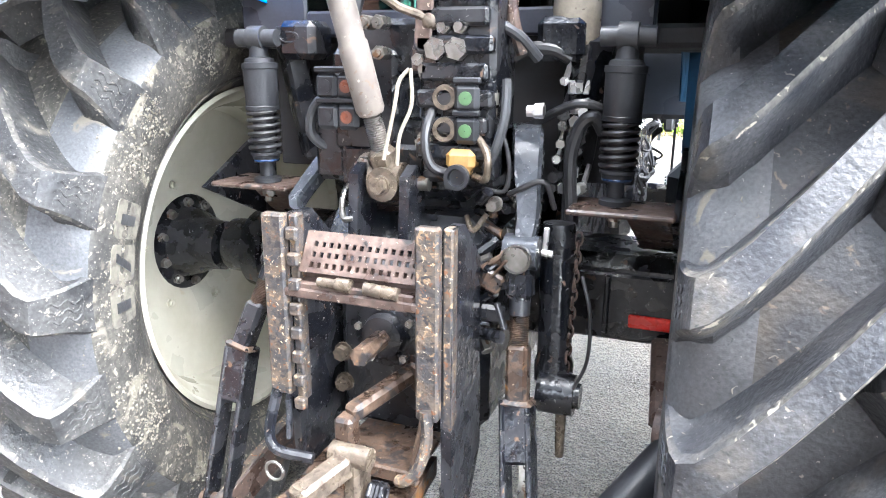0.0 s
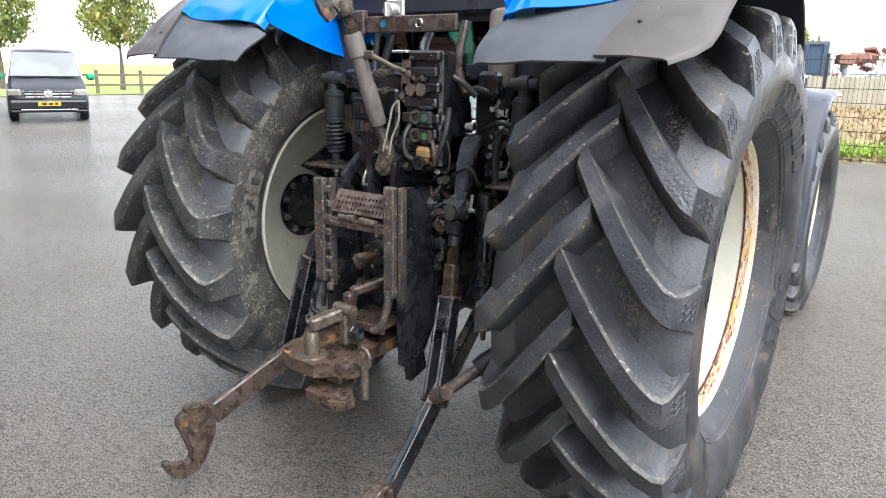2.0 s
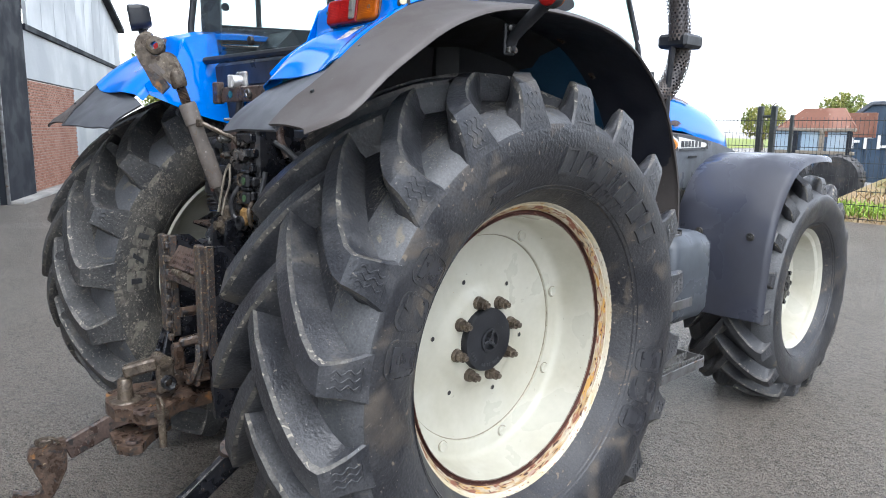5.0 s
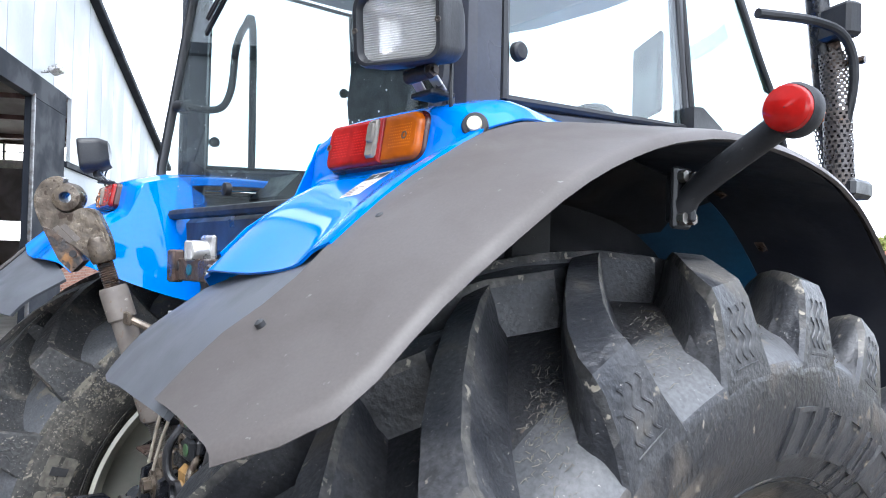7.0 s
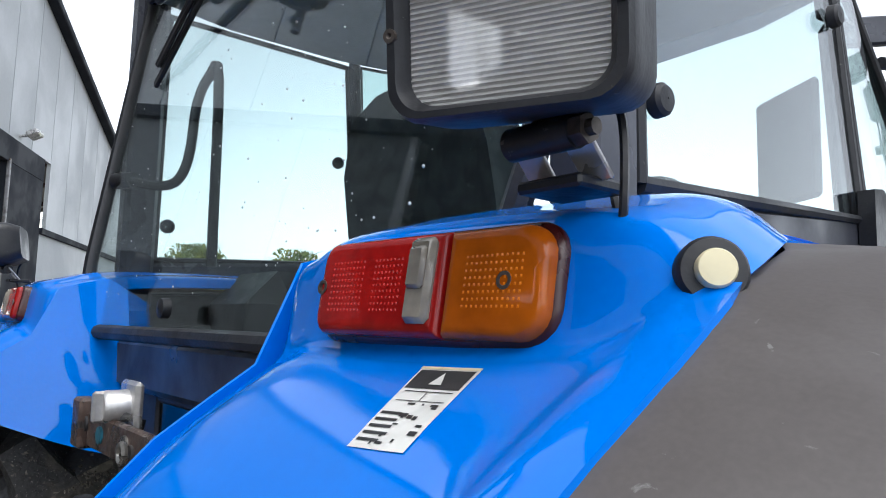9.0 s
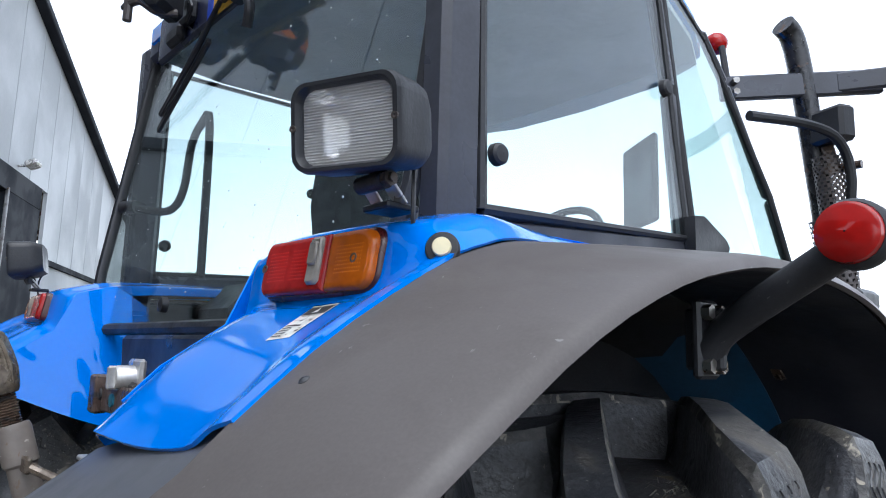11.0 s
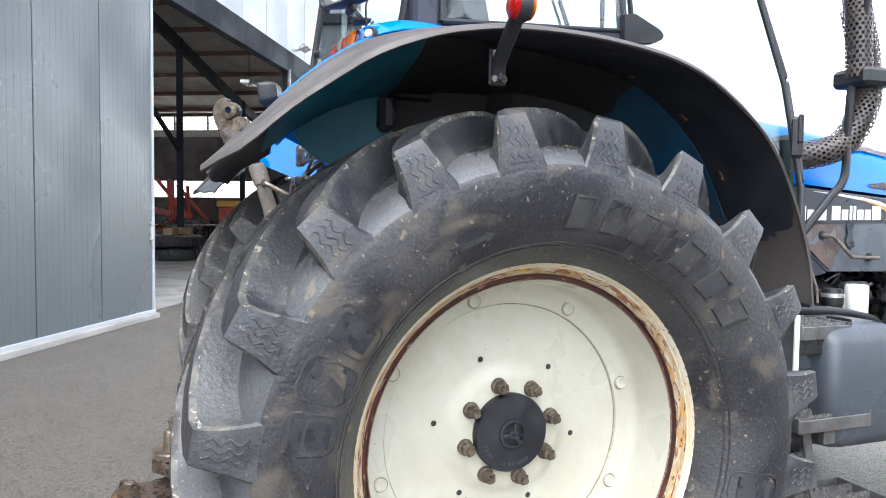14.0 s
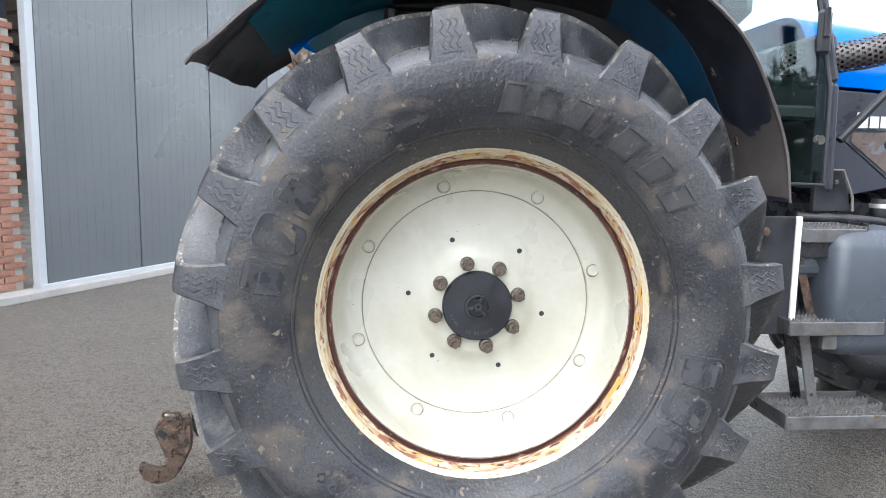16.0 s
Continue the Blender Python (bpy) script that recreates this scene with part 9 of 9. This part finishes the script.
part("windscreen", ws, VGLASS, van, "dark reflecting windscreen", thick=0.008)
gr = Mesh()
for k in range(3):
    gr.box((0, -0.345 + 0.012 * k, 0.66 + 0.075 * k), (1.05 + 0.06 * k, 0.05, 0.026), 0.006)
grille = part("grille", Mesh().box((0, -0.315, 0.74), (1.12, 0.06, 0.26), 0.03), BLACKPL, van, "black grille")
part("grille_bar", gr, ALU, grille, "silver grille bars")
part("badge", Mesh().lathe([(0, 0.10), (-0.02, 0.10), (-0.02, 0.085), (-0.008, 0.085), (-0.008, 0.001)], (0, -0.35, 0.75), (0, 1, 0.75), 24, False, True), ALU, grille, "round silver disc")
part("bumper", Mesh().box((0, -0.36, 0.45), (1.80, 0.14, 0.26), 0.05).box((0, -0.40, 0.30), (1.75, 0.10, 0.06), 0.02), VAN, van, "black bumper")
part("bumper_trim", Mesh().box((0, -0.44, 0.345), (1.3, 0.02, 0.025), 0.006), ALU, van)
part("number_plate", Mesh().box((0, -0.435, 0.49), (0.52, 0.014, 0.11), 0.004), mat("yellow_plate", (0.72, 0.46, 0.03), None, 10, 0.4), van, "yellow number plate with dark bars")
part("plate_bars", Mesh().box((-0.12, -0.444, 0.49), (0.12, 0.004, 0.055)).box((0.03, -0.444, 0.49), (0.10, 0.004, 0.055)).box((0.16, -0.444, 0.49), (0.07, 0.004, 0.055)), BLACKINK, van)
for sg in (-1, 1):
    part("headlight", Mesh().box((sg * 0.76, -0.27, 0.76), (0.34, 0.14, 0.20), 0.05, Matrix.Rotation(radians(sg * 18), 3, "Z")), LAMPLENS, van, "clear headlight")
    part("mirror", Mesh().box((sg * 1.10, 0.75, 1.16), (0.22, 0.12, 0.18), 0.05), mat("green_mirror_" + ("a" if sg > 0 else "b"), (0.01, 0.36, 0.17), None, 8, 0.35), van, "bright green mirror")
    for y in (0.75, 3.9):
        wh = part("van_wheel", Mesh().lathe([(0, 0.20), (0.0, 0.30), (0.03, 0.335), (0.19, 0.335), (0.22, 0.30), (0.22, 0.20)], (sg * 0.74, y, 0.335), (sg * 1.74, y, 0.335), 24, True, True), RUBBER, van, "black wheel")
part("wiper", Mesh().bar((-0.6, 0.545, 1.155), (0.0, 0.56, 1.165), 0.02, 0.02, 0.0).bar((0.05, 0.545, 1.165), (0.6, 0.56, 1.16), 0.02, 0.02, 0.0), BLACKPL, van)

# ---- trees ----
LEAF = mat("autumn_leaves", (0.13, 0.17, 0.035), (0.26, 0.25, 0.05), 0.8, 0.7, fine=0.3)
BARK = mat("bark", (0.12, 0.10, 0.08), (0.08, 0.065, 0.05), 6, 0.9, bump=0.5)


def tree(name, label, at, height, crown, trunk_h, seed, count, leaf):
    rnd = random.Random(seed)
    t = thing(name, label, "tree", at=Matrix.Translation(at))
    tr = Mesh().tube([(0, 0, 0), (0.03, 0.02, trunk_h * 0.5), (0.0, 0.05, trunk_h), (0.05, 0.0, height * 0.8)], [0.16, 0.15, 0.14, 0.13, 0.12, 0.11, 0.10, 0.09, 0.07, 0.06, 0.05, 0.04, 0.03], 8)
    for i in range(16):
        a, h = rnd.uniform(0, 6.28), trunk_h + (height - trunk_h) * rnd.uniform(0.0, 0.75)
        ln = crown * rnd.uniform(0.6, 1.0)
        e = Vector((math.cos(a) * ln, math.sin(a) * ln, h + ln * 0.7))
        tr.tube([(0, 0.03, h), (e.x * 0.5, e.y * 0.5, h + ln * 0.45), e], [0.05, 0.045, 0.04, 0.035, 0.03, 0.025, 0.02, 0.015], 6)
    part("trunk", tr, BARK, t, "thin grey-brown trunk with limbs")
    lv = Mesh()
    cz = (trunk_h + height) / 2
    for i in range(count):
        while True:
            p = Vector((rnd.uniform(-1, 1), rnd.uniform(-1, 1), rnd.uniform(-1, 1)))
            if 0.25 < p.length < 1.0 + 0.12 * math.sin(9 * p.x + 3 * seed) and noise.noise(p * 2.6 + Vector((seed, 0, 0))) > -0.18:
                break
        c = Vector((p.x * crown, p.y * crown, cz + p.z * (height - trunk_h) / 2))
        q = Euler((rnd.uniform(0, 6), rnd.uniform(0, 6), rnd.uniform(0, 6))).to_matrix()
        sz = leaf * rnd.uniform(0.6, 1.3)
        lv.add([c + q @ Vector(k) * sz for k in ((-0.5, 0, 0), (0, -0.32, 0.08), (0.6, 0, 0), (0, 0.32, 0.08))], [(0, 1, 2, 3)])
    me = bpy.data.meshes.new("crown")
    me.from_pydata(lv.v, [], lv.f)
    me.materials.append(LEAF)
    part("crown", me, None, t, "loose crown of small yellowing leaves")


tree("street_tree", "young roadside tree with loose yellow-green crown", (-42.0, 15.9, 0.02), 6.6, 2.0, 2.3, 3, 5200, 0.22)
tree("street_tree", "young roadside tree with loose yellow-green crown", (-38.3, 20.9, 0.02), 6.4, 2.0, 2.3, 5, 5200, 0.22)
tree("far_tree", "distant tree with thin autumn crown", (-8.3, 56, 0.02), 5.0, 1.8, 1.4, 8, 3200, 0.22)
tree("far_tree", "distant tree with thin autumn crown", (-15.6, 55.6, 0.02), 4.6, 1.7, 1.3, 9, 3200, 0.22)
tree("far_tree", "distant tree with thin autumn crown", (-24.4, 63, 0.02), 4.2, 1.9, 1.0, 11, 3200, 0.22)

# tall hedge along the side of the yard
HEDGELEAF = mat("dark_hedge_leaves", (0.028, 0.060, 0.022), (0.060, 0.095, 0.035), 0.9, 0.6, fine=0.4)
hedge = thing("hedge", "tall dark green hedge with ragged upright shoots", "hedge", at=Matrix.Translation((15.0, 10.5, 0)))
rnd = random.Random(77)
along_h, across_h = Vector((0, 1, 0)), Vector((1, 0, 0))
stems, lv = Mesh(), Mesh()
for i in range(330):
    p = along_h * rnd.uniform(-8.0, 8.0) + across_h * rnd.uniform(-0.9, 0.9)
    hgt = rnd.uniform(6.0, 7.2) + max(0, rnd.gauss(0, 0.4))
    lean = Vector((rnd.uniform(-0.2, 0.2), rnd.uniform(-0.2, 0.2), 0))
    top_h = p + lean + Vector((0, 0, hgt))
    stems.tube([p, (p + top_h) / 2 + lean * 0.2, top_h], 0.014, 5, 2)
    for k in range(210):
        f = rnd.random() ** 0.6
        c = p + lean * f + Vector((0, 0, hgt * f))
        spread = 0.32 * (1.05 - f) + 0.06
        c += Vector((rnd.gauss(0, spread), rnd.gauss(0, spread), rnd.gauss(0, 0.04)))
        c.z = max(c.z, 0.05)
        q = Euler((rnd.uniform(0, 6), rnd.uniform(0, 6), rnd.uniform(0, 6))).to_matrix()
        sz = rnd.uniform(0.12, 0.25)
        lv.add([c + q @ Vector(k_) * sz for k_ in ((-0.5, 0, 0), (0, -0.3, 0.08), (0.6, 0, 0), (0, 0.3, 0.08))], [(0, 1, 2, 3)])
part("stems", stems, BARK, hedge, "thin upright stems")
me = bpy.data.meshes.new("foliage")
me.from_pydata(lv.v, [], lv.f)
me.materials.append(HEDGELEAF)
part("foliage", me, None, hedge, "dense small dark leaves")

# meadow fence
FEN = mat("weathered_post", (0.16, 0.12, 0.08), (0.11, 0.085, 0.06), 4, 0.9)
mf = thing("meadow_fence", "brown wooden post fence along the meadow", "fence")
for i in range(16):
    p = Vector((-36 + 0.4 * i, 6 + 2.2 * i, 0))
    part("post", Mesh().box(p + Vector((0, 0, 0.6)), (0.14, 0.14, 1.2), 0.02), FEN, mf)
for z in (0.45, 0.95):
    part("rail", Mesh().bar((-36, 6, z), (-36 + 6, 39, z), 0.05, 0.10, 0.005), FEN, mf)

# ---- yard fence, container, boards ----
FENCE = mat("dark_green_fence", (0.022, 0.028, 0.028), (0.03, 0.034, 0.034), 4, 0.5)
yf = thing("yard_fence", "dark steel bar-mesh fence round the yard", "fence")
F0, FD = Vector((-14, 12.9, 0)), Vector((1, -0.075, 0)).normalized()
for i in range(13):
    p = F0 + FD * (2.5 * i + 1.35)
    part("post", Mesh().box(p + Vector((0, 0, 0.96)), (0.06, 0.06, 1.92), 0.006), FENCE, yf)
for k in range(8):
    z = 0.10 + k * 0.245
    part("rail", Mesh().bar(F0 + Vector((0, 0, z)), F0 + FD * 34 + Vector((0, 0, z)), 0.012, 0.012, 0.0), FENCE, yf)
wires = Mesh()
for i in range(int(34 / 0.075)):
    p = F0 + FD * (0.075 * i)
    wires.bar(p + Vector((0, 0, 0.06)), p + Vector((0, 0, 1.87)), 0.006, 0.006, 0.0, (0, 1, 0))
tagged(part("bar", wires, FENCE, yf, "thin upright bars"), kind="stuff")
gate = thing("gate", "dark steel yard gate frame", "gate")
for x in (-3.46, -3.2):
    part("gate_post", Mesh().box((x, 12.5, 1.05), (0.10, 0.10, 2.1), 0.01), FENCE, gate)
part("gate_bar", Mesh().bar((-3.46, 12.5, 1.9), (-3.2, 12.5, 1.9), 0.05, 0.05, 0.01), FENCE, gate)

CONT = mat("blue_container_paint", (0.055, 0.09, 0.14), (0.04, 0.065, 0.10), 1.2, 0.5, spots=[((0.15, 0.10, 0.07), 6, 0.66, 0.8)])
ct = thing("container", "dark blue open scrap container with white block letters", "container", at=pose(-2.9, 20.5, 0, 0, 0, 4))
side = [(-3.4, 0.25), (1.55, 0.25), (1.55, 2.42), (-0.85, 2.42), (-1.65, 1.75), (-3.4, 1.72)]
part("side_wall", Mesh().prism(side, Matrix(((1, 0, 0, 0), (0, 0, 1, 0), (0, 1, 0, 0), (0, 0, 0, 1))), 0.06), CONT, ct)
part("end_wall", Mesh().box((1.55, 1.2, 1.33), (0.06, 2.4, 2.18), 0.01), CONT, ct)
for i in range(11):
    x = -3.2 + i * 0.47
    h = 2.40 if x > -0.85 else (1.72 if x < -1.6 else 2.05)
    part("rib", Mesh().box((x, -0.06, 0.25 + (h - 0.25) / 2), (0.10, 0.08, h - 0.25), 0.01), CONT, ct)
part("top_rail", Mesh().bar((-0.85, -0.03, 2.44), (1.6, -0.03, 2.44), 0.12, 0.10, 0.01).bar((-1.65, -0.03, 1.77), (-0.85, -0.03, 2.44), 0.12, 0.10, 0.01).bar((-3.4, -0.03, 1.74), (-1.65, -0.03, 1.77), 0.12, 0.10, 0.01), GREYPANEL, ct, "pale worn top rail")
for i in range(9):
    part("letter_block", Mesh().box((-1.55 + i * 0.325, -0.115, 1.38), (0.075, 0.012, 0.40)).box((-1.45 + i * 0.325, -0.115, 1.38 + 0.13 * (i % 3 - 1)), (0.16, 0.012, 0.07)), WHITE, ct, "white block lettering")
part("container_floor", Mesh().box((-0.9, 1.2, 0.28), (4.8, 2.4, 0.08), 0.01), CONT, ct)
for x in (-2.9, 1.1):
    part("skid", Mesh().box((x, 1.2, 0.12), (0.2, 2.4, 0.24), 0.01), BLACKMETAL, ct)
# open hopper trailer beyond the gate
HOPPER = mat("rusty_hopper_paint", (0.27, 0.13, 0.09), (0.20, 0.09, 0.06), 2, 0.7, spots=[((0.36, 0.27, 0.2), 9, 0.62, 0.8)])
PALEBLUE = mat("pale_blue_sheet", (0.34, 0.45, 0.55), (0.42, 0.50, 0.56), 2, 0.5)
hp = thing("hopper_trailer", "rusty brown hopper on a pale blue panelled frame behind the gate", "trailer")
part("hopper", Mesh().sheet([[(-4.50, 16.0, 1.74), (-4.0, 16.25, 2.17), (-3.1, 16.25, 2.17), (-2.75, 16.0, 1.74)], [(-4.50, 16.0, 1.72), (-4.48, 16.03, 1.71), (-2.77, 16.03, 1.71), (-2.75, 16.0, 1.72)]]), HOPPER, hp, "rusty brown sloped hopper side", thick=0.03)
part("hopper_back", Mesh().box((-3.6, 17.6, 1.8), (1.6, 0.05, 0.6), 0.01), HOPPER, hp)
part("frame_rail", Mesh().box((-3.63, 16.0, 1.67), (1.75, 0.10, 0.07), 0.01), BEIGE, hp, "cream frame rail")
part("frame_rail", Mesh().box((-3.63, 16.0, 1.14), (1.75, 0.10, 0.08), 0.01), BEIGE, hp, "cream frame rail")
for i in range(3):
    part("side_panel", Mesh().box((-4.30 + 0.59 * i, 16.02, 1.405), (0.46, 0.04, 0.45), 0.01), PALEBLUE, hp, "pale blue panel")
    part("frame_post", Mesh().box((-4.06 + 0.59 * i, 16.0, 1.15), (0.09, 0.11, 1.0), 0.01), DARKBEAM if i % 2 == 0 else BEIGE, hp)
for x in (-4.1, -3.0):
    wh = Mesh().lathe([(0, 0.25), (0.0, 0.5), (0.05, 0.56), (0.30, 0.56), (0.35, 0.5), (0.35, 0.25)], (x, 16.0, 0.56), (x, 15.0, 0.56), 28, True, True)
    wp_ = part("trailer_wheel", wh, RUBBER, hp, "black lugged wheel")
    for k in range(20):
        a = 2 * math.pi * k / 20
        part("lug", Mesh().box((x + 0.54 * math.cos(a), 15.83, 0.56 + 0.54 * math.sin(a)), (0.06, 0.30, 0.05), 0.01, Matrix.Rotation(-a, 3, "Y")), RUBBER, wp_)
BOARD = mat("weathered_boards", (0.46, 0.41, 0.30), (0.36, 0.33, 0.25), 1.5, 0.85, stretch=(1, 1, 0.2))
wf = thing("board_fence", "weathered pale board fence behind the verge", "fence")
brd = Mesh().box((0, 0, 1.09), (0.145, 0.025, 0.86), 0.004).data("board", BOARD)
for i in range(70):
    part("board", brd, None, wf, at=Matrix.Translation((-1.5 + 0.15 * i, 19.3 - 0.02 * i, 0.01 * math.sin(i * 2.3))))
pile = thing("scrap_pile", "heap of pale and rusty scrap behind the boards", "scrap heap", kind="stuff")
rnd = random.Random(21)
pm, pm2 = Mesh(), Mesh()
for i in range(260):
    x = rnd.uniform(-1.5, 11)
    h = rnd.uniform(0.85, 2.3)
    c = Vector((x, 22.5 + rnd.uniform(-1, 1), h))
    (pm if rnd.random() < 0.5 else pm2).box(c, (rnd.uniform(0.2, 0.9), rnd.uniform(0.1, 0.5), rnd.uniform(0.05, 0.3)), 0.01, Euler((rnd.uniform(-.5, .5), rnd.uniform(-.5, .5), rnd.uniform(0, 3))).to_matrix())
part("scrap", pm, HOPPER, pile)
part("scrap", pm2, WHITE, pile)
# weeds and dry grass along the fence
for nm, col, col2, lbl, sd, x0, x1, y0, y1, hh in (("dry_grass", (0.40, 0.29, 0.15), (0.28, 0.20, 0.10), "dry brown grass on the bank", 31, -2.2, 14, 12.3, 19, 0.15), ("green_grass", (0.26, 0.42, 0.05), (0.34, 0.46, 0.08), "fresh green grass strip", 32, -2.2, 14, 12.6, 13.6, 0.16)):
    gm = Mesh()
    rnd = random.Random(sd)
    for i in range(9000):
        p = Vector((rnd.uniform(x0, x1), y0 + (y1 - y0) * rnd.random() ** 1.4, 0.0))
        p.z = float(np.interp(p.y - 0.4 + 0.023 * (p.x + 8), [11.9, 12.6, 14.0, 16.5, 19.0], [-0.02, 0.10, 0.28, 0.52, 0.74])) - 0.02
        a, h, w = rnd.uniform(0, 6.28), hh * rnd.uniform(0.4, 1.2), 0.03
        d = Vector((math.cos(a), math.sin(a), 0))
        lean = Vector((rnd.uniform(-1.2, 1.2), rnd.uniform(-1.2, 1.2), 0)) * h
        gm.add([p - d * w, p + d * w, p + lean + Vector((0, 0, h))], [(0, 1, 2)])
    me = bpy.data.meshes.new(nm)
    me.from_pydata(gm.v, [], gm.f)
    me.materials.append(mat(nm, col, col2, 1.0, 0.9, fine=0.3))
    ob = part(nm, me, None)
    tagged(ob, lbl, "grass", kind="stuff")
# fallen leaves on the yard
LF = mat("fallen_leaf", (0.36, 0.30, 0.12), (0.24, 0.19, 0.08), 3, 0.8)
leaf_me = Mesh().add([(-0.02, 0, 0.004), (0, -0.013, 0.009), (0.024, 0, 0.004), (0, 0.013, 0.009)], [(0, 1, 2, 3)]).data("fallen_leaf", LF)
for p in ((2.35, -0.55), (1.95, 1.4), (-1.8, -1.9), (2.6, 3.1), (-2.2, 0.4)):
    tagged(part("fallen_leaf", leaf_me, None, at=pose(p[0], p[1], 0.0, 0, 0, rnd.uniform(0, 360))), "small yellow fallen leaf on the asphalt", "leaf", "leaves on the yard")

# bricks, last
for base, spots in ((near_wall, near), (far_wall, far)):
    spots = sorted(spots, key=lambda q: (W(q[0], 0, q[1]) - Vector((0, 0, 1))).length)
    for sx, z in spots[:300]:
        part("brick", brick_me, None, base, at=Matrix.Translation(W(sx, -0.017, z)))
    rest = Mesh()
    for sx, z in spots[300:]:
        rest.box(W(sx, -0.017, z), (0.208, 0.03, 0.051), 0.0, ROT)
    tagged(part("bricks", rest, BRICK, base, "more red bricks of the same wall"), kind="stuff")
